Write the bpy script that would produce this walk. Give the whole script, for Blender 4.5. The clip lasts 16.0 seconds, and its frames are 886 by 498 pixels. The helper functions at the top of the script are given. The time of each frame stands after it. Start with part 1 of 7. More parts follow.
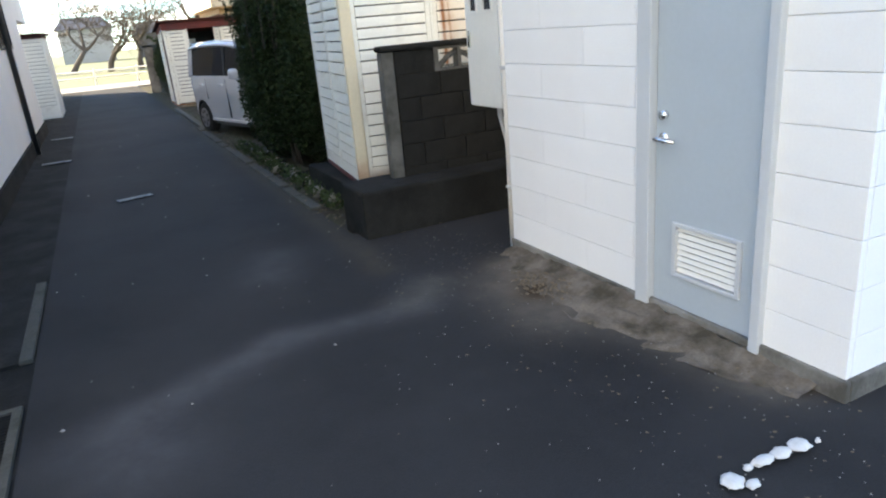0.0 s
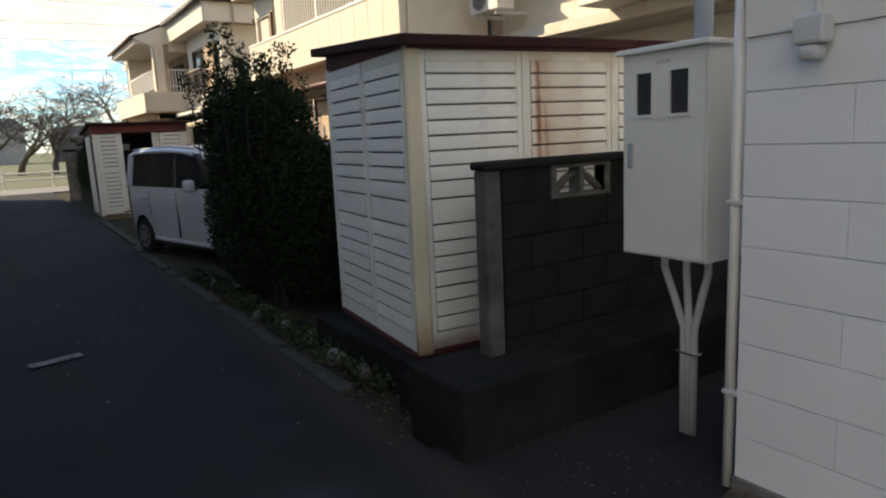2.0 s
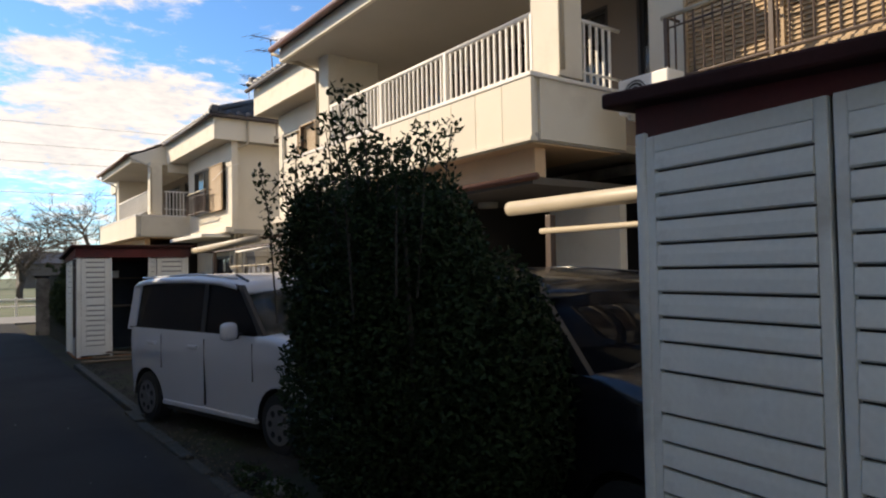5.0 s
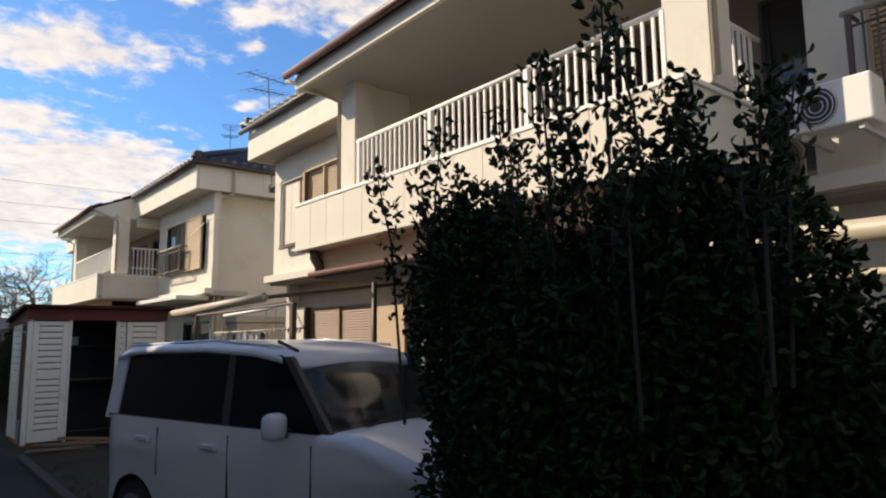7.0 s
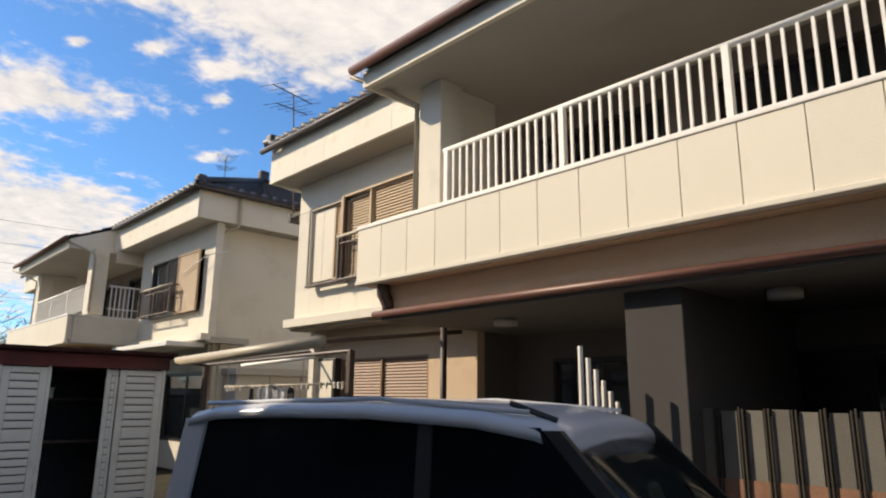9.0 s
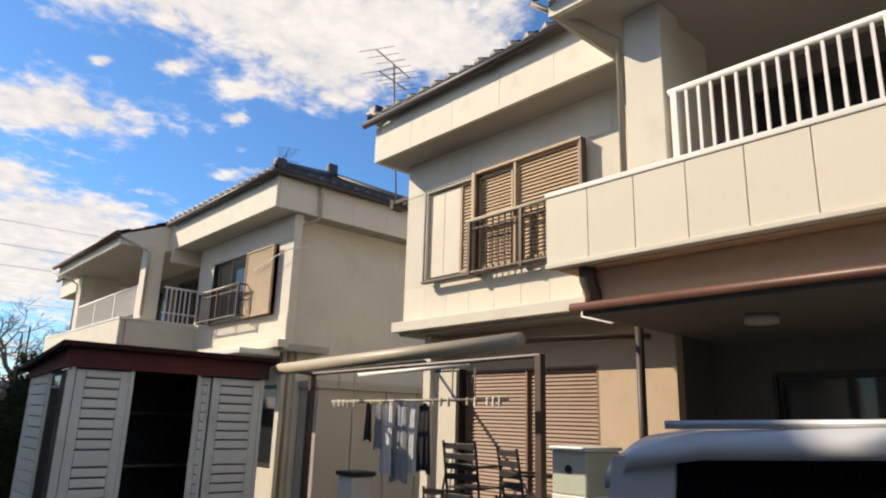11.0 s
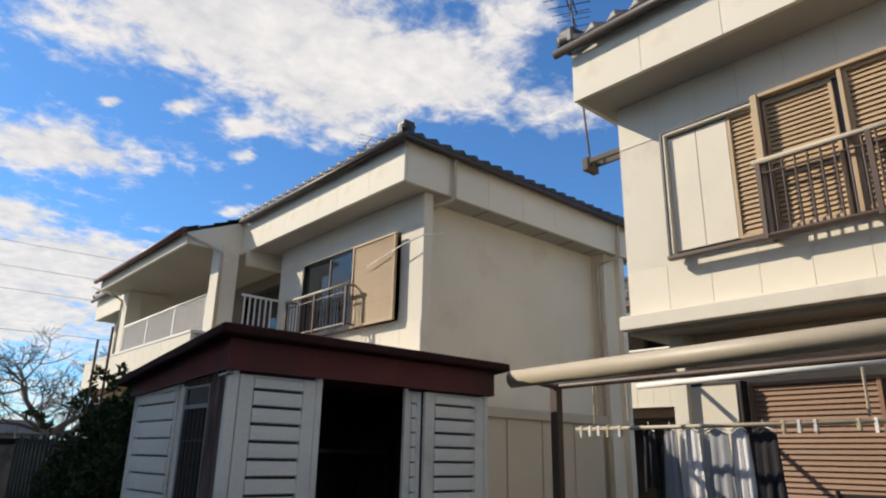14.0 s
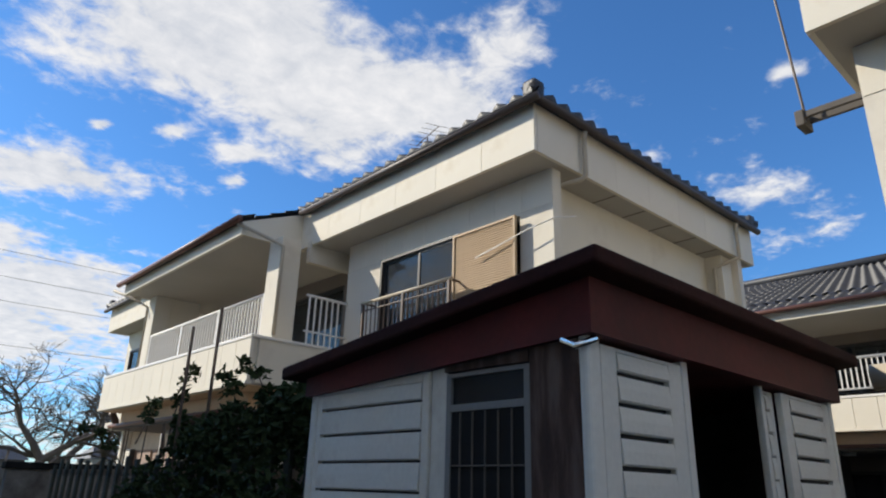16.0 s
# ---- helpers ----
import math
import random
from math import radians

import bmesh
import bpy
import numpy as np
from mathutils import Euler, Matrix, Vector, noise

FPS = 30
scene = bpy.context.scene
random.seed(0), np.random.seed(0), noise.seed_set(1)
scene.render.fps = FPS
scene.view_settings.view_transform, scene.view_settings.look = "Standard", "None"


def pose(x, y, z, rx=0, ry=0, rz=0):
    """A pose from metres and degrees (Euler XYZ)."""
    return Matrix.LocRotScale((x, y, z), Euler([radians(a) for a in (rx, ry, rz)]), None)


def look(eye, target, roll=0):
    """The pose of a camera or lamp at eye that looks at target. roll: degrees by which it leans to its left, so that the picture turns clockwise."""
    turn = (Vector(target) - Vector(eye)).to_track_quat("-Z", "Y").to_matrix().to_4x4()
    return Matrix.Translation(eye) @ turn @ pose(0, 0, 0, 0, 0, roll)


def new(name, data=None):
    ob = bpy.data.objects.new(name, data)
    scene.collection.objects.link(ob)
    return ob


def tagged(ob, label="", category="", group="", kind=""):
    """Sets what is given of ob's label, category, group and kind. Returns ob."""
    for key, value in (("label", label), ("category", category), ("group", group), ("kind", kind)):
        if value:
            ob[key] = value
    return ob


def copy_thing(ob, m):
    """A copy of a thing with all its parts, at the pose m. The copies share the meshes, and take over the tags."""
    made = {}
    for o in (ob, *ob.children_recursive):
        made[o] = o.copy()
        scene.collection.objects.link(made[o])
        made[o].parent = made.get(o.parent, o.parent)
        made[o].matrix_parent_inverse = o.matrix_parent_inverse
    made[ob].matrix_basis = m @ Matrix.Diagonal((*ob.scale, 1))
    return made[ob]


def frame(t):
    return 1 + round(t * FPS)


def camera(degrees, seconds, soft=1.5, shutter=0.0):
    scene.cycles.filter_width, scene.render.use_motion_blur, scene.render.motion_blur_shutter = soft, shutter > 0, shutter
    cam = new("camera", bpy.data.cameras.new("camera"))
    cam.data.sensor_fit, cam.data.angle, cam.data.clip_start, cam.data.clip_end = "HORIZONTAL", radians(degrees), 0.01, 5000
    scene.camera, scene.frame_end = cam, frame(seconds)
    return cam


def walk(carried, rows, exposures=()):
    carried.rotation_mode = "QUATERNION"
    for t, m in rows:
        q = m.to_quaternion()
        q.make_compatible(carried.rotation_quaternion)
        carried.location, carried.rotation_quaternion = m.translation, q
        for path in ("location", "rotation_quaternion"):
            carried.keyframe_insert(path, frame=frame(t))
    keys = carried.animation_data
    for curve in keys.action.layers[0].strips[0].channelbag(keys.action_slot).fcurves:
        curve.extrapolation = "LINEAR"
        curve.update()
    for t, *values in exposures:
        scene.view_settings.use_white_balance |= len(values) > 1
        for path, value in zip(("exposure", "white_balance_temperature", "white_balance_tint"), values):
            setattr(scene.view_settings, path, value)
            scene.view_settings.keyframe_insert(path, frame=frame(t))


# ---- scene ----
cam = camera(67.1, 16.0, soft=2.1)
METRES, EYE, TILT, LEAN, TURN = 19.0, 1.55, 0.0, 0.0, -25.4
ROWS = [
    (0.0, 0.0, 0.0, 0.0, -1.64, -18.84, 4.82),
    (0.5, -0.0137, 0.0256, -0.0008, -3.28, -16.89, 4.33),
    (1.0, -0.0276, 0.0513, -0.0019, -5.17, -14.77, 3.68),
    (1.5, -0.0407, 0.0777, -0.001, -6.65, -12.05, 3.18),
    (2.0, -0.054, 0.1055, 0.0002, -8.1, -9.74, 2.61),
    (2.5, -0.0644, 0.1338, 0.0009, -9.57, -7.77, 2.36),
    (3.0, -0.0787, 0.1613, 0.0001, -10.67, -5.28, 1.85),
    (3.5, -0.0863, 0.1874, 0.0026, -11.35, -3.02, 1.5),
    (4.0, -0.1027, 0.2082, 0.0039, -11.3, -0.84, 1.26),
    (4.5, -0.1096, 0.2318, 0.0018, -11.22, 0.6, 0.99),
    (5.0, -0.1231, 0.2552, 0.0004, -10.61, 1.8, 1.12),
    (7.5, -0.1789, 0.3961, -0.0001, -15.67, 9.36, 0.49),
    (8.0, -0.1913, 0.4257, -0.0, -17.04, 10.89, 0.33),
    (8.5, -0.2056, 0.4527, 0.0006, -18.11, 12.12, -0.19),
    (9.0, -0.2245, 0.4859, 0.0004, -17.97, 12.76, -0.6),
    (11.5, -0.297, 0.6368, -0.0021, -16.86, 14.86, -1.74),
    (12.0, -0.3106, 0.6656, -0.0028, -16.48, 15.19, -1.63),
    (12.5, -0.3272, 0.694, -0.0033, -16.22, 15.51, -1.38),
    (13.0, -0.3384, 0.7245, -0.0033, -15.99, 15.92, -1.05),
    (13.5, -0.351, 0.7543, -0.0029, -16.12, 16.6, -1.12),
    (14.0, -0.3615, 0.786, -0.0037, -16.35, 17.34, -1.05),
    (14.5, -0.3785, 0.8137, -0.0033, -16.9, 18.26, -1.23),
    (15.0, -0.392, 0.8431, -0.0037, -17.27, 18.9, -1.24),
    (15.5, -0.408, 0.8723, -0.0039, -17.42, 19.36, -1.52),
    (16.0, -0.4215, 0.9028, -0.0041, -17.53, 19.74, -1.52),
]

EXPOSURES = [(0.0, 2.15, 9200, 10), (0.7, 1.60, 9100, 10), (1.5, 0.90, 9400, 11), (2.0, 0.55, 9400, 12), (3.0, 0.22, 9000, 12), (4.0, 0.27, 8600, 13), (5.0, 0.33, 8500, 14), (7.5, 0.15, 8000, 13), (9.0, 0.12, 8000, 12), (11.5, 0.14, 7800, 12), (13.5, 0.04, 7500, 11), (16.0, 0.0, 6900, 9)]
walk(cam, [(t, pose(0, 0, EYE, TILT, LEAN, TURN) @ pose(METRES * x, METRES * y, METRES * z, 90 + pitch, roll, yaw)) for t, x, y, z, yaw, pitch, roll in ROWS], EXPOSURES)

# ---- light: a low winter sun from beyond the lane's left side, and a partly cloudy sky ----
SUN = Vector((-0.52, 0.66, 0.54)).normalized()
sun = new("sun", bpy.data.lights.new("sun", "SUN"))
sun.data.energy, sun.data.angle, sun.data.color = 5.0, radians(0.5), (1.0, 0.94, 0.84)
sun.matrix_world = look(SUN * 60, (0, 0, 0))

world = bpy.data.worlds.new("sky")
scene.world = world
world.use_nodes = True
wt = world.node_tree
wt.nodes.clear()


def wn(kind, **kw):
    n = wt.nodes.new(kind)
    for k, v in kw.items():
        n.inputs[k].default_value = v
    return n


sky = wt.nodes.new("ShaderNodeTexSky")
sky.sky_type, sky.sun_disc = "NISHITA", False
sky.sun_elevation = math.asin(SUN.z)
sky.sun_rotation = math.atan2(SUN.x, SUN.y)
sky.air_density, sky.dust_density, sky.ozone_density = 1.0, 0.3, 2.5
coord = wt.nodes.new("ShaderNodeTexCoord")
sep = wt.nodes.new("ShaderNodeSeparateXYZ")
wt.links.new(coord.outputs["Generated"], sep.inputs[0])


def wmath(op, a, b=None, c=None, clamp=False):
    n = wt.nodes.new("ShaderNodeMath")
    n.operation, n.use_clamp = op, clamp
    for k, v in enumerate((a, b, c)):
        if v is None:
            continue
        if isinstance(v, (int, float)):
            n.inputs[k].default_value = v
        else:
            wt.links.new(v, n.inputs[k])
    return n.outputs[0]


# directions laid out on a flat cloud deck
up = wmath("MAXIMUM", wmath("ADD", sep.outputs[2], 0.12), 0.03)
flat = wt.nodes.new("ShaderNodeCombineXYZ")
wt.links.new(wmath("DIVIDE", sep.outputs[0], up), flat.inputs[0])
wt.links.new(wmath("DIVIDE", sep.outputs[1], up), flat.inputs[1])
big = wn("ShaderNodeTexNoise", Scale=4.2, Detail=8.0, Roughness=0.60, Distortion=0.2)
wt.links.new(flat.outputs[0], big.inputs["Vector"])
fine = wn("ShaderNodeTexNoise", Scale=15.0, Detail=6.0, Roughness=0.62, Distortion=0.3)
wt.links.new(flat.outputs[0], fine.inputs["Vector"])
# the banks' outlines are pulled about by a slow noise
drift = wn("ShaderNodeTexNoise", Scale=5.0, Detail=3.0)
wt.links.new(flat.outputs[0], drift.inputs["Vector"])
pull = wt.nodes.new("ShaderNodeVectorMath")
pull.operation = "MULTIPLY_ADD"
wt.links.new(drift.outputs["Color"], pull.inputs[0])
pull.inputs[1].default_value = (0.16, 0.16, 0.0)
wt.links.new(flat.outputs[0], pull.inputs[2])


def bank(px, py, wx, wy, turn, gain):
    """A soft-edged cloud bank round a place on the deck."""
    dx, dy = wmath("SUBTRACT", flat_sep.outputs[0], px), wmath("SUBTRACT", flat_sep.outputs[1], py)
    c, s = math.cos(turn), math.sin(turn)
    u = wmath("DIVIDE", wmath("ADD", wmath("MULTIPLY", dx, c), wmath("MULTIPLY", dy, s)), wx)
    v = wmath("DIVIDE", wmath("SUBTRACT", wmath("MULTIPLY", dy, c), wmath("MULTIPLY", dx, s)), wy)
    r2 = wmath("ADD", wmath("MULTIPLY", u, u), wmath("MULTIPLY", v, v))
    return wmath("MULTIPLY", wmath("POWER", 2.718, wmath("MULTIPLY", r2, -1.0)), gain)


flat_sep = wt.nodes.new("ShaderNodeSeparateXYZ")
wt.links.new(pull.outputs[0], flat_sep.inputs[0])
density = wmath("ADD", wmath("MULTIPLY", big.outputs[0], 1.05), wmath("MULTIPLY", fine.outputs[0], 0.75))
density = wmath("SUBTRACT", density, 0.90)
S = 0.08
# the last four broad banks are unseen, added to keep the fill light neutral
BANKS = [(px + S, py + S, *rest) for px, py, *rest in (
    (0.52, 1.13, 0.46, 0.23, -0.50, 0.66), (0.76, 1.30, 0.16, 0.14, -0.70, 0.40), (0.36, 1.00, 0.22, 0.17, -0.70, 0.36), (0.90, 1.00, 0.20, 0.12, -0.70, 0.34),
    (1.24, 0.86, 0.24, 0.10, -0.80, 0.36), (0.30, 1.86, 0.26, 0.15, -0.45, 0.72), (0.52, 2.65, 0.38, 0.32, -0.60, 0.60), (0.82, 0.73, 0.08, 0.12, -0.50, 0.33),
    (1.72, 0.62, 0.14, 0.12, -0.90, 0.34), (1.98, 0.59, 0.14, 0.14, 0.00, 0.32), (1.27, 0.40, 0.04, 0.045, 0.00, 0.45), (0.32, 1.58, 0.035, 0.028, -0.70, 0.55),
    (0.48, 1.49, 0.04, 0.035, -0.70, 0.50), (0.70, 1.60, 0.04, 0.04, 0.00, 0.50), (0.65, 1.49, 0.08, 0.055, -0.75, 0.42), (0.83, 1.93, 0.11, 0.06, -0.70, 0.32),
    (0.40, 3.40, 0.55, 0.50, 0.00, 0.58), (0.23, 2.36, 0.20, 0.11, -0.50, 0.48), (-1.6, 1.2, 1.0, 1.0, 0.0, 0.35), (-0.6, -0.8, 1.2, 0.8, 0.4, 0.38), (2.6, -1.2, 1.2, 0.9, 0.0, 0.35), (-3.0, -2.5, 2.6, 2.6, 0.0, 0.45),
)]
for b in BANKS:
    density = wmath("ADD", density, bank(*b))
low = wmath("MULTIPLY", wmath("MAXIMUM", wmath("SUBTRACT", 0.32, sep.outputs[2]), 0.0), 1.3)
density = wmath("ADD", density, low)
cover = wt.nodes.new("ShaderNodeMapRange")
cover.interpolation_type = "SMOOTHSTEP"
cover.inputs["From Min"].default_value, cover.inputs["From Max"].default_value = 0.16, 0.56
cover.inputs["To Max"].default_value = 0.95
wt.links.new(density, cover.inputs[0])
blend = wt.nodes.new("ShaderNodeMix")
blend.data_type = "RGBA"
wt.links.new(cover.outputs[0], blend.inputs[0])
tint = wt.nodes.new("ShaderNodeVectorMath")
tint.operation = "MULTIPLY"
tint.inputs[1].default_value = (0.54, 1.06, 1.60)
wt.links.new(sky.outputs[0], tint.inputs[0])
wt.links.new(tint.outputs[0], blend.inputs["A"])
shade = wt.nodes.new("ShaderNodeMapRange")
shade.inputs["From Min"].default_value, shade.inputs["From Max"].default_value = 0.34, 0.66
wt.links.new(wmath("ADD", wmath("MULTIPLY", fine.outputs[0], 0.5), wmath("MULTIPLY", big.outputs[0], 0.5)), shade.inputs[0])
cloud = wt.nodes.new("ShaderNodeMix")
cloud.data_type = "RGBA"
wt.links.new(shade.outputs[0], cloud.inputs[0])
cloud.inputs["A"].default_value, cloud.inputs["B"].default_value = (5.0, 5.4, 6.2, 1), (7.7, 7.8, 8.2, 1)
wt.links.new(cloud.outputs["Result"], blend.inputs["B"])
back = wn("ShaderNodeBackground", Strength=0.12)
wt.links.new(blend.outputs["Result"], back.inputs[0])
out = wt.nodes.new("ShaderNodeOutputWorld")
wt.links.new(back.outputs[0], out.inputs[0])


# ---- materials ----
def mat(name, color, rough=0.7, vary=0.15, scale=3.0, grain=60.0, bump=0.15, metal=0.0, stain=None, stain_at=0.62, stain_scale=1.2, each=0.0, stretch=(1, 1, 1)):
    """A surface with broad mottling, fine grain and, where stain is given, patches of that colour."""
    m = bpy.data.materials.new(name)
    m.use_nodes = True
    t = m.node_tree
    b = t.nodes["Principled BSDF"]
    b.inputs["Roughness"].default_value, b.inputs["Metallic"].default_value = rough, metal
    co = t.nodes.new("ShaderNodeTexCoord")
    mp = t.nodes.new("ShaderNodeMapping")
    mp.inputs["Scale"].default_value = stretch
    t.links.new(co.outputs["Object"], mp.inputs[0])
    n1, n2 = t.nodes.new("ShaderNodeTexNoise"), t.nodes.new("ShaderNodeTexNoise")
    n1.inputs["Scale"].default_value, n1.inputs["Detail"].default_value = scale, 6
    n2.inputs["Scale"].default_value, n2.inputs["Detail"].default_value = grain, 3
    for n in (n1, n2):
        t.links.new(mp.outputs[0], n.inputs["Vector"])
    mixf = t.nodes.new("ShaderNodeMath")
    mixf.operation = "MULTIPLY_ADD"
    t.links.new(n2.outputs[0], mixf.inputs[0])
    mixf.inputs[1].default_value = 0.5
    t.links.new(n1.outputs[0], mixf.inputs[2])
    ramp = t.nodes.new("ShaderNodeMapRange")
    ramp.inputs["From Min"].default_value, ramp.inputs["From Max"].default_value = 0.4, 1.1
    ramp.inputs["To Min"].default_value, ramp.inputs["To Max"].default_value = 1 - vary, 1 + vary
    t.links.new(mixf.outputs[0], ramp.inputs[0])
    fac = ramp.outputs[0]
    if each:
        oi = t.nodes.new("ShaderNodeObjectInfo")
        e = t.nodes.new("ShaderNodeMapRange")
        e.inputs["To Min"].default_value, e.inputs["To Max"].default_value = 1 - each, 1 + each
        t.links.new(oi.outputs["Random"], e.inputs[0])
        mu = t.nodes.new("ShaderNodeMath")
        mu.operation = "MULTIPLY"
        t.links.new(fac, mu.inputs[0])
        t.links.new(e.outputs[0], mu.inputs[1])
        fac = mu.outputs[0]
    col = t.nodes.new("ShaderNodeVectorMath")
    col.operation = "SCALE"
    col.inputs[0].default_value = color
    t.links.new(fac, col.inputs["Scale"])
    last = col.outputs[0]
    if stain:
        n3 = t.nodes.new("ShaderNodeTexNoise")
        n3.inputs["Scale"].default_value, n3.inputs["Detail"].default_value = stain_scale, 8
        n3.inputs["Roughness"].default_value = 0.65
        t.links.new(mp.outputs[0], n3.inputs["Vector"])
        r = t.nodes.new("ShaderNodeMapRange")
        r.inputs["From Min"].default_value, r.inputs["From Max"].default_value = stain_at - 0.12, stain_at + 0.1
        t.links.new(n3.outputs[0], r.inputs[0])
        mx = t.nodes.new("ShaderNodeMix")
        mx.data_type = "RGBA"
        t.links.new(r.outputs[0], mx.inputs[0])
        t.links.new(last, mx.inputs["A"])
        mx.inputs["B"].default_value = (*stain, 1)
        last = mx.outputs["Result"]
    t.links.new(last, b.inputs["Base Color"])
    if bump:
        bp = t.nodes.new("ShaderNodeBump")
        bp.inputs["Strength"].default_value, bp.inputs["Distance"].default_value = bump, 0.01
        t.links.new(n2.outputs[0], bp.inputs["Height"])
        t.links.new(bp.outputs[0], b.inputs["Normal"])
    return m


def glass_mat(name, tint, alpha):
    m = bpy.data.materials.new(name)
    m.use_nodes = True
    t = m.node_tree
    b = t.nodes["Principled BSDF"]
    b.inputs["Base Color"].default_value = (*tint, 1)
    b.inputs["Roughness"].default_value, b.inputs["IOR"].default_value = 0.03, 1.5
    b.inputs["Alpha"].default_value = alpha
    return m


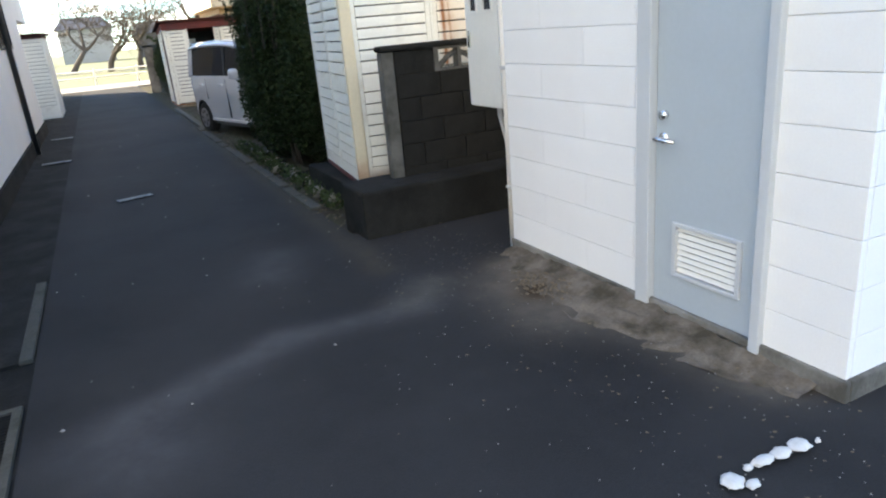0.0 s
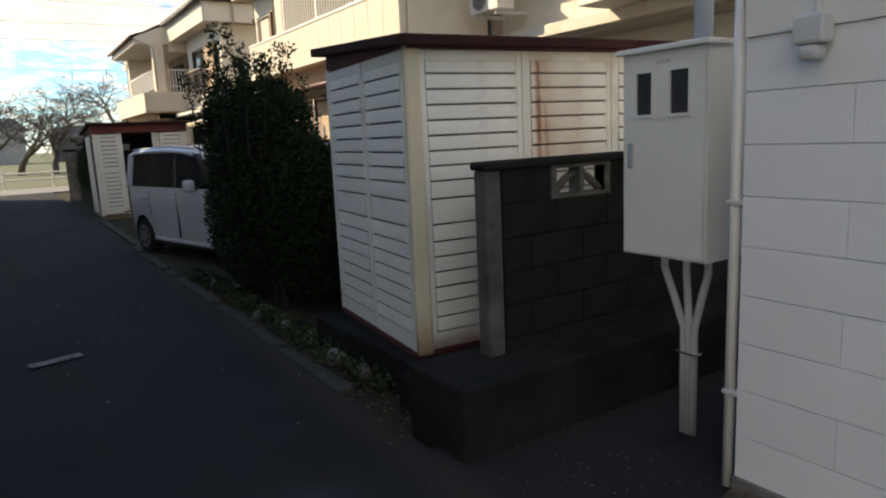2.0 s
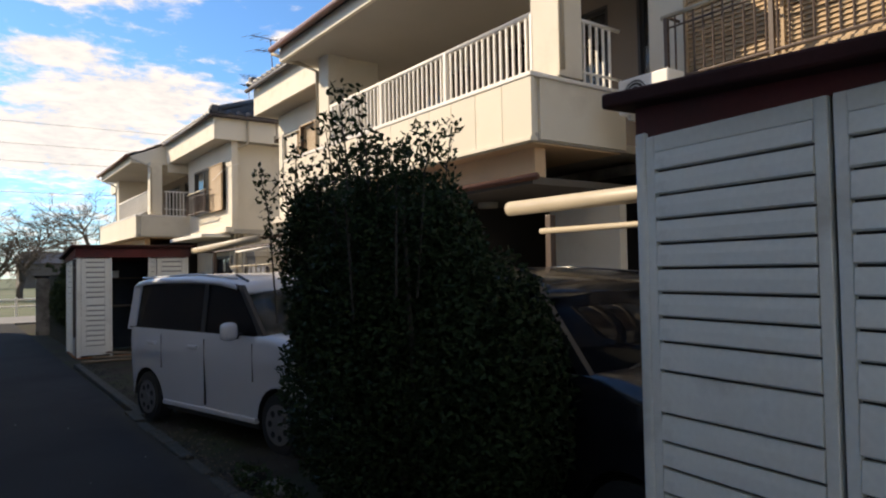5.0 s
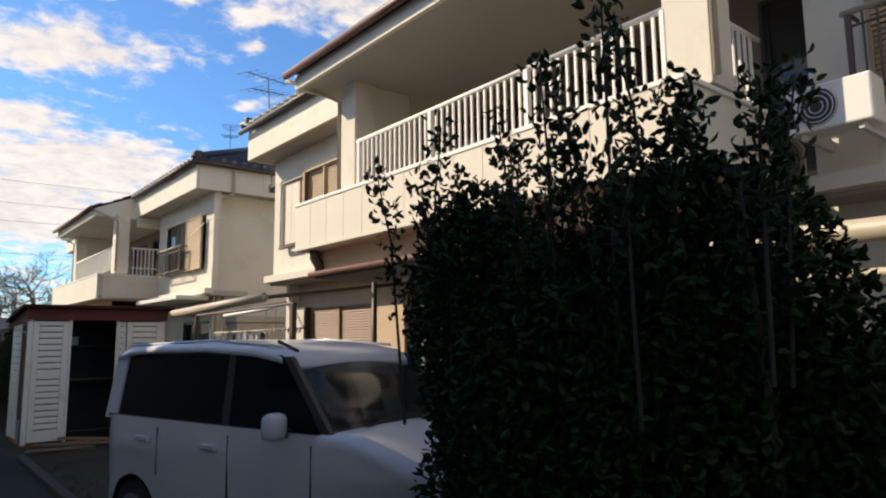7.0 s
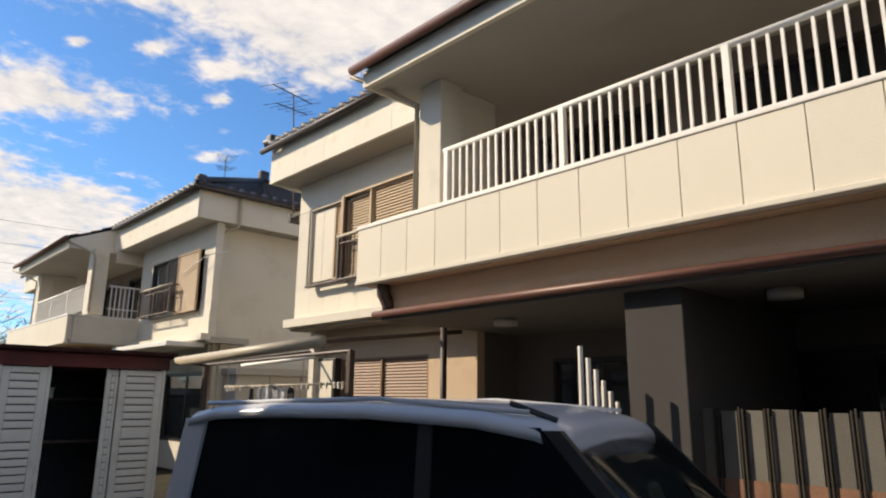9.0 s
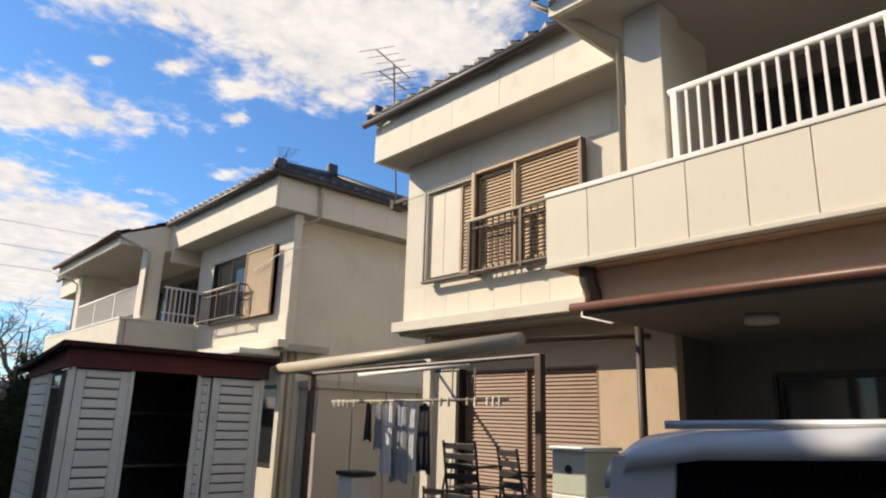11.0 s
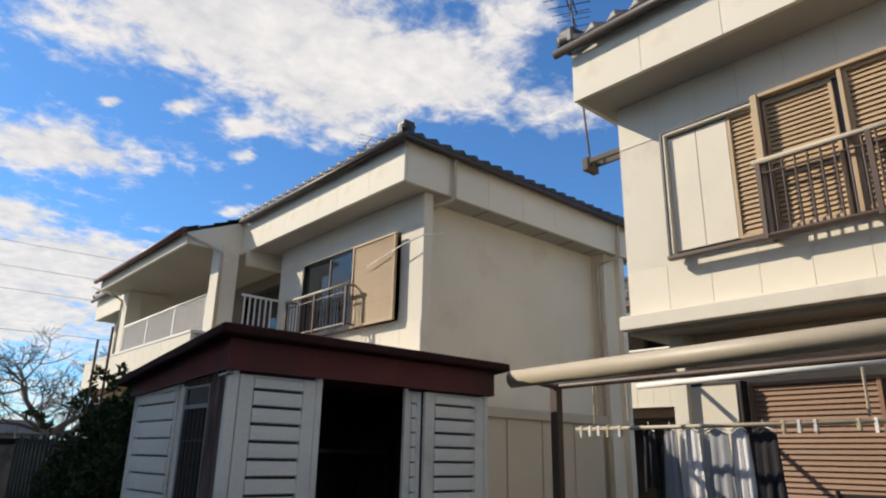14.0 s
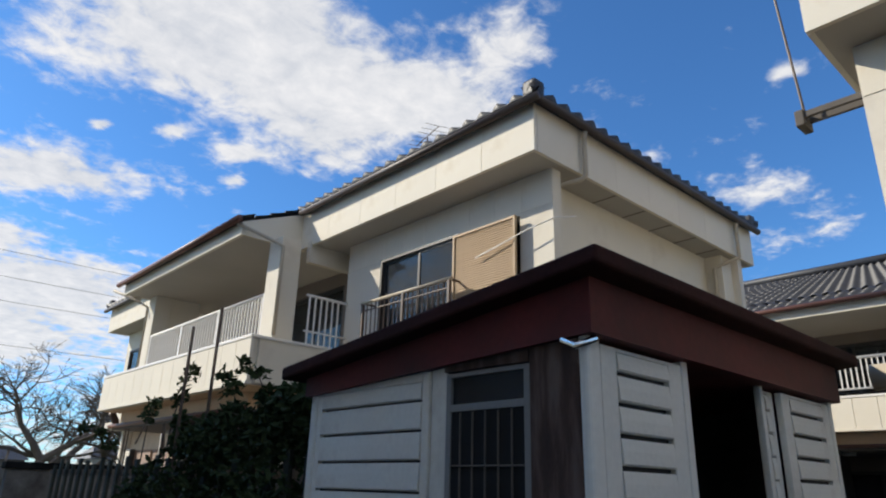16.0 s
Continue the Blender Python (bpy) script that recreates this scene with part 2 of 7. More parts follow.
M = {
    "asphalt": mat("asphalt", (0.025, 0.025, 0.026), 0.88, 0.45, 0.7, 140, 0.5, stain=(0.033, 0.033, 0.034), stain_at=0.60, stain_scale=0.5),
    "soil": mat("soil", (0.045, 0.037, 0.028), 0.95, 0.4, 2.5, 50, 0.8, stain=(0.045, 0.055, 0.025), stain_at=0.58),
    "concrete": mat("concrete", (0.22, 0.21, 0.19), 0.9, 0.3, 1.5, 70, 0.4, stain=(0.07, 0.065, 0.055), stain_at=0.52, stain_scale=2.0),
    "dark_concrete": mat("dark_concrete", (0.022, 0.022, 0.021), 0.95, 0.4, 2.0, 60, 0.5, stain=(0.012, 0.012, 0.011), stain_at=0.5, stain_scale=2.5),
    "white_block": mat("white_painted_block", (0.80, 0.80, 0.79), 0.6, 0.05, 2.0, 90, 0.25, each=0.02),
    "mortar": mat("painted_mortar", (0.70, 0.70, 0.69), 0.7, 0.08, 3.0, 90, 0.25),
    "steel_grey": mat("grey_painted_steel", (0.40, 0.46, 0.50), 0.4, 0.05, 2.0, 40, 0.03),
    "frame_grey": mat("pale_grey_steel", (0.50, 0.53, 0.55), 0.45, 0.05, 2.0, 40, 0.03),
    "chrome": mat("chrome", (0.75, 0.75, 0.75), 0.2, 0.05, 5, 50, 0.0, metal=1.0),
    "box_cream": mat("cream_enamel", (0.74, 0.74, 0.70), 0.4, 0.06, 2.0, 40, 0.03),
    "shed_white": mat("shed_panel_white", (0.79, 0.79, 0.72), 0.5, 0.12, 1.6, 40, 0.06, stain=(0.55, 0.52, 0.45), stain_at=0.66, stain_scale=2.2, each=0.02),
    "shed_cream": mat("shed_trim_cream", (0.66, 0.58, 0.42), 0.55, 0.12, 2.0, 40, 0.06),
    "shed_cream_green": mat("pale_green_enamel", (0.50, 0.52, 0.42), 0.5, 0.08, 2.0, 40, 0.05),
    "rust": mat("rust", (0.34, 0.13, 0.05), 0.9, 0.4, 9.0, 60, 0.3),
    "rust_light": mat("rust_wash", (0.20, 0.10, 0.06), 0.8, 0.35, 7.0, 50, 0.1),
    # near-black colour standing in for the shade inside grooves, pits and sheds
    "recess": mat("shade_recess", (0.05, 0.05, 0.05), 0.9, 0.3, 4.0, 40, 0.1),
    "roof_red": mat("oxide_red_sheet", (0.135, 0.022, 0.020), 0.7, 0.35, 3.0, 40, 0.1, stain=(0.07, 0.022, 0.02), stain_at=0.55),
    "roof_dark": mat("dark_oxide_sheet", (0.050, 0.018, 0.016), 0.8, 0.4, 3.0, 40, 0.15, stain=(0.03, 0.016, 0.014), stain_at=0.55),
    "cream_wall": mat("cream_mortar", (0.68, 0.63, 0.53), 0.85, 0.07, 0.9, 120, 0.3, stain=(0.56, 0.50, 0.41), stain_at=0.66, stain_scale=1.1),
    "cream_panel": mat("cream_panel", (0.70, 0.645, 0.535), 0.75, 0.06, 0.9, 80, 0.15, each=0.025, stain=(0.62, 0.54, 0.41), stain_at=0.68, stain_scale=1.4),
    "white_wall": mat("white_mortar", (0.76, 0.74, 0.69), 0.85, 0.07, 1.0, 120, 0.3),
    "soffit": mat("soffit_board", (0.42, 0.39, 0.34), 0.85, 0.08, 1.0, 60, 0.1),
    # pier and entry wall colours lowered to hold the shade beneath the canopy
    "entry_shade": mat("shade_dark_pier", (0.045, 0.040, 0.037), 0.85, 0.2, 1.5, 90, 0.2),
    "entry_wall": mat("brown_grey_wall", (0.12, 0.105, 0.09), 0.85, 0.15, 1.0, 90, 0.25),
    "grey_wall": mat("grey_wall", (0.40, 0.37, 0.33), 0.85, 0.1, 1.0, 90, 0.25),
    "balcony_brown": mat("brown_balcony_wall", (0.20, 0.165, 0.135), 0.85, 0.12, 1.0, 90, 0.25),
    "gutter_red": mat("red_brown_gutter", (0.13, 0.055, 0.038), 0.45, 0.25, 2.0, 40, 0.05),
    "post_grey": mat("grey_post_concrete", (0.11, 0.108, 0.10), 0.9, 0.35, 2.5, 70, 0.4, stain=(0.04, 0.04, 0.035), stain_at=0.52, stain_scale=3.0),
    "tan_wall": mat("tan_mortar", (0.56, 0.42, 0.29), 0.85, 0.09, 0.9, 110, 0.3, stain=(0.44, 0.32, 0.21), stain_at=0.64, stain_scale=1.2),
    "tan": mat("tan_board", (0.72, 0.50, 0.31), 0.8, 0.12, 1.5, 50, 0.1),
    "brown_metal": mat("brown_aluminium", (0.085, 0.055, 0.04), 0.5, 0.2, 3.0, 50, 0.05),
    "black_metal": mat("dark_sash", (0.03, 0.027, 0.025), 0.45, 0.2, 3.0, 50, 0.05),
    "white_rail": mat("white_rail", (0.76, 0.73, 0.68), 0.5, 0.08, 3.0, 50, 0.05),
    "shutter_tan": mat("tan_shutter", (0.44, 0.31, 0.185), 0.6, 0.1, 2.0, 50, 0.05, each=0.03),
    "shutter_brown": mat("brown_shutter", (0.25, 0.145, 0.088), 0.6, 0.12, 2.0, 50, 0.05, each=0.04),
    "shutter_cream": mat("cream_shutter_box", (0.66, 0.60, 0.49), 0.65, 0.07, 2.0, 50, 0.05),
    "tile": mat("grey_glazed_tile", (0.040, 0.040, 0.044), 0.5, 0.3, 2.0, 40, 0.05, each=0.15),
    "tile_brown": mat("brown_roof_edge", (0.055, 0.038, 0.030), 0.5, 0.3, 2.0, 40, 0.05),
    "pipe_cream": mat("cream_pipe", (0.42, 0.36, 0.27), 0.5, 0.1, 3.0, 50, 0.03),
    "pipe_grey": mat("grey_conduit", (0.55, 0.55, 0.54), 0.5, 0.1, 3.0, 50, 0.03),
    "car_white": mat("white_car_paint", (0.58, 0.59, 0.61), 0.18, 0.03, 2.0, 30, 0.0),
    "car_black": mat("black_car_paint", (0.012, 0.012, 0.014), 0.2, 0.1, 2.0, 30, 0.0),
    "tyre": mat("tyre_rubber", (0.02, 0.02, 0.02), 0.85, 0.2, 8.0, 60, 0.2),
    "rim": mat("wheel_rim", (0.35, 0.36, 0.37), 0.35, 0.1, 5.0, 50, 0.0, metal=0.8),
    "black_plastic": mat("black_plastic", (0.02, 0.02, 0.02), 0.5, 0.2, 6.0, 60, 0.1),
    "leaf": mat("hedge_leaf", (0.020, 0.034, 0.014), 0.4, 0.4, 5.0, 60, 0.0),
    "bark": mat("bark", (0.10, 0.08, 0.065), 0.9, 0.3, 6.0, 60, 0.5),
    "grass": mat("grass", (0.07, 0.10, 0.035), 0.9, 0.35, 0.3, 12, 0.5, stain=(0.12, 0.11, 0.058), stain_at=0.55, stain_scale=0.15),
    "pale_road": mat("pale_road", (0.20, 0.195, 0.185), 0.9, 0.15, 0.5, 60, 0.2),
    "wood": mat("weathered_wood", (0.20, 0.15, 0.10), 0.85, 0.3, 2.0, 60, 0.2, stretch=(6, 6, 1), each=0.15),
    "board_grey": mat("grey_board", (0.12, 0.112, 0.095), 0.85, 0.25, 2.0, 60, 0.2, each=0.2),
    "cloth_grey": mat("grey_cloth", (0.30, 0.31, 0.34), 0.95, 0.15, 6.0, 120, 0.3),
    "cloth_white": mat("white_cloth", (0.66, 0.66, 0.68), 0.95, 0.1, 6.0, 120, 0.3),
    "cloth_black": mat("black_cloth", (0.02, 0.02, 0.025), 0.95, 0.2, 6.0, 120, 0.3),
    "paint_white": mat("white_road_paint", (0.22, 0.22, 0.21), 0.8, 0.3, 12.0, 70, 0.2, stain=(0.08, 0.08, 0.08), stain_at=0.55, stain_scale=14.0),
    "stone": mat("pale_stone", (0.55, 0.54, 0.52), 0.85, 0.25, 6.0, 60, 0.3),
    "glass": glass_mat("window_glass", (0.03, 0.035, 0.04), 0.75),
        "curtain": mat("lace_curtain", (0.40, 0.38, 0.35), 0.95, 0.15, 5.0, 60, 0.1, stretch=(1, 9, 0.3)),
    "dry_dirt": mat("dry_dirt", (0.15, 0.125, 0.10), 0.95, 0.35, 4.0, 60, 0.6, stain=(0.06, 0.05, 0.035), stain_at=0.55, stain_scale=5.0),
    "shed_frame": mat("pale_sash", (0.24, 0.245, 0.24), 0.5, 0.15, 3.0, 50, 0.05),
    "fence_green": mat("dark_green_slat", (0.035, 0.042, 0.033), 0.8, 0.3, 3.0, 50, 0.1),
    "car_glass": glass_mat("car_glass", (0.006, 0.007, 0.009), 0.95),
    "windscreen": glass_mat("windscreen_glass", (0.02, 0.028, 0.026), 0.55),
    "pale_green": mat("pale_green_card", (0.50, 0.62, 0.46), 0.8, 0.08, 5.0, 60, 0.05),
    "timber_brown": mat("weathered_brown_timber", (0.085, 0.05, 0.038), 0.9, 0.5, 3.0, 60, 0.3, stain=(0.16, 0.12, 0.10), stain_at=0.58, stain_scale=3.0, stretch=(6, 6, 1)),
    # flat black for added sheets that stand in for darkness
    "screen": mat("black_sheet", (0.012, 0.012, 0.012), 0.9, 0.2, 5.0, 60, 0.0),
    # kept pale so the hidden slab throws light under the balcony
    "bounce_concrete": mat("bounce_concrete", (0.46, 0.44, 0.41), 0.9, 0.2, 1.2, 70, 0.3, stain=(0.2, 0.19, 0.17), stain_at=0.6),
    "pebble": mat("pale_pebble", (0.20, 0.19, 0.175), 0.9, 0.4, 20.0, 80, 0.2),
    "litter": mat("dead_leaf", (0.11, 0.08, 0.05), 0.9, 0.5, 20.0, 80, 0.1),
    "vine": mat("vine_leaf", (0.04, 0.06, 0.025), 0.6, 0.4, 5.0, 60, 0.0),
}



M["car_glass"].node_tree.nodes["Principled BSDF"].inputs["Specular IOR Level"].default_value = 0.05
for k in ("leaf", "vine"):
    M[k].node_tree.nodes["Principled BSDF"].inputs["Specular IOR Level"].default_value = 0.07
for k in ("asphalt", "soil", "dark_concrete", "roof_dark", "dry_dirt"):
    M[k].node_tree.nodes["Principled BSDF"].inputs["Specular IOR Level"].default_value = 0.12
M["kerb"] = mat("mossy_concrete", (0.058, 0.055, 0.046), 0.95, 0.4, 3.0, 60, 0.5, stain=(0.025, 0.027, 0.018), stain_at=0.52, stain_scale=3.0)
M["stem_dark"] = mat("dark_stem", (0.035, 0.028, 0.022), 0.9, 0.3, 6.0, 60, 0.2)


def stain_patches(material, patches, axes=(0, 1)):
    """Soft-edged dirt along segments (ax, ay, bx, by, width, colour, strength) of the ground or a wall."""
    t = material.node_tree
    b = t.nodes["Principled BSDF"]
    geo = t.nodes.new("ShaderNodeNewGeometry")
    sp = t.nodes.new("ShaderNodeSeparateXYZ")
    t.links.new(geo.outputs["Position"], sp.inputs[0])
    nz = t.nodes.new("ShaderNodeTexNoise")
    nz.inputs["Scale"].default_value, nz.inputs["Detail"].default_value, nz.inputs["Roughness"].default_value = 6.0, 7, 0.7
    t.links.new(geo.outputs["Position"], nz.inputs["Vector"])

    def mth(op, a, c=None, clamp=False):
        n = t.nodes.new("ShaderNodeMath")
        n.operation, n.use_clamp = op, clamp
        for k, v in enumerate((a, c)):
            if isinstance(v, (int, float)):
                n.inputs[k].default_value = v
            elif v is not None:
                t.links.new(v, n.inputs[k])
        return n.outputs[0]
    u, v = sp.outputs[axes[0]], sp.outputs[axes[1]]
    for ax, ay, bx, by, width, colour, strength in patches:
        L2 = (bx - ax) ** 2 + (by - ay) ** 2
        du, dv = mth("SUBTRACT", u, ax), mth("SUBTRACT", v, ay)
        f = mth("DIVIDE", mth("ADD", mth("MULTIPLY", du, bx - ax), mth("MULTIPLY", dv, by - ay)), L2, True)
        eu, ev = mth("SUBTRACT", du, mth("MULTIPLY", f, bx - ax)), mth("SUBTRACT", dv, mth("MULTIPLY", f, by - ay))
        r = mth("DIVIDE", mth("ADD", mth("MULTIPLY", eu, eu), mth("MULTIPLY", ev, ev)), width * width)
        g = mth("POWER", 2.718, mth("MULTIPLY", r, -1.0))
        fac = mth("MULTIPLY", mth("MULTIPLY", g, mth("MULTIPLY", nz.outputs[0], 2.0)), strength, True)
        mx = t.nodes.new("ShaderNodeMix")
        mx.data_type = "RGBA"
        t.links.new(fac, mx.inputs[0])
        t.links.new(b.inputs["Base Color"].links[0].from_socket, mx.inputs["A"])
        mx.inputs["B"].default_value = (*colour, 1)
        t.links.new(mx.outputs["Result"], b.inputs["Base Color"])


DIRT, DUST = (0.13, 0.11, 0.088), (0.062, 0.062, 0.064)
stain_patches(M["asphalt"], [
    (2.3, 1.7, 2.2, 3.5, 0.20, DIRT, 0.9), (1.95, 2.75, 2.0, 3.25, 0.28, DIRT, 0.6), (2.0, 3.05, 2.1, 3.15, 0.09, (0.07, 0.045, 0.025), 0.9),
    (-0.2, 2.95, 0.6, 3.35, 0.14, DUST, 0.75), (0.6, 3.35, 1.4, 3.30, 0.12, DUST, 0.6), (-0.25, 2.8, -0.15, 2.6, 0.25, DUST, 0.6), (0.75, 4.4, 0.9, 4.8, 0.22, DUST, 0.5),
    (1.4, 3.4, 1.6, 3.6, 0.16, (0.085, 0.08, 0.07), 0.6),
    (-0.3, 6, -0.2, 12, 0.25, (0.034, 0.034, 0.035), 0.5), (1.45, 4.0, 1.5, 14.0, 0.12, (0.05, 0.043, 0.033), 0.7),
])
M["shed_rusty"] = M["shed_white"].copy()
M["shed_rusty"].name = "shed_panel_rusty"
RUST, WASH = (0.33, 0.12, 0.045), (0.52, 0.33, 0.19)
stain_patches(M["shed_rusty"], [
    (2.84, 1.95, 2.86, 1.3, 0.09, WASH, 0.6), (3.05, 1.75, 3.07, 1.3, 0.15, WASH, 0.36), (3.86, 1.75, 3.88, 1.3, 0.10, WASH, 0.55),
    (2.806, 1.96, 2.81, 1.2, 0.018, RUST, 1.0), (2.86, 1.7, 2.87, 1.35, 0.012, RUST, 0.5), (3.91, 1.68, 3.91, 1.36, 0.03, RUST, 0.45), (1.93, 0.27, 2.4, 0.25, 0.07, (0.30, 0.16, 0.09), 0.8),
], (0, 2))
stain_patches(M["shed_cream"], [(5.60, 0.25, 5.62, 0.35, 0.10, (0.30, 0.15, 0.08), 0.8)], (1, 2))

# ---- building blocks ----
def box(bm, x0, x1, y0, y1, z0, z1):
    v = [bm.verts.new(p) for p in ((x0, y0, z0), (x1, y0, z0), (x1, y1, z0), (x0, y1, z0), (x0, y0, z1), (x1, y0, z1), (x1, y1, z1), (x0, y1, z1))]
    for f in ((3, 2, 1, 0), (4, 5, 6, 7), (0, 1, 5, 4), (1, 2, 6, 5), (2, 3, 7, 6), (3, 0, 4, 7)):
        bm.faces.new([v[k] for k in f])
    return v


def boxes(*dims, bevel=0.0):
    bm = bmesh.new()
    for d in dims:
        box(bm, *d)
    if bevel:
        bmesh.ops.bevel(bm, geom=bm.edges[:], offset=bevel, segments=2, profile=0.5, affect="EDGES")
    return bm


def tube(bm, points, r, sides=10, r_end=None):
    """A round bar along a line of points."""
    pts = [Vector(p) for p in points]
    rings, side = [], None
    for k, p in enumerate(pts):
        d = (pts[min(k + 1, len(pts) - 1)] - pts[max(k - 1, 0)]).normalized()
        if side is None:
            side = d.cross(Vector((0, 0, 1)) if abs(d.z) < 0.9 else Vector((0, 1, 0))).normalized()
        side = (side - d * side.dot(d)).normalized()
        other = d.cross(side)
        rad = r if r_end is None else r + (r_end - r) * k / (len(pts) - 1)
        rings.append([bm.verts.new(p + (side * math.cos(a) + other * math.sin(a)) * rad) for a in (2 * math.pi * j / sides for j in range(sides))])
    for a, b in zip(rings, rings[1:]):
        for j in range(sides):
            bm.faces.new((a[j], a[(j + 1) % sides], b[(j + 1) % sides], b[j]))
    bm.faces.new(rings[0][::-1])
    bm.faces.new(rings[-1])
    return bm


def tubes(*lines, sides=10):
    bm = bmesh.new()
    for pts, r in lines:
        tube(bm, pts, r, sides)
    return bm


def mesh_of(name, bm, material, smooth=False):
    me = bpy.data.meshes.new(name)
    bmesh.ops.recalc_face_normals(bm, faces=bm.faces[:])
    bm.to_mesh(me)
    bm.free()
    me.materials.append(material)
    if smooth:
        for p in me.polygons:
            p.use_smooth = True
    return me


def part(name, bm, material, parent=None, label="", smooth=False):
    ob = new(name, mesh_of(name, bm, M[material] if isinstance(material, str) else material, smooth))
    if parent:
        ob.parent = parent
    if label:
        ob["label"] = label
    return ob


def piece(name, me, parent, at, turn=(0, 0, 0), size=(1, 1, 1)):
    """One of many alike pieces that share a mesh."""
    ob = new(name, me)
    ob.parent = parent
    ob.matrix_basis = Matrix.LocRotScale(at, Euler(turn), size)
    return ob


def parts(name, dims, material, parent, bevel=0.0, label=""):
    """Separate alike-named box parts, one object each."""
    return [part(name, boxes(d, bevel=bevel), material, parent, label) for d in dims]


def thing(name, label, category, group="", kind=""):
    return tagged(new(name), label, category, group, kind)


def wall_cells(bm, axis, a0, a1, u0, u1, z0, z1, holes=()):
    """A wall of thickness a0..a1 across the axis with openings (u0, u1, z0, z1) through it."""
    us = sorted({u0, u1, *[h[0] for h in holes], *[h[1] for h in holes]})
    zs = sorted({z0, z1, *[h[2] for h in holes], *[h[3] for h in holes]})
    for ua, ub in zip(us, us[1:]):
        for za, zb in zip(zs, zs[1:]):
            mu, mz = (ua + ub) / 2, (za + zb) / 2
            if any(h[0] < mu < h[1] and h[2] < mz < h[3] for h in holes):
                continue
            if axis == "x":
                box(bm, a0, a1, ua, ub, za, zb)
            else:
                box(bm, ua, ub, a0, a1, za, zb)
    bmesh.ops.remove_doubles(bm, verts=bm.verts[:], dist=0.0005)
    seen, dead = {}, []
    for f in bm.faces:
        key = tuple(round(c, 3) for c in f.calc_center_median())
        if key in seen:
            dead += [f, seen[key]]
        seen[key] = f
    bmesh.ops.delete(bm, geom=list(set(dead)), context="FACES")
    return bm


# ---- ground ----
def sheet(name, x0, x1, y0, y1, z, material, label, step=0.5, rough=0.01, depth=0.06):
    bm = bmesh.new()
    nx, ny = max(1, int((x1 - x0) / step)), max(1, int((y1 - y0) / step))
    g = [[bm.verts.new((x0 + (x1 - x0) * i / nx, y0 + (y1 - y0) * j / ny, z + rough * noise.noise(Vector((i * 0.37, j * 0.37, z * 9))))) for j in range(ny + 1)] for i in range(nx + 1)]
    for i in range(nx):
        for j in range(ny):
            bm.faces.new((g[i][j], g[i + 1][j], g[i + 1][j + 1], g[i][j + 1]))
    rim = bmesh.ops.extrude_edge_only(bm, edges=[e for e in bm.edges if e.is_boundary])
    for v in (q for q in rim["geom"] if isinstance(q, bmesh.types.BMVert)):
        v.co.z = z - depth
    return tagged(part(name, bm, material, smooth=False), label, name, kind="structure")


tagged(part("ground", boxes((-2500, 2500, -2500, 2500, -0.6, -0.08)), "grass"), "grassy open ground reaching out to the horizon", "ground", kind="structure")
sheet("road", -0.62, 1.55, -8, 33.0, 0.0, "asphalt", "dark worn asphalt lane between the houses", 0.4, 0.012, 0.1)
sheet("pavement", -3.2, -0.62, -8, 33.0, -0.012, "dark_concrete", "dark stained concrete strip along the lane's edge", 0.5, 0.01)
sheet("yard", 1.55, 6.6, 4.95, 33.0, -0.05, "soil", "bare trodden soil in front of the houses", 0.25, 0.03, 0.1)
# unseen slab, added as a reflector to brighten the balcony's underside
sheet("parking_slab", 3.3, 5.28, 10.4, 16.2, -0.012, "bounce_concrete", "unseen pale concrete slab added before the porch to bounce light upward", 0.5, 0.004, 0.05)
sheet("yard", 1.55, 6.6, -8, 4.95, -0.004, "asphalt", "dark asphalt apron in front of the block outbuilding", 0.4, 0.012, 0.1)
sheet("yard", 6.6, 30, -8, 42, -0.02, "soil", "bare ground between the rows of houses", 1.0, 0.02)
sheet("road", -60, 80, 33.0, 37.6, 0.0, "pale_road", "sunlit pale road crossing the end of the lane", 1.0, 0.01, 0.1)

# kerb stones along the yard, each a rough concrete length
kerb = tagged(new("kerb"), "row of worn concrete kerb stones beside the lane", "kerb", kind="structure")
kerb_me = mesh_of("kerb_stone", boxes((0, 0.11, 0.006, 0.594, -0.06, 0.035), bevel=0.014), M["kerb"])
kerb_pale = mesh_of("kerb_stone", boxes((0, 0.10, 0.02, 0.50, -0.06, 0.03), bevel=0.018), M["kerb"])
for k in range(13):
    piece("kerb_stone", kerb_pale if k in (1, 4, 7, 8, 11) else kerb_me, kerb, (1.50 + 0.012 * noise.noise(Vector((k, 3.1, 0))), 5.9 + 0.6 * k, -0.01 + 0.01 * noise.noise(Vector((k, 7.7, 0)))), (0.02 * noise.noise(Vector((k, 4, 5))), 0.05 * noise.noise(Vector((k, 2, 5))), 0.08 * noise.noise(Vector((k, 1, 5)))))
for k in range(9):
    piece("kerb_stone", kerb_me, kerb, (1.60 + 0.004 * k, 13.4 + 0.6 * k, -0.01), (0, 0, 0))


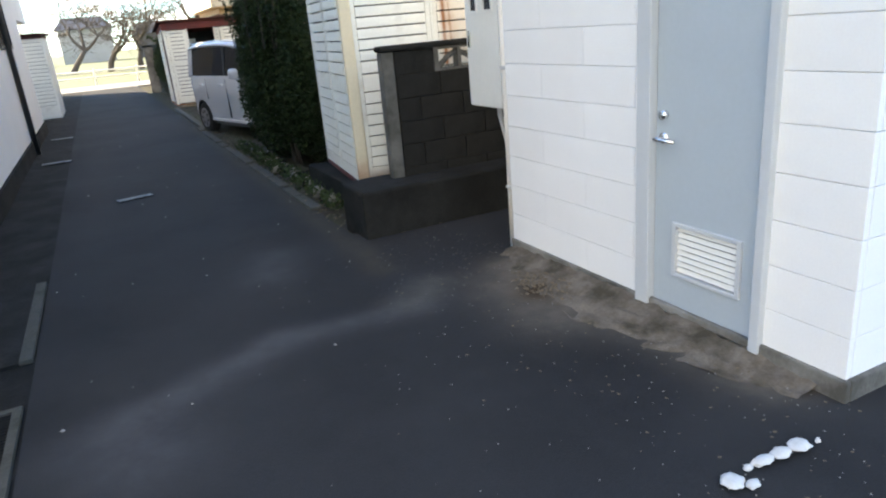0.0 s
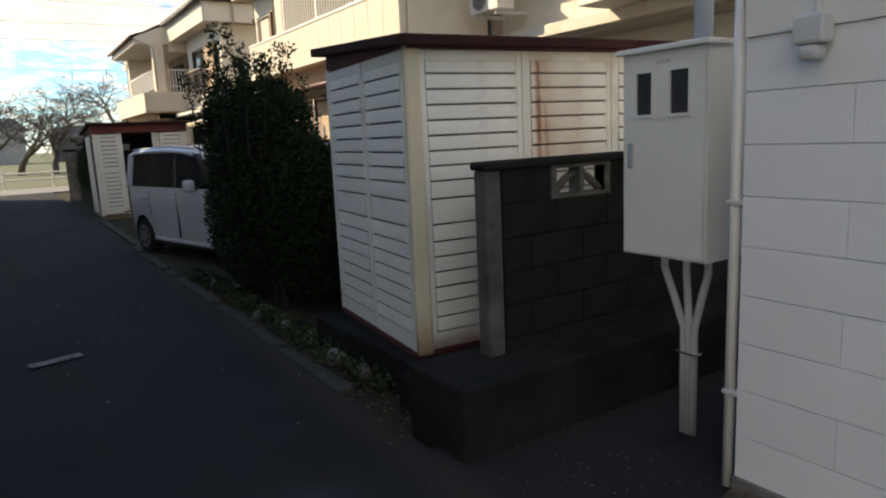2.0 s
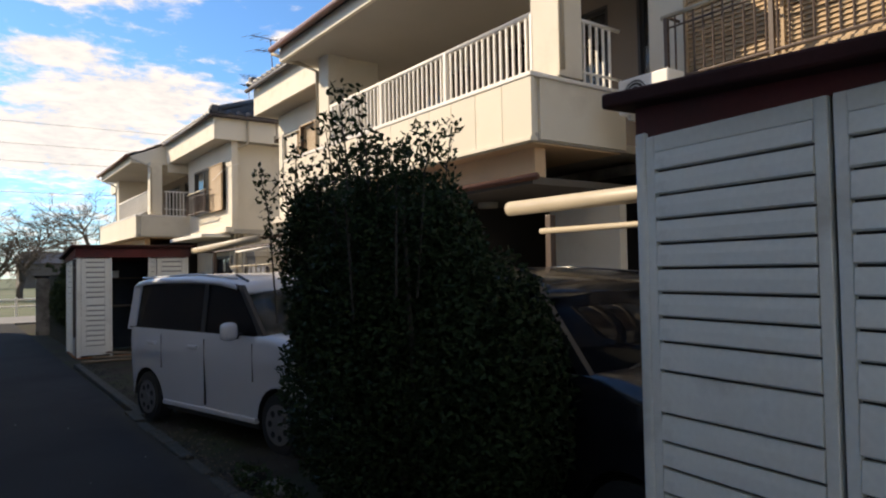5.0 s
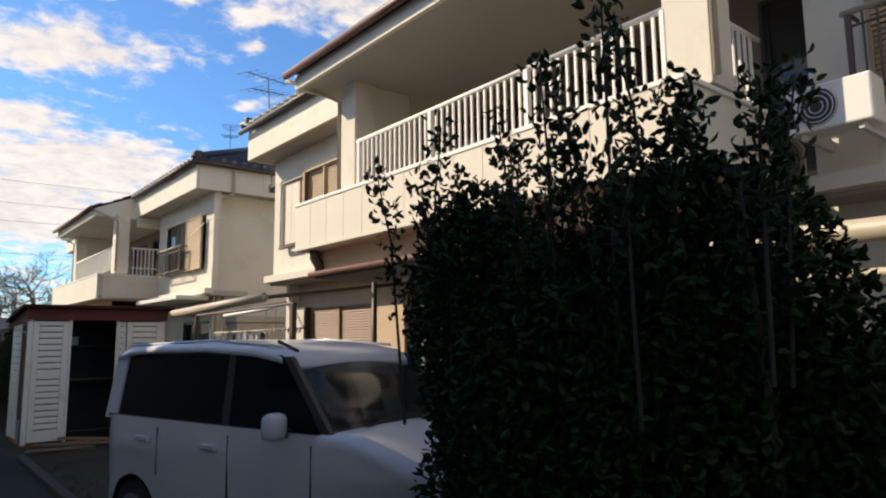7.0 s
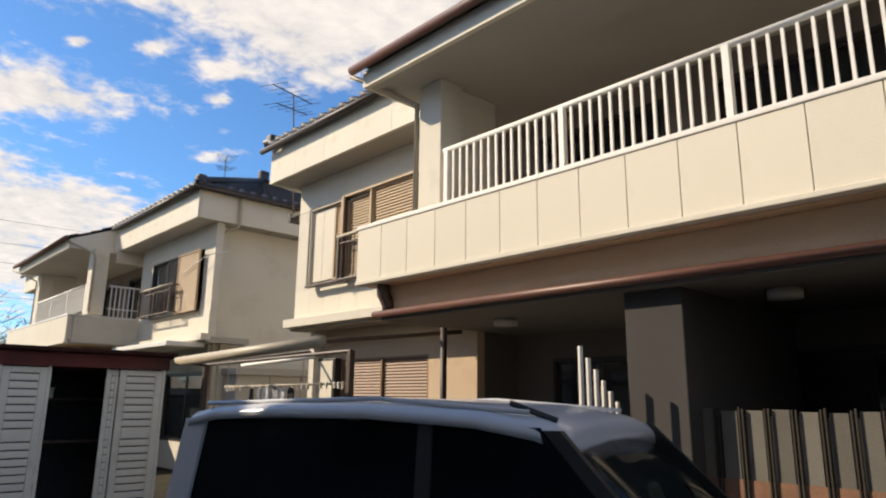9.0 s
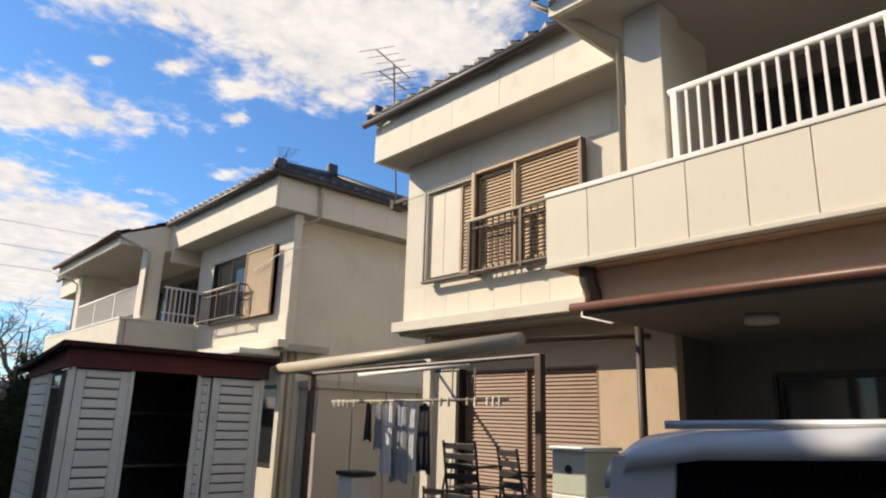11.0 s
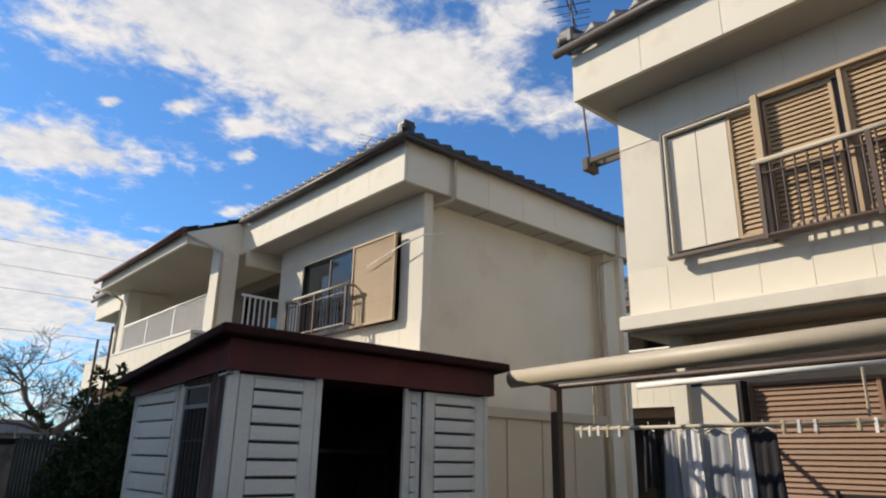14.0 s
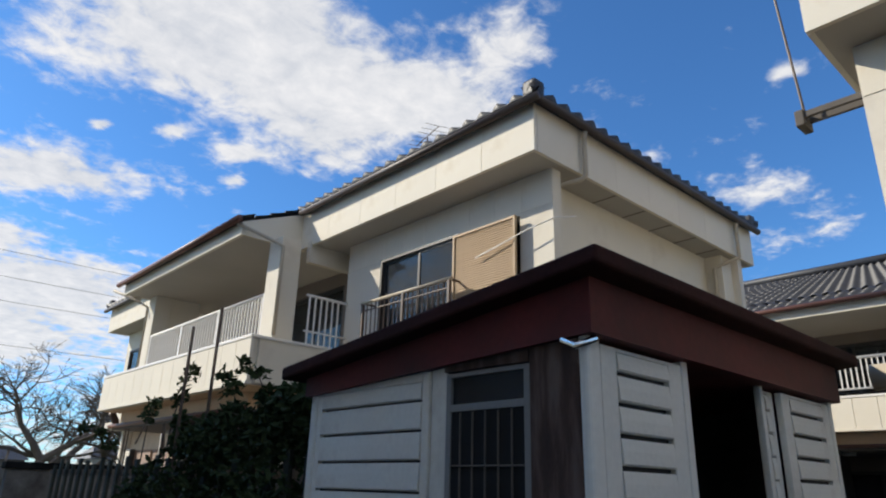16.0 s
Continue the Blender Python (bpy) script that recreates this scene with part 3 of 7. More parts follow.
# ---- white outbuilding of painted blocks ----
def outbuilding():
    X0, X1, Y0, Y1, H = 2.36, 5.2, 1.40, 3.80, 2.55
    DY0, DY1, DZ = 1.80, 2.52, 2.12
    b = thing("outbuilding", "small white-painted concrete block outbuilding with a grey steel door", "outbuilding")
    bm = bmesh.new()
    wall_cells(bm, "x", X0 + 0.012, X0 + 0.15, Y0 + 0.012, Y1 - 0.012, 0.0, H, [(DY0, DY1, 0.02, DZ)])
    part("wall_core", bm, "mortar", b)
    parts("wall_core", [(X0 + 0.15, X1, Y0 + 0.012, Y0 + 0.15, 0, H), (X0 + 0.15, X1, Y1 - 0.15, Y1 - 0.012, 0, H), (X1 - 0.15, X1, Y0 + 0.15, Y1 - 0.15, 0, H)], "mortar", b, 0.0, "")
    part("roof", boxes((X0 - 0.04, X1 + 0.1, Y0 - 0.1, Y1 + 0.06, H, H + 0.14), bevel=0.02), "white_wall", b)
    part("wall_band", boxes((X0 - 0.012, X0 + 0.012, Y0, Y1 + 0.004, 1.86, H), bevel=0.004), "white_wall", b, "smooth white rendered band above the blocks")
    parts("plinth", [(X0 - 0.015, X0 + 0.01, DY1 + 0.02, Y1 + 0.01, -0.05, 0.075), (X0 - 0.02, X0 + 0.01, Y0 - 0.02, DY1 + 0.02, -0.05, 0.085), (X0 + 0.01, X1, Y0 - 0.02, Y0 + 0.01, -0.05, 0.085)], "concrete", b, 0.008, "rough bare concrete plinth")
    # blocks in running bond
    L, C, G = 0.80, 0.2, 0.003
    shapes = {}

    def block(y0, y1, z0, z1, side):
        w = round(y1 - y0, 3)
        key = (w, round(z1 - z0, 3), side)
        if key not in shapes:
            a, c = w - 0.0012, z1 - z0 - G
            d = (0, 0.03, 0, a, 0, c) if side == "x" else (0, a, 0, 0.03, 0, c)
            shapes[key] = mesh_of("block", boxes(d, bevel=0.0025), M["white_block"])
        return shapes[key]

    for side, u0, u1 in (("x", Y0, Y1), ("y", X0 + 0.032, X1)):
        for r in range(9):
            z0, z1 = 0.06 + C * r, 0.06 + C * (r + 1)
            u = (u1 - L * math.ceil((u1 - u0) / L) if side == "x" else u0) - (L / 2 if r % 2 else 0)
            while u < u1 - 0.01:
                a, c = max(u, u0), min(u + L, u1)
                spans = [(a, c)] if c - a > 0.03 else []
                if side == "x" and spans:
                    spans = [(p, q) for p, q in ((a, min(c, DY0)), (max(a, DY1), c)) if q - p > 0.03]
                for p, q in spans:
                    at = (X0, p + 0.0006, z0 + G / 2) if side == "x" else (p + 0.0006, Y0, z0 + G / 2)
                    piece("block", block(p, q, z0, z1, side), b, at)
                u += L
    # door
    part("door_frame", boxes((X0 - 0.035, X0 + 0.1, DY0 - 0.02, DY0 + 0.03, 0.04, DZ + 0.05), (X0 - 0.035, X0 + 0.1, DY1 - 0.06, DY1 + 0.03, 0.04, DZ + 0.05), (X0 - 0.035, X0 + 0.1, DY0 + 0.03, DY1 - 0.06, DZ, DZ + 0.05), (X0 - 0.02, X0 + 0.1, DY0 + 0.03, DY1 - 0.06, 0.03, 0.055), bevel=0.005), "frame_grey", b)
    bm = bmesh.new()
    wall_cells(bm, "x", X0 + 0.01, X0 + 0.05, DY0 + 0.034, DY1 - 0.064, 0.06, DZ - 0.004, [(1.94, 2.31, 0.26, 0.51)])
    door = part("door", bm, "steel_grey", b, "closed flush grey steel door")
    part("louvre_frame", boxes((X0 - 0.002, X0 + 0.03, 1.92, 1.945, 0.245, 0.525), (X0 - 0.002, X0 + 0.03, 2.305, 2.33, 0.245, 0.525), (X0 - 0.002, X0 + 0.03, 1.945, 2.305, 0.245, 0.265), (X0 - 0.002, X0 + 0.03, 1.945, 2.305, 0.505, 0.525), bevel=0.003), "frame_grey", door)
    part("louvre_backing", boxes((X0 + 0.052, X0 + 0.056, 1.93, 2.32, 0.25, 0.52)), "recess", door)
    slat = mesh_of("louvre_slat", boxes((-0.002, 0.002, 0, 0.36, -0.012, 0.012)), M["box_cream"])
    for k in range(8):
        piece("louvre_slat", slat, door, (X0 + 0.018, 1.945, 0.282 + 0.030 * k), (0, radians(30), 0))
    bm = tubes((((X0 + 0.02, 2.40, 0.93), (X0 - 0.05, 2.40, 0.93)), 0.011))
    tube(bm, ((X0 - 0.05, 2.41, 0.93), (X0 - 0.052, 2.36, 0.93), (X0 - 0.045, 2.29, 0.928)), 0.010)
    tube(bm, ((X0 + 0.012, 2.40, 0.93), (X0 - 0.004, 2.40, 0.93)), 0.028, 16)
    part("door_handle", bm, "chrome", door, "chrome lever handle", True)
    part("lock", tubes((((X0 + 0.012, 2.40, 1.04), (X0 - 0.014, 2.40, 1.04)), 0.022), sides=16), "chrome", door, "round chrome lock", True)
    return b


outbuilding()

# lamp fitting and downpipe on the outbuilding
lamp = thing("wall_lamp", "small pale grey wall lamp fixed under the white band", "lamp")
part("base", boxes((2.27, 2.345, 3.47, 3.58, 1.80, 1.90), bevel=0.012), "pipe_grey", lamp)
part("shade", boxes((2.27, 2.345, 3.49, 3.56, 1.745, 1.80), bevel=0.02), "pipe_grey", lamp)
part("cable", tubes((((2.33, 3.525, 1.90), (2.34, 3.525, 2.3)), 0.012)), "pipe_grey", lamp)


pipe = thing("downpipe", "thin white plastic downpipe at the outbuilding's corner", "pipe")
part("shaft", tubes((((2.385, 3.845, 2.54), (2.385, 3.845, 1.2), (2.385, 3.848, 0.0)), 0.022), sides=12), "white_rail", pipe, smooth=True)
for z in (0.42, 1.22, 2.02):
    part("clip", boxes((2.36, 2.41, 3.796, 3.872, z, z + 0.022), bevel=0.005), "pipe_grey", pipe, "grey pipe clip")


# ---- meter cabinet on its conduits ----
def meter_cabinet():
    c = thing("meter_cabinet", "cream enamelled steel meter cabinet with two small windows", "cabinet")
    x0, x1, y0, y1, z0, z1 = 2.49, 2.86, 4.06, 4.53, 0.93, 1.88
    bm = bmesh.new()
    wall_cells(bm, "x", x0 + 0.012, x0 + 0.03, y0, y1, z0, z1, [(4.15, 4.25, 1.60, 1.79), (4.35, 4.44, 1.60, 1.79)])
    part("front_plate", bm, "box_cream", c)
    for a, b in ((y0, y0 + 0.02), (y1 - 0.02, y1)):
        part("side_plate", boxes((x0 + 0.03, x1, a, b, z0, z1)), "box_cream", c)
    part("bottom_plate", boxes((x0 + 0.03, x1, y0 + 0.02, y1 - 0.02, z0, z0 + 0.02)), "box_cream", c)
    part("back_plate", boxes((x1 - 0.02, x1, y0 + 0.02, y1 - 0.02, z0 + 0.02, z1)), "box_cream", c)
    part("top", boxes((x0 - 0.03, x1 + 0.02, y0 - 0.02, y1 + 0.02, z1, z1 + 0.025), bevel=0.006), "box_cream", c)
    bm = bmesh.new()
    wall_cells(bm, "x", x0, x0 + 0.011, y0 + 0.012, y1 - 0.012, z0 + 0.012, z1 - 0.004, [(4.15, 4.25, 1.60, 1.79), (4.35, 4.44, 1.60, 1.79)])
    door = part("door", bm, "box_cream", c, "closed cabinet door")
    for a, b in ((4.15, 4.25), (4.35, 4.44)):
        bm = bmesh.new()
        wall_cells(bm, "x", x0 - 0.008, x0 - 0.001, a - 0.014, b + 0.014, 1.586, 1.804, [(a, b, 1.60, 1.79)])
        part("window_frame", bm, "box_cream", door)
        part("pane", boxes((x0 + 0.004, x0 + 0.008, a, b, 1.60, 1.79)), "glass", door, "dark glass pane")
    part("handle", boxes((x0 - 0.014, x0 - 0.001, 4.455, 4.485, 1.35, 1.47), bevel=0.005), "chrome", door, "flush chrome latch handle")
    part("nameplate", boxes((x0 - 0.002, x0 - 0.0005, 4.25, 4.33, 1.825, 1.84)), "pipe_grey", door)
    m = part("meter", tubes((((x0 + 0.12, 4.2, 1.70), (x0 + 0.05, 4.2, 1.70)), 0.06), (((x0 + 0.12, 4.4, 1.70), (x0 + 0.05, 4.4, 1.70)), 0.06), sides=18), "black_plastic", c, smooth=True)
    for y, a in ((4.42, 4.30), (4.29, 4.27), (4.17, 4.24)):
        part("conduit", tubes((((2.68, y, 0.94), (2.68, y, 0.84), (2.68, (y + a) / 2, 0.70), (2.68, a, 0.55), (2.68, a, -0.02)), 0.019)), "pipe_grey", c, "pale grey plastic conduit", True)
    part("riser_pipe", tubes((((2.75, 4.27, 1.90), (2.75, 4.27, 3.1)), 0.043), sides=16), "steel_grey", c, "blue-grey cable riser above the cabinet", True)
    part("strap", boxes((2.655, 2.705, 4.21, 4.33, 0.42, 0.432), bevel=0.003), "chrome", c)
    part("post", boxes((2.86, 2.92, 4.05, 4.12, -0.02, 2.3), bevel=0.006), "pipe_grey", c, "square steel post behind the cabinet")
    parts("bracket", [(2.86, 2.90, 4.12, 4.5, 1.2, 1.25), (2.86, 2.90, 4.12, 4.5, 1.7, 1.75)], "pipe_grey", c, 0.0, "")


meter_cabinet()


# ---- dark block garden wall beside the shed ----
def garden_wall():
    w = tagged(new("garden_wall"), "weathered dark concrete block garden wall with a pierced ornamental block", "wall", kind="structure")
    part("footing", boxes((1.60, 6.2, 4.70, 5.22, -0.05, 0.37), bevel=0.025), "dark_concrete", w, "low concrete footing slab")
    parts("footing", [(1.70, 1.98, 5.22, 5.52, -0.05, 0.20), (1.82, 4.7, 5.52, 7.0, -0.05, 0.22)], "dark_concrete", w, 0.015, "")
    part("end_post", boxes((1.985, 2.09, 4.985, 5.085, 0.26, 1.36), bevel=0.012), "post_grey", w, "grey concrete end post")
    part("cap", boxes((1.97, 6.2, 4.965, 5.10, 1.36, 1.405), bevel=0.015), "dark_concrete", w)
    me = mesh_of("block", boxes((0.003, 0.387, 0, 0.09, 0.003, 0.187), bevel=0.006), M["dark_concrete"])
    core = bmesh.new()
    wall_cells(core, "y", 5.0, 5.06, 2.095, 6.2, 0.26, 1.36, [(2.48, 2.86, 1.17, 1.34)])
    part("mortar_core", core, "dark_concrete", w)
    for r in range(6):
        for k in range(11):
            x = 2.09 + 0.39 * k - (0.195 if r % 2 else 0)
            z = 0.26 + 0.183 * r
            if r == 5 and 2.2 < x + 0.2 < 2.95:
                continue
            a = max(x, 2.095)
            piece("block", me, w, (a, 4.985 + 0.003 * noise.noise(Vector((k, r, 0))), z), size=((x + 0.39 - a) / 0.39, 1, 0.975))
    bm = boxes((2.44, 2.48, 4.985, 5.075, 1.175, 1.36), (2.86, 2.90, 4.985, 5.075, 1.175, 1.36), (2.48, 2.86, 4.985, 5.075, 1.175, 1.195), (2.48, 2.86, 4.985, 5.075, 1.34, 1.36), (2.655, 2.685, 4.985, 5.075, 1.195, 1.34))
    for s in (-1, 1):
        tube(bm, ((2.67, 5.03, 1.32), (2.67 + s * 0.10, 5.03, 1.27), (2.67 + s * 0.18, 5.03, 1.20)), 0.022, 6)
    part("pierced_block", bm, "post_grey", w, "pierced fan-pattern ornamental block")


garden_wall()


# ---- steel storage sheds ----
SLATS = {}


def grooves(top, pitch, n, bottom=()):
    return sorted([top - pitch * k for k in range(n)] + list(bottom))


def shed_panel(shed, axis, fixed, u0, u1, z0, z1, out, lines, material="shed_white", gap=0.008, inset=0.0):
    """A pressed panel: raised border and flat ribs with dark grooves at the heights in lines. out: which way it faces."""
    t = 0.03

    def bx(ua, ub, za, zb, d0, d1):
        a, b = sorted((fixed - out * d0, fixed - out * d1))
        return (a, b, ua, ub, za, zb) if axis == "x" else (ua, ub, a, b, za, zb)
    bd = 0.04 + inset
    p = part("panel", boxes(bx(u0, u0 + bd, z0, z1, 0, t), bx(u1 - bd, u1, z0, z1, 0, t), bx(u0 + bd, u1 - bd, lines[-1] + 0.075, z1, 0, t), bx(u0 + bd, u1 - bd, z0, lines[0], 0, t), bevel=0.004), material, shed)
    # backing painted dark so the grooves read as shadow gaps
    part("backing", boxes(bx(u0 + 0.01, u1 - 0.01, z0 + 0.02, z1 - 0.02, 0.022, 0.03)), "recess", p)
    w = u1 - u0 - 2 * bd
    tops = list(lines[1:]) + [lines[-1] + 0.075]
    for za, zb in zip(lines, tops):
        h = zb - za
        key = (axis, out, round(w, 3), round(h, 4), material, gap)
        if key not in SLATS:
            bm = bmesh.new()
            prof = [(0.018, gap), (0.001, gap), (-0.005, gap + 0.006), (-0.003, h * 0.6), (0.002, h - 0.001), (0.018, h - 0.001)]
            ends = [[bm.verts.new((-out * d, u, z) if axis == "x" else (u, -out * d, z)) for d, z in prof] for u in (0.003, w - 0.003)]
            k = len(prof)
            for q in range(k):
                bm.faces.new((ends[0][q], ends[0][(q + 1) % k], ends[1][(q + 1) % k], ends[1][q]))
            bm.faces.new(ends[0])
            bm.faces.new(ends[1][::-1])
            SLATS[key] = mesh_of("slat", bm, M[material])
        piece("slat", SLATS[key], p, (fixed, u0 + bd, za) if axis == "x" else (u0 + bd, fixed, za))
    return p


def shed_roof(s, x0, x1, y0, y1, za, zb, zw, drop=0.0):
    """A pent roof whose top runs from za at y0 to zb at y1, over trim that starts at the walls' top zw."""
    bm = boxes((x0, x1, y0, y1, -0.06, 0.0), bevel=0.012)
    for v in bm.verts:
        v.co.z += za + (zb - za) * (v.co.y - y0) / (y1 - y0)
    part("roof", bm, "roof_dark", s, "dark weathered oxide-red sheet roof")
    bm = boxes((x0 + 0.09, x1 - 0.09, y0 + 0.09, y1 - 0.09, 0.0, 1.0))
    for v in bm.verts:
        v.co.z = zw - drop * (v.co.y - y0) / (y1 - y0) if v.co.z < 0.5 else za + (zb - za) * (v.co.y - y0) / (y1 - y0) - 0.056
    part("eave_trim", bm, "roof_red", s, "oxide-red eave trim")


def storage_shed():
    s = thing("storage_shed", "white ribbed steel storage shed with rust streaks and red roof", "shed")
    x0, x1, y0, y1, z0, z1 = 2.0, 4.27, 5.68, 7.05, 0.24, 2.055
    s.matrix_basis = pose(1.893, 5.595, 0, 0, 0, -6.2) @ pose(-x0, -y0, 0)
    G = sorted([1.898 - 0.0885 * k for k in range(8)] + [1.172, 1.02] + [0.918 - 0.0925 * k for k in range(7)])
    shed_panel(s, "x", x0, y0 + 0.012, 6.335, z0 + 0.02, z1 - 0.02, -1, G)
    shed_panel(s, "x", x0, 6.352, y1 - 0.02, z0 + 0.02, z1 - 0.02, -1, G)
    for k, (a, b) in enumerate(((2.10, 2.80), (2.825, 3.51), (3.535, 4.24))):
        shed_panel(s, "y", y0, a, b, z0 + 0.02, z1 - 0.02, -1, G, "shed_rusty")
    for a in (2.80, 3.51):
        part("mullion", boxes((a, a + 0.025, y0 - 0.004, y0 + 0.03, z0 + 0.02, z1), bevel=0.004), "shed_white", s)
    part("corner_post", boxes((x0 - 0.006, x0 + 0.10, y0 - 0.035, y0 + 0.012, z0, z1), bevel=0.018), "shed_cream", s, "yellowed cream corner post")
    part("corner_post", boxes((x0 - 0.004, x0 + 0.05, y1 - 0.02, y1 + 0.03, z0, z1), bevel=0.01), "shed_white", s)
    parts("base_rail", [(x0 - 0.005, x1, y0 - 0.008, y0 + 0.03, z0 - 0.02, z0 + 0.02), (x0 - 0.008, x0 + 0.03, y0 + 0.03, y1, z0 - 0.02, z0 + 0.02)], "roof_red", s, 0.004, "rust-red bottom rail")
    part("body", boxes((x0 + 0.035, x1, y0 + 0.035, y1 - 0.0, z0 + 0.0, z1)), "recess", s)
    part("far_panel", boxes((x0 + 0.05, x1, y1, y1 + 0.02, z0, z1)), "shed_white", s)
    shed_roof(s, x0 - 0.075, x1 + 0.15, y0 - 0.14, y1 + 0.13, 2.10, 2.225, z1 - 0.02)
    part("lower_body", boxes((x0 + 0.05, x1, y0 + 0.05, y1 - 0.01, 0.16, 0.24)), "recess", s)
    return s


storage_shed()


def open_shed():
    s = thing("garden_shed", "white ribbed steel shed with a dark open doorway and red roof", "shed")
    x0, x1, y0, y1, z0, z1 = 1.86, 3.95, 20.15, 21.7, -0.02, 1.955
    B = grooves(1.835, 0.0985, 8, [0.98 - 0.0985 * k for k in range(9)])
    F = grooves(1.79, 0.113, 14)
    shed_panel(s, "y", y0, x0 + 0.07, 2.44, z0 + 0.03, z1 - 0.03, -1, B, gap=0.015, inset=0.05)
    shed_panel(s, "y", y0, 3.34, x1 - 0.03, z0 + 0.03, z1 - 0.03, -1, B, gap=0.015, inset=0.05)
    shed_panel(s, "y", y0 + 0.035, 3.20, 3.33, z0 + 0.03, z1 - 0.03, -1, B)
    shed_panel(s, "x", x0, 20.89, y1 - 0.03, z0 + 0.03, z1 - 0.03, -1, F)
    part("corner_post", boxes((x0 - 0.01, x0 + 0.065, y0 - 0.006, y0 + 0.03, z0, z1), bevel=0.012), "shed_white", s)
    part("corner_post", boxes((x1 - 0.03, x1 + 0.02, y0 - 0.004, y0 + 0.05, z0, z1), bevel=0.01), "shed_white", s)
    part("corner_post", boxes((x0 - 0.006, x0 + 0.05, y1 - 0.03, y1 + 0.02, z0, z1), bevel=0.01), "shed_white", s)
    parts("door_edge", [(2.44, 2.485, y0 - 0.004, y0 + 0.035, z0, z1), (3.17, 3.20, y0 + 0.02, y0 + 0.05, z0, z1)], "shed_white", s, 0.005, "")
    # inside panels coloured dark in place of the interior's shade
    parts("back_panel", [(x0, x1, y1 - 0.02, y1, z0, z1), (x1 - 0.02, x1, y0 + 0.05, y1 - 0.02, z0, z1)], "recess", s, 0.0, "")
    parts("floor_rail", [(x0, x1, y0, y0 + 0.05, -0.06, -0.02), (x0, x0 + 0.05, y0 + 0.05, y1, -0.06, -0.02)], "rust", s, 0.0, "")
    # window door in the lane-side face
    part("frame_post", boxes((x0 - 0.004, x0 + 0.05, 20.182, 20.385, z0, z1), bevel=0.005), "timber_brown", s, "dark weathered timber post")
    part("frame_post", boxes((x0 + 0.01, x0 + 0.04, 20.80, 20.885, z0, z1), bevel=0.005), "shed_white", s)
    part("header", boxes((x0 - 0.006, x0 + 0.03, 20.386, 20.80, 1.885, z1), bevel=0.004), "timber_brown", s, "rusty brown header over the sash")
    bm = bmesh.new()
    wall_cells(bm, "x", x0 + 0.004, x0 + 0.035, 20.39, 20.795, z0, 1.88, [(20.415, 20.77, 0.35, 1.74), (20.415, 20.77, 1.765, 1.865)])
    d = part("window_door", bm, "shed_frame", s, "pale grey sash door with a black sheet over its pane")
    # added black sheet hides the pane's reflection and darkens the doorway
    part("screen", boxes((x0 + 0.010, x0 + 0.013, 20.415, 20.77, 0.35, 1.74)), "screen", d, "black sheet added to keep the sash pane dark")
    part("pane", boxes((x0 + 0.016, x0 + 0.02, 20.415, 20.77, 0.35, 1.74)), "glass", d)
    part("pane", boxes((x0 + 0.016, x0 + 0.02, 20.415, 20.77, 1.765, 1.865)), "glass", d)
    for k in range(5):
        part("bar", tubes((((x0 + 0.004, 20.47 + 0.062 * k, 0.35), (x0 + 0.004, 20.47 + 0.062 * k, 1.735)), 0.004), sides=6), "entry_wall", d)
    part("bar", tubes((((x0 + 0.004, 20.415, 1.55), (x0 + 0.004, 20.77, 1.55)), 0.004), sides=6), "entry_wall", d)
    part("bracket", tubes((((x0 - 0.03, 20.22, 1.93), (x0 - 0.05, 20.16, 1.90), (x0 + 0.02, 20.13, 1.93)), 0.012)), "chrome", s)
    shed_roof(s, x0 - 0.12, x1 + 0.14, y0 - 0.13, y1 + 0.13, 2.19, 2.0, 1.945, 0.085)
    # shelf things in the dark inside
    shelf = thing("shelf", "dim shelf inside the shed holding pale boxes", "shelf")
    parts("board", [(2.0, 3.9, 21.2, 21.6, 0.9, 0.93), (2.0, 3.9, 21.2, 21.6, 1.5, 1.53)], "wood", shelf, 0.0, "")
    for x in (2.05, 3.8):
        part("upright", boxes((x, x + 0.05, 21.2, 21.6, -0.05, 1.7)), "wood", shelf)
    # made-up pale box takes the place of a bright sunlit slit
    bx_ = thing("storage_box", "pale box on the shed shelf standing in for a sunlit slit", "box")
    part("body", boxes((2.60, 2.80, 21.22, 21.45, 1.53, 1.66), bevel=0.01), "box_cream", bx_)
    part("lid", boxes((2.59, 2.81, 21.21, 21.46, 1.66, 1.68), bevel=0.006), "box_cream", bx_)


open_shed()


# ---- two-storey houses ----
def tile_mesh(w, l):
    """A pan tile: a rounded roll along its length with a turned-down front edge."""
    bm = bmesh.new()
    n = 8
    rows = []
    for v, dz in ((0.0, -0.02), (0.0, 0.018), (l, 0.0)):
        rows.append([bm.verts.new((w * (i / n - 0.5), v, dz + (0.035 * math.cos(math.pi * 2 * i / n) if dz > -0.02 else 0.0))) for i in range(n + 1)])
    for a, b in zip(rows, rows[1:]):
        for i in range(n):
            bm.faces.new((a[i], a[i + 1], b[i + 1], b[i]))
    return mesh_of("eave_tile", bm, M["tile"], True)


EAVE_TILE = tile_mesh(0.27, 0.30)


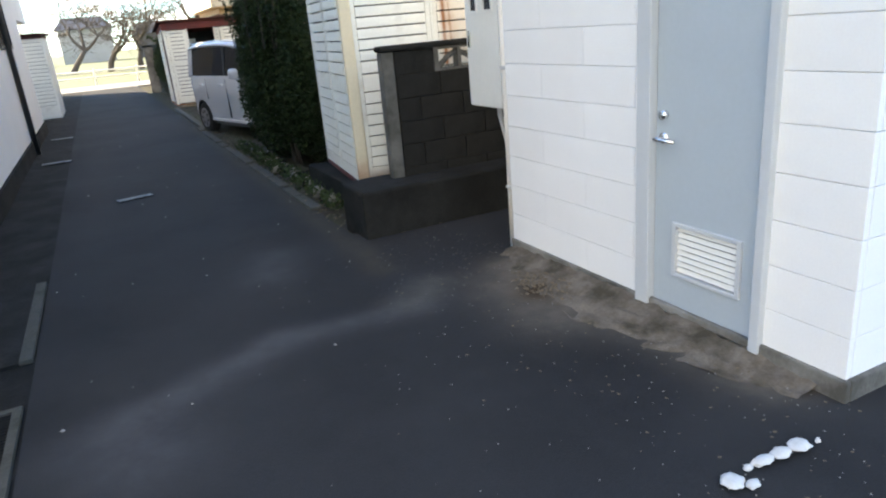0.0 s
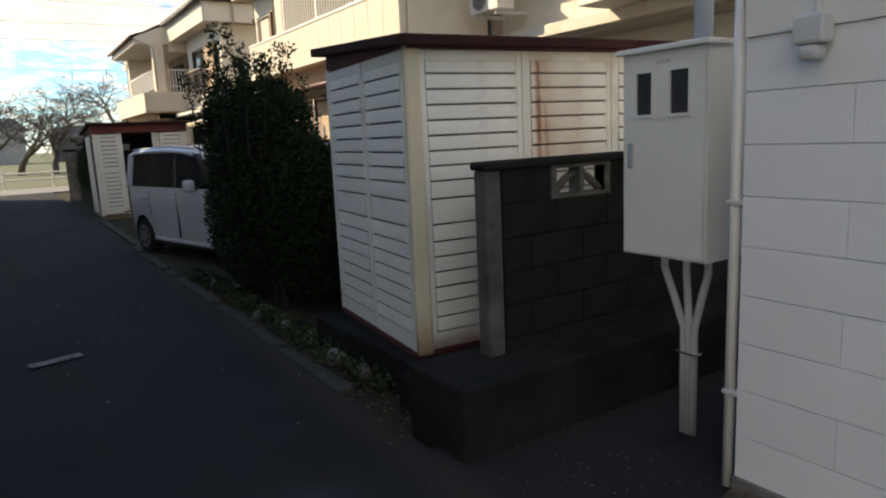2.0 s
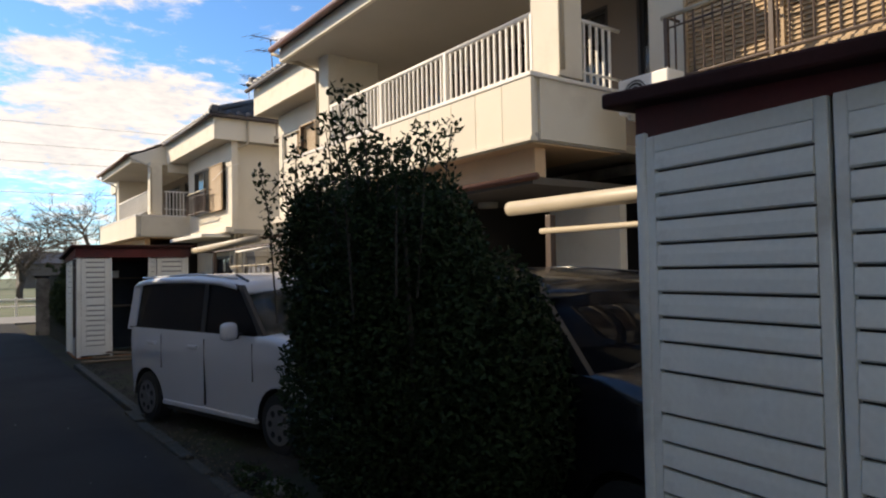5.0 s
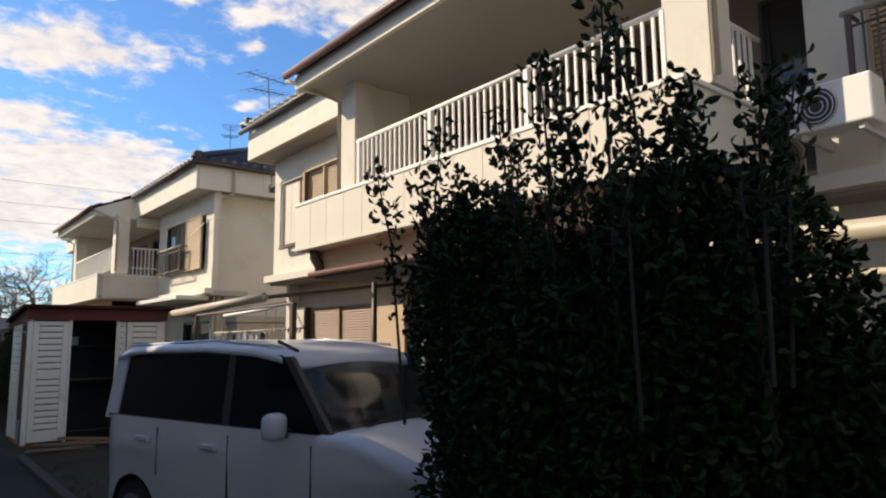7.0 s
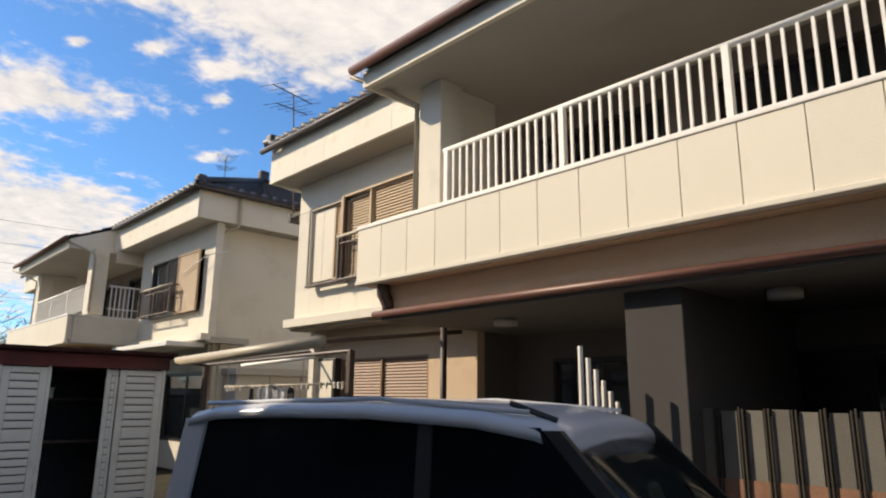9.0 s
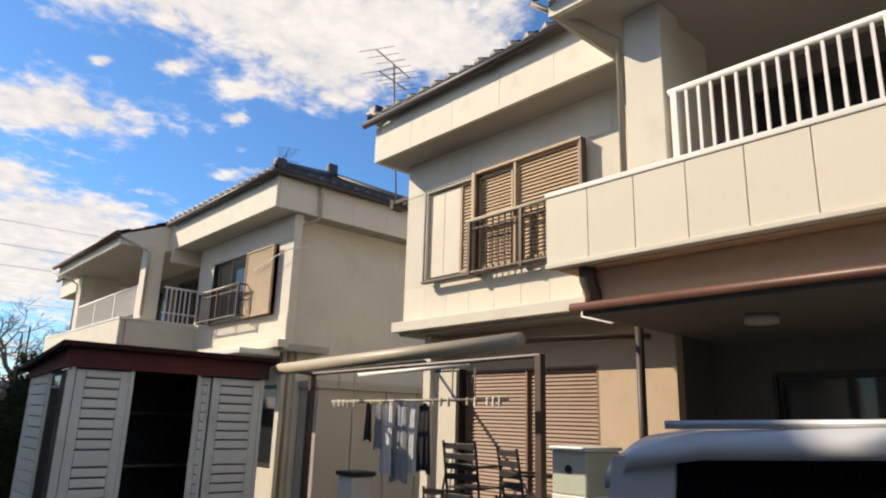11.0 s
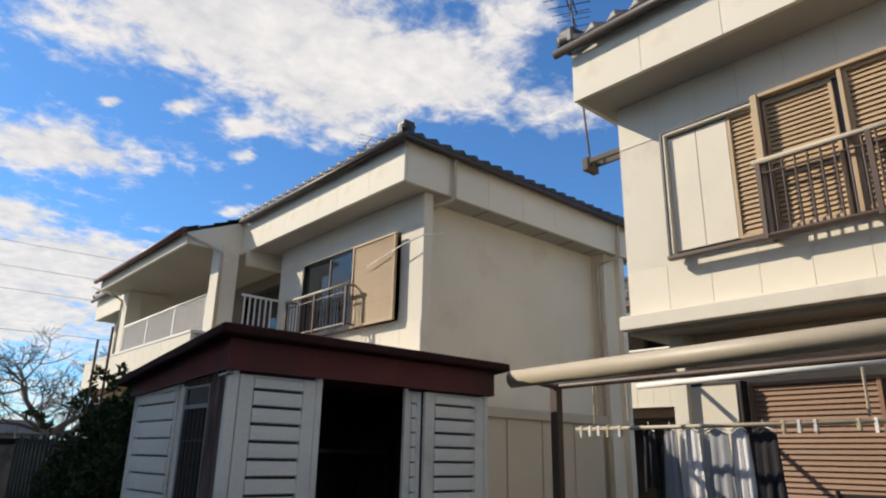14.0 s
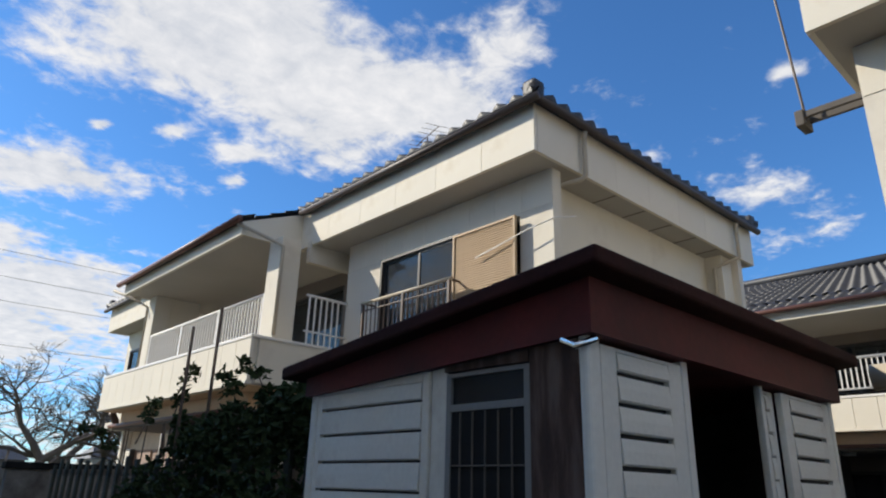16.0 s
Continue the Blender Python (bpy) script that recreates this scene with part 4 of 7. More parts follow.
def slope(bm, p0, p1, q0, q1, n_rows, n_waves):
    """A tiled slope from eave p0-p1 up to q0-q1: rolls along the fall, a small step at each course."""
    p0, p1, q0, q1 = map(Vector, (p0, p1, q0, q1))
    nrm = (p1 - p0).cross(q0 - p0).normalized()
    if nrm.z < 0:
        nrm = -nrm
    cols = n_waves * 6
    prev = None
    for r in range(n_rows):
        for f, lift in ((r / n_rows, 0.03), ((r + 1) / n_rows, 0.0)):
            a, b = p0.lerp(q0, f), p1.lerp(q1, f)
            line = [bm.verts.new(a.lerp(b, c / cols) + nrm * (lift + 0.03 * math.cos(2 * math.pi * c / 6))) for c in range(cols + 1)]
            if prev:
                for c in range(cols):
                    bm.faces.new((prev[c], prev[c + 1], line[c + 1], line[c]))
            prev = line


def hip_roof(h, D, RE):
    X0, X1, Y0, Y1, Z = 5.42, 11.42, 5.37 + D, 20.46 + D, 5.86
    ridge_x, rise = (X0 + X1) / 2, 1.42
    run = X1 - ridge_x
    A, B = (ridge_x, Y0 + run, Z + rise), (ridge_x, Y1 - run, Z + rise)
    # the street slope runs further down over the balcony
    k = rise / run
    for name, p0, p1, q0, q1, rows, waves in (
        ("roof_slope", (X0, Y0, Z), (X0, Y1, Z), A, B, 12, 55),
        ("roof_slope", (X1, Y1, Z), (X1, Y0, Z), B, A, 12, 55),
        ("roof_slope", (X1, Y0, Z), (X0, Y0, Z), A, A, 12, 22),
        ("roof_slope", (X0, Y1, Z), (X1, Y1, Z), B, B, 12, 22),
        ("roof_slope", (4.40, 10.55 + D, Z - k * 1.02), (4.40, RE + 0.06, Z - k * 1.02), (X0 + 0.02, 10.55 + D, Z + 0.01), (X0 + 0.02, RE + 0.06, Z + 0.01), 4, 21),
    ):
        bm = bmesh.new()
        slope(bm, p0, p1, q0, q1, rows, waves)
        part(name, bm, "tile", h, "dark grey glazed pan-tile roof", True)
    bm = bmesh.new()
    for c in ((X0, Y0, Z), (X0, Y1, Z), (X1, Y0, Z), (X1, Y1, Z)):
        e = A if c[1] == Y0 else B
        tube(bm, (Vector(c) + Vector((0, 0, 0.07)), Vector(e) + Vector((0, 0, 0.06))), 0.085, 8)
    tube(bm, (Vector(A) + Vector((0, 0, 0.08)), Vector(B) + Vector((0, 0, 0.08))), 0.12, 8)
    part("ridge", bm, "tile", h, smooth=True)
    for c in ((X0, Y0), (X0, Y1), (X1, Y0), (X1, Y1)):
        s = -1 if c[1] == Y0 else 1
        q = -1 if c[0] == X0 else 1
        bm = boxes((c[0] - 0.10 - q * 0.1, c[0] + 0.10 - q * 0.1, c[1] - 0.10 - s * 0.1, c[1] + 0.10 - s * 0.1, Z + 0.03, Z + 0.24), bevel=0.035)
        part("ridge_end_tile", bm, "tile", h, "dark ornamental ridge-end tile")
    for e, s in ((A, -1), (B, 1)):
        part("ridge_end_tile", boxes((e[0] - 0.14, e[0] + 0.14, e[1] + s * 0.02 - 0.09, e[1] + s * 0.02 + 0.09, e[2], e[2] + 0.34), bevel=0.05), "tile", h, "dark ornamental ridge-end tile")
    # eave tiles one by one on the street side and the near end
    for j in range(int(14.9 / 0.27)):
        y = Y0 + 0.14 + 0.27 * j
        if 10.5 + D < y < RE + 0.1:
            piece("eave_tile", EAVE_TILE, h, (4.36, y, Z - k * 1.02 + 0.03), (math.atan(k), 0, -math.pi / 2))
        else:
            piece("eave_tile", EAVE_TILE, h, (X0 - 0.04, y, Z + 0.02), (math.atan(k), 0, -math.pi / 2))
    for j in range(int(6.0 / 0.27)):
        piece("eave_tile", EAVE_TILE, h, (X0 + 0.14 + 0.27 * j, Y0 - 0.04, Z + 0.02), (math.atan(k), 0, 0))
    # boarded fascia, soffit
    panel_me = {}

    def board(axis, fixed, u0, u1, z0, z1, n, th=0.05):
        w = (u1 - u0) / n
        for i in range(n):
            a, b = u0 + w * i + 0.002, u0 + w * (i + 1) - 0.002
            key = (axis, round(w, 4), round(z1 - z0, 3))
            if key not in panel_me:
                panel_me[key] = mesh_of("fascia_board", boxes((0, th, 0, b - a, 0, z1 - z0) if axis == "x" else (0, b - a, 0, th, 0, z1 - z0), bevel=0.003), M["cream_panel"])
            piece("fascia_board", panel_me[key], h, (fixed, a, z0) if axis == "x" else (a, fixed, z0))
    board("x", 5.52, 5.47 + D, 10.60 + D, 5.20, 5.83, 6)
    board("x", 5.52, RE, 20.36 + D, 5.20, 5.83, 5)
    board("y", 5.47 + D, 5.575, 11.3, 5.20, 5.83, 7)
    board("y", 20.31 + D, 5.575, 11.3, 5.20, 5.83, 7)
    board("x", 11.3, 5.47 + D, 20.36 + D, 5.20, 5.83, 12)
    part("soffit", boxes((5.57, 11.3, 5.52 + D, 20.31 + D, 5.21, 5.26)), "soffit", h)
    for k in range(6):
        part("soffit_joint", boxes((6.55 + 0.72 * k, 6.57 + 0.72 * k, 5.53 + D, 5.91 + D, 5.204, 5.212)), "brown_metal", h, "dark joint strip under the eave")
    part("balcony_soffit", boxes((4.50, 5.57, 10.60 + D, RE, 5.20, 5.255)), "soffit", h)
    for y in (10.56 + D, RE + 0.01):
        bm = bmesh.new()
        pts = [(4.44, 5.19), (4.44, 5.40), (5.60, 5.88), (5.60, 5.19)]
        a, b = [bm.verts.new((x, y, z)) for x, z in pts], [bm.verts.new((x, y + 0.04, z)) for x, z in pts]
        bm.faces.new(a)
        bm.faces.new(b[::-1])
        for i in range(4):
            bm.faces.new((a[i], a[(i + 1) % 4], b[(i + 1) % 4], b[i]))
        part("gable_board", bm, "cream_panel", h)
    part("eave_board", boxes((4.44, 4.50, 10.60 + D, RE + 0.01, 5.18, 5.40), bevel=0.005), "cream_panel", h)
    # gutters
    part("gutter", tubes((((4.33, 10.45 + D, 5.40), (4.33, RE + 0.14, 5.40)), 0.055)), "gutter_red", h, "brown half-round eave gutter", True)
    part("gutter", tubes((((5.40, 5.3 + D, 5.80), (5.40, 10.45 + D, 5.80)), 0.05)), "tile_brown", h, smooth=True)
    part("gutter", tubes((((5.40, RE + 0.14, 5.80), (5.40, 20.5 + D, 5.80)), 0.05)), "tile_brown", h, smooth=True)
    part("gutter", tubes((((5.40, 5.35 + D, 5.80), (11.4, 5.35 + D, 5.80)), 0.05)), "tile_brown", h, smooth=True)


def sash_window(h, x, y0, y1, z0, z1, sashes, name="window"):
    """A dark aluminium sliding window set in the wall's opening, facing the lane."""
    bm = bmesh.new()
    wall_cells(bm, "x", x - 0.04, x + 0.06, y0, y1, z0, z1, [(y0 + 0.04, y1 - 0.04, z0 + 0.04, z1 - 0.04)])
    w = part(name, bm, "black_metal", h, "dark aluminium sliding window")
    n = sashes
    step = (y1 - y0 - 0.08) / n
    for i in range(n):
        a, b = y0 + 0.04 + step * i, y0 + 0.04 + step * (i + 1)
        bm = bmesh.new()
        off = 0.02 * (i % 2)
        wall_cells(bm, "x", x - 0.01 + off, x + 0.02 + off, a, b, z0 + 0.04, z1 - 0.04, [(a + 0.035, b - 0.035, z0 + 0.08, z1 - 0.075)])
        part("sash", bm, "black_metal", w)
        part("pane", boxes((x + 0.004 + off, x + 0.008 + off, a + 0.035, b - 0.035, z0 + 0.08, z1 - 0.075)), "glass", w)
    part("curtain", boxes((x + 0.14, x + 0.15, y0 + 0.05, y1 - 0.05, z0 + 0.02, z1 - 0.05)), "curtain", w, "pale lace curtain behind the glass")
    return w


def slat_shutter(h, x, y0, y1, z0, z1, material, label, pitch=0.045):
    """A rain shutter of closely laid horizontal slats in a frame."""
    bm = bmesh.new()
    wall_cells(bm, "x", x - 0.02, x + 0.02, y0, y1, z0, z1, [(y0 + 0.03, y1 - 0.03, z0 + 0.03, z1 - 0.03)])
    s = part("shutter", bm, material, h, label)
    n = int((z1 - z0 - 0.06) / pitch)
    ph = (z1 - z0 - 0.06) / n
    key = (material, round(y1 - y0, 3), round(ph, 4))
    if key not in SLATS:
        SLATS[key] = mesh_of("slat", boxes((-0.004, 0.004, 0.0, y1 - y0 - 0.06, 0.0, ph * 1.08)), M[material])
    for i in range(n):
        piece("slat", SLATS[key], s, (x - 0.004, y0 + 0.03, z0 + 0.03 + ph * i), (0, radians(27), 0))
    return s


def shutter_box(h, x, y0, y1, z0, z1, n=2, rim=0.04):
    b = part("shutter_box", boxes((x - 0.13, x + 0.01, y0, y1, z0, z1), bevel=0.01), "black_metal", h, "shutter case with dark edges")
    w = (y1 - y0 - 2 * rim) / n
    for i in range(n):
        part("face_panel", boxes((x - 0.142, x - 0.128, y0 + rim + w * i + 0.002, y0 + rim + w * (i + 1) - 0.002, z0 + rim, z1 - rim), bevel=0.004), "shutter_cream", b, "cream face panel")
    return b


def window_rail(h, x, y0, y1, z0, z1, gap=0.105, material="brown_metal"):
    """A low metal guard rail before a window."""
    r = part("window_rail", tubes((((x, y0, z0), (x, y1, z0)), 0.018), (((x, y0, z1 - 0.12), (x, y1, z1 - 0.12)), 0.012), (((x, y0, z1), (x + 0.22, y0, z1)), 0.016), (((x, y1, z1), (x + 0.22, y1, z1)), 0.016), (((x, y0, z0), (x + 0.22, y0, z0)), 0.016), (((x, y1, z0), (x + 0.22, y1, z0)), 0.016), sides=8), material, h, "brown metal window guard rail")
    part("top_rail", tubes((((x, y0 - 0.05, z1), (x, y1 + 0.05, z1)), 0.026), sides=8), "pipe_cream", r, "pale top rail", True)
    for f in (0.0, 0.5, 1.0):
        part("rail_post", boxes((x - 0.02, x + 0.02, y0 + (y1 - y0) * f - 0.02, y0 + (y1 - y0) * f + 0.02, z0 - 0.03, z1 - 0.01)), material, r)
    me = mesh_of("bar", tubes((((0, 0, 0), (0, 0, z1 - z0)), 0.010), sides=6), M[material])
    n = int((y1 - y0) / gap)
    for i in range(n + 1):
        piece("bar", me, r, (x, y0 + (y1 - y0) * i / n, z0))
    return r


def house(D, kind_of, label):
    h = thing("house", label, "house", "houses along the lane")
    W = 0.14
    # balcony: outer face, near end, far end, coping top, and the far end of its roof
    BX, BA, BB, ZT, RE = (4.57, 10.17, 16.37, 3.525, 16.16) if kind_of == "near" else (4.42, 9.72, 16.05, 3.46, 15.85)
    BA, BB, RE = BA + D, BB + D, RE + D
    # upper storey: near bay, far bay
    winA = (6.15 + D, 8.85 + D, 3.36, 4.72) if kind_of == "far" else (6.7 + D, 9.35 + D, 3.36, 4.72)
    winB = (16.97 + D, 19.59 + D, 3.37, 4.68)
    bm = bmesh.new()
    wall_cells(bm, "x", 6.04, 6.04 + W, 5.63 + D, 9.85 + D, 2.78, 5.21, [winA])
    part("front_wall", bm, "cream_wall", h)
    bm = bmesh.new()
    wall_cells(bm, "x", 6.04, 6.04 + W, 16.35 + D, 20.16 + D, 2.78, 5.21, [winB])
    part("front_wall", bm, "cream_wall", h)
    # recess beside the balcony, balcony back wall
    parts("recess_wall", [(6.04 + W, 6.9, 9.71 + D, 9.85 + D, 2.78, 5.21), (6.04 + W, 6.9, 16.35 + D, 16.49 + D, 2.78, 5.21)], "cream_wall", h, 0.0, "")
    doorU = [(11.0 + D, 13.0 + D, 3.02, 4.95), (13.6 + D, 15.4 + D, 3.02, 4.95), (9.95 + D, 10.55 + D, 3.1, 4.95)]
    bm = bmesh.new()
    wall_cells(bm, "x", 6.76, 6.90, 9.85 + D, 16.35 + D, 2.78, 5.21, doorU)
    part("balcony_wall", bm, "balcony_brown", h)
    for d in doorU:
        sash_window(h, 6.80, *d, 2 if d[1] - d[0] > 1 else 1, "balcony_door")
    # side and back walls, corner piers
    parts("side_wall", [(6.04 + W, 10.8, 5.91 + D, 6.05 + D, 0, 5.21), (6.04 + W, 10.8, 19.70 + D, 19.84 + D, 0, 5.21)], "cream_wall", h, 0.0, "")
    parts("corner_pier", [(10.45, 10.8, 5.63 + D, 5.91 + D, 0, 5.21), (6.18, 6.21, 5.63 + D, 5.91 + D, 2.78, 5.21)], "cream_wall", h, 0.005, "")
    part("back_wall", boxes((10.8, 10.94, 5.52 + D, 20.12 + D, 0, 5.21)), "cream_wall", h)
    parts("sill_band", [(5.83, 6.04, 5.50 + D, 9.85 + D, 2.70, 2.84), (5.83, 6.04, 16.6 + D, 20.16 + D, 2.70, 2.84)], "cream_wall", h, 0.01, "")
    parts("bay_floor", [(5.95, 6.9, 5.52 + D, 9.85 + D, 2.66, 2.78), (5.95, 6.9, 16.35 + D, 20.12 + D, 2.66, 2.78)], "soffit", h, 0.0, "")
    # ground floor
    lowB = (17.13 + D, 19.2 + D, 0.5, 2.18)
    lowA = (6.3 + D, 8.6 + D, 0.6, 2.1)
    bm = bmesh.new()
    wall_cells(bm, "x", 6.40, 6.54, 16.2 + D, 19.84 + D, 0, 2.66, [lowB])
    part("ground_wall", bm, "tan_wall", h)
    bm = bmesh.new()
    wall_cells(bm, "x", 6.40, 6.54, 5.80 + D, 10.2 + D, 0, 2.66, [lowA])
    part("ground_wall", bm, "cream_wall", h)
    entry = [(11.2 + D, 12.8 + D, 0.12, 2.1), (14.2 + D, 15.6 + D, 0.12, 2.1)]
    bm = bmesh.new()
    # entry wall, pier and canopy take dark colours that stand for porch shade
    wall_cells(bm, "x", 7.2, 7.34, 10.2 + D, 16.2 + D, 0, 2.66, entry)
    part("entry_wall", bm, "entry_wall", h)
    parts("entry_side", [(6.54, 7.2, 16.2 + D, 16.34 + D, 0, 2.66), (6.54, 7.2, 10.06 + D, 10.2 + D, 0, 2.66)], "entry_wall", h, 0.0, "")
    part("porch_pier", boxes((4.90, 7.2, 12.60 + D, 13.10 + D, -0.06, 2.43), bevel=0.01), "entry_shade", h, "rendered pier dividing the porches, coloured dark for the canopy's shade")
    for d in entry:
        sash_window(h, 7.24, *d, 2, "entrance_door")
    sash_window(h, 6.44, *lowA, 2)
    slat_shutter(h, 6.42, lowB[0], (lowB[0] + lowB[1]) / 2 + 0.02, lowB[2], lowB[3], "shutter_brown", "closed brown slatted rain shutter")
    slat_shutter(h, 6.40, (lowB[0] + lowB[1]) / 2 - 0.02, lowB[1], lowB[2], lowB[3], "shutter_brown", "closed brown slatted rain shutter")
    shutter_box(h, 6.40, lowB[1] + 0.02, lowB[1] + 0.6, 0.5, 2.2, 1)
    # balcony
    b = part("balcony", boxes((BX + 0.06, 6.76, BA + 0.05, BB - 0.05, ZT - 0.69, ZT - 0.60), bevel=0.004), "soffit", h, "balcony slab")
    part("parapet", boxes((BX + 0.05, BX + 0.14, BA + 0.06, BB - 0.06, ZT - 0.62, ZT - 0.05)), "cream_wall", b)
    parts("parapet", [(BX + 0.14, 6.04, BA + 0.02, BA + 0.13, ZT - 0.67, ZT - 0.046), (BX + 0.14, 6.04, BB - 0.12, BB - 0.02, ZT - 0.67, ZT - 0.046)], "cream_wall", b, 0.005, "")
    parts("coping", [(BX - 0.012, BX + 0.165, BA - 0.01, BB + 0.01, ZT - 0.05, ZT), (BX + 0.165, 6.04, BA - 0.01, BA + 0.145, ZT - 0.046, ZT - 0.003), (BX + 0.165, 6.04, BB - 0.145, BB + 0.01, ZT - 0.046, ZT - 0.003)], "white_rail", b, 0.01, "white coping")
    part("drip_edge", boxes((BX - 0.02, BX + 0.08, BA, BB, ZT - 0.70, ZT - 0.655), bevel=0.008), "cream_wall", b)
    n = 14
    w = (BB - BA) / n
    me = mesh_of("facing_panel", boxes((0, 0.05, 0.003, w - 0.003, 0, 0.60), bevel=0.004), M["cream_panel"])
    for i in range(n):
        piece("facing_panel", me, b, (BX, BA + w * i, ZT - 0.653))
    # short return rail between the pillar and the bay
    ret = part("return_rail", tubes((((5.28, BA + 0.08, 4.22), (6.03, BA + 0.08, 4.22)), 0.022)), "white_rail", h, "short white metal return railing", True)
    part("lower_rail", tubes((((5.28, BA + 0.08, 3.66), (6.03, BA + 0.08, 3.66)), 0.014)), "white_rail", ret, smooth=True)
    bar = mesh_of("baluster", boxes((-0.011, 0.011, -0.011, 0.011, 0, ZT > 3.5 and 0.70 or 0.76)), M["white_rail"])
    for i in range(6):
        piece("baluster", bar, ret, (5.34 + 0.105 * i, BA + 0.08, ZT - 0.01))
    X = 4.98
    rail = part("balustrade", tubes((((X, 10.5 + D, 4.30), (X, 15.35 + D, 4.30)), 0.03), (((X, 10.5 + D, 3.66), (X, 15.35 + D, 3.66)), 0.02)), "white_rail", h, "white metal balcony railing", True)
    me = mesh_of("baluster", boxes((-0.012, 0.012, -0.012, 0.012, 0, 0.64)), M["white_rail"])
    mp = mesh_of("rail_post", boxes((-0.03, 0.03, -0.03, 0.03, 0, 0.80), bevel=0.005), M["white_rail"])
    for i in range(46):
        if i % 15 == 0:
            piece("rail_post", mp, rail, (X, 10.55 + D + 0.1055 * i, 3.50))
        else:
            piece("baluster", me, rail, (X, 10.55 + D + 0.1055 * i, 3.66))
    part("pillar", boxes((4.95, 5.30, 10.14 + D, 10.55 + D, 3.53, 5.20), bevel=0.01), "cream_wall", h)
    part("pillar", boxes((4.95, 5.30, 15.38 + D, 15.75 + D, 3.53, 5.20), bevel=0.01), "cream_wall", h)
    parts("wing_wall", [(5.30, 5.95, 15.45 + D, 15.6 + D, 3.53, 5.27), (5.5, 6.76, 10.2 + D, 10.3 + D, 4.9, 5.27)], "cream_wall", h, 0.0, "")
    # downpipes
    for y, s in ((15.80 + D, 1), (10.10 + D, -1)):
        part("downpipe", tubes((((4.36, y + 0.55 * s if s > 0 else y + 0.5, 5.36), (4.75, y + 0.2 * s if s > 0 else y + 0.2, 5.15), (4.95, y, 5.0), (4.95, y, 3.58)), 0.03)), "pipe_cream", h, smooth=True)
    part("downpipe", tubes((((6.42, 5.36 + D, 5.80), (6.42, 5.40 + D, 5.70), (6.42, 5.40 + D, 5.16), (6.38, 5.44 + D, 5.10), (6.24, 5.62 + D, 5.04), (6.20, 5.74 + D, 4.95), (6.20, 5.74 + D, 0.1)), 0.032)), "pipe_cream", h, smooth=True)
    part("downpipe", tubes((((10.62, 5.36 + D, 5.80), (10.62, 5.40 + D, 5.70), (10.62, 5.40 + D, 5.16), (10.5, 5.6 + D, 5.06), (10.40, 5.74 + D, 4.98), (10.40, 5.74 + D, 0.1)), 0.032)), "pipe_cream", h, smooth=True)
    part("downpipe", tubes((((5.9, 16.30 + D, 5.2), (5.9, 16.30 + D, 2.62)), 0.04)), "pipe_cream", h, smooth=True)
    part("downpipe", tubes((((5.9, 16.30 + D, 2.62), (5.9, 16.30 + D, 0.0)), 0.042)), "tile_brown", h, smooth=True)
    # porch canopy under the balcony
    part("soffit_board", boxes((BX + 0.09, 6.0, BA + 0.08, BB - 0.06, ZT - 0.706, ZT - 0.692)), "tan", h, "tan boarded soffit under the balcony")
    part("porch_return", boxes((5.9, 6.02, 10.2 + D, 11.27 + D, -0.02, 2.43), bevel=0.006), "cream_wall", h, "cream wall return beside the porch fence")
    part("canopy_beam", boxes((4.82, 4.98, 10.4 + D, BB - 0.2, 2.512, ZT - 0.708), bevel=0.005), "tan", h, "tan boarded beam under the balcony")
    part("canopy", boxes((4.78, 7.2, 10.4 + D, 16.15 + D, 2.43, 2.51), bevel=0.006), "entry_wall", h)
    part("canopy_gutter", tubes((((4.75, 10.3 + D, 2.50), (4.75, 16.25 + D, 2.50)), 0.038)), "gutter_red", h, "red-brown canopy gutter", True)
    for y in (12.1, 15.0):
        part("porch_light", tubes((((5.6, y + D, 2.36), (5.6, y + D, 2.43)), 0.13), sides=20), "soffit", h, "round porch ceiling light", True)
    part("hopper", tubes((((4.72, 16.05 + D, ZT - 0.70), (4.72, 16.05 + D, 2.72), (4.80, 16.05 + D, 2.60), (4.80, 16.05 + D, 2.48)), 0.075)), "brown_metal", h, smooth=True)
    parts("floor_slab", [(6.54, 10.8, 5.94 + D, 19.7 + D, 2.66, 2.78), (5.3, 7.2, 10.2 + D, 16.2 + D, -0.02, 0.12)], "concrete", h, 0.0, "")
    # windows of the two bays
    if kind_of == "near":
        slat_shutter(h, 5.95, 16.97 + D, 17.91 + D, 3.40, 4.66, "shutter_tan", "closed tan slatted rain shutter")
        slat_shutter(h, 5.98, 18.01 + D, 18.60 + D, 3.40, 4.63, "shutter_tan", "closed tan slatted rain shutter")
        slat_shutter(h, 5.97, 18.67 + D, 18.93 + D, 3.40, 4.62, "shutter_tan", "narrow tan slatted shutter beside the case")
        part("mullion", boxes((5.90, 6.02, 17.91 + D, 17.945 + D, 3.38, 4.66), bevel=0.004), "shutter_tan", h)
        part("mullion", boxes((5.99, 6.03, 17.945 + D, 18.01 + D, 3.38, 4.64)), "black_metal", h, "dark gap between the shutters")
        part("mullion", boxes((5.88, 6.0, 18.605 + D, 18.665 + D, 3.36, 4.70), bevel=0.004), "shutter_tan", h)
        part("mullion", boxes((5.89, 6.0, 18.59 + D, 18.605 + D, 3.36, 4.68)), "brown_metal", h)
        part("side_edge", boxes((5.90, 6.0, 16.93 + D, 16.965 + D, 3.38, 4.69), bevel=0.003), "brown_metal", h)
        part("head_trim", boxes((5.89, 6.0, 16.93 + D, 18.59 + D, 4.664, 4.70), bevel=0.004), "shutter_tan", h)
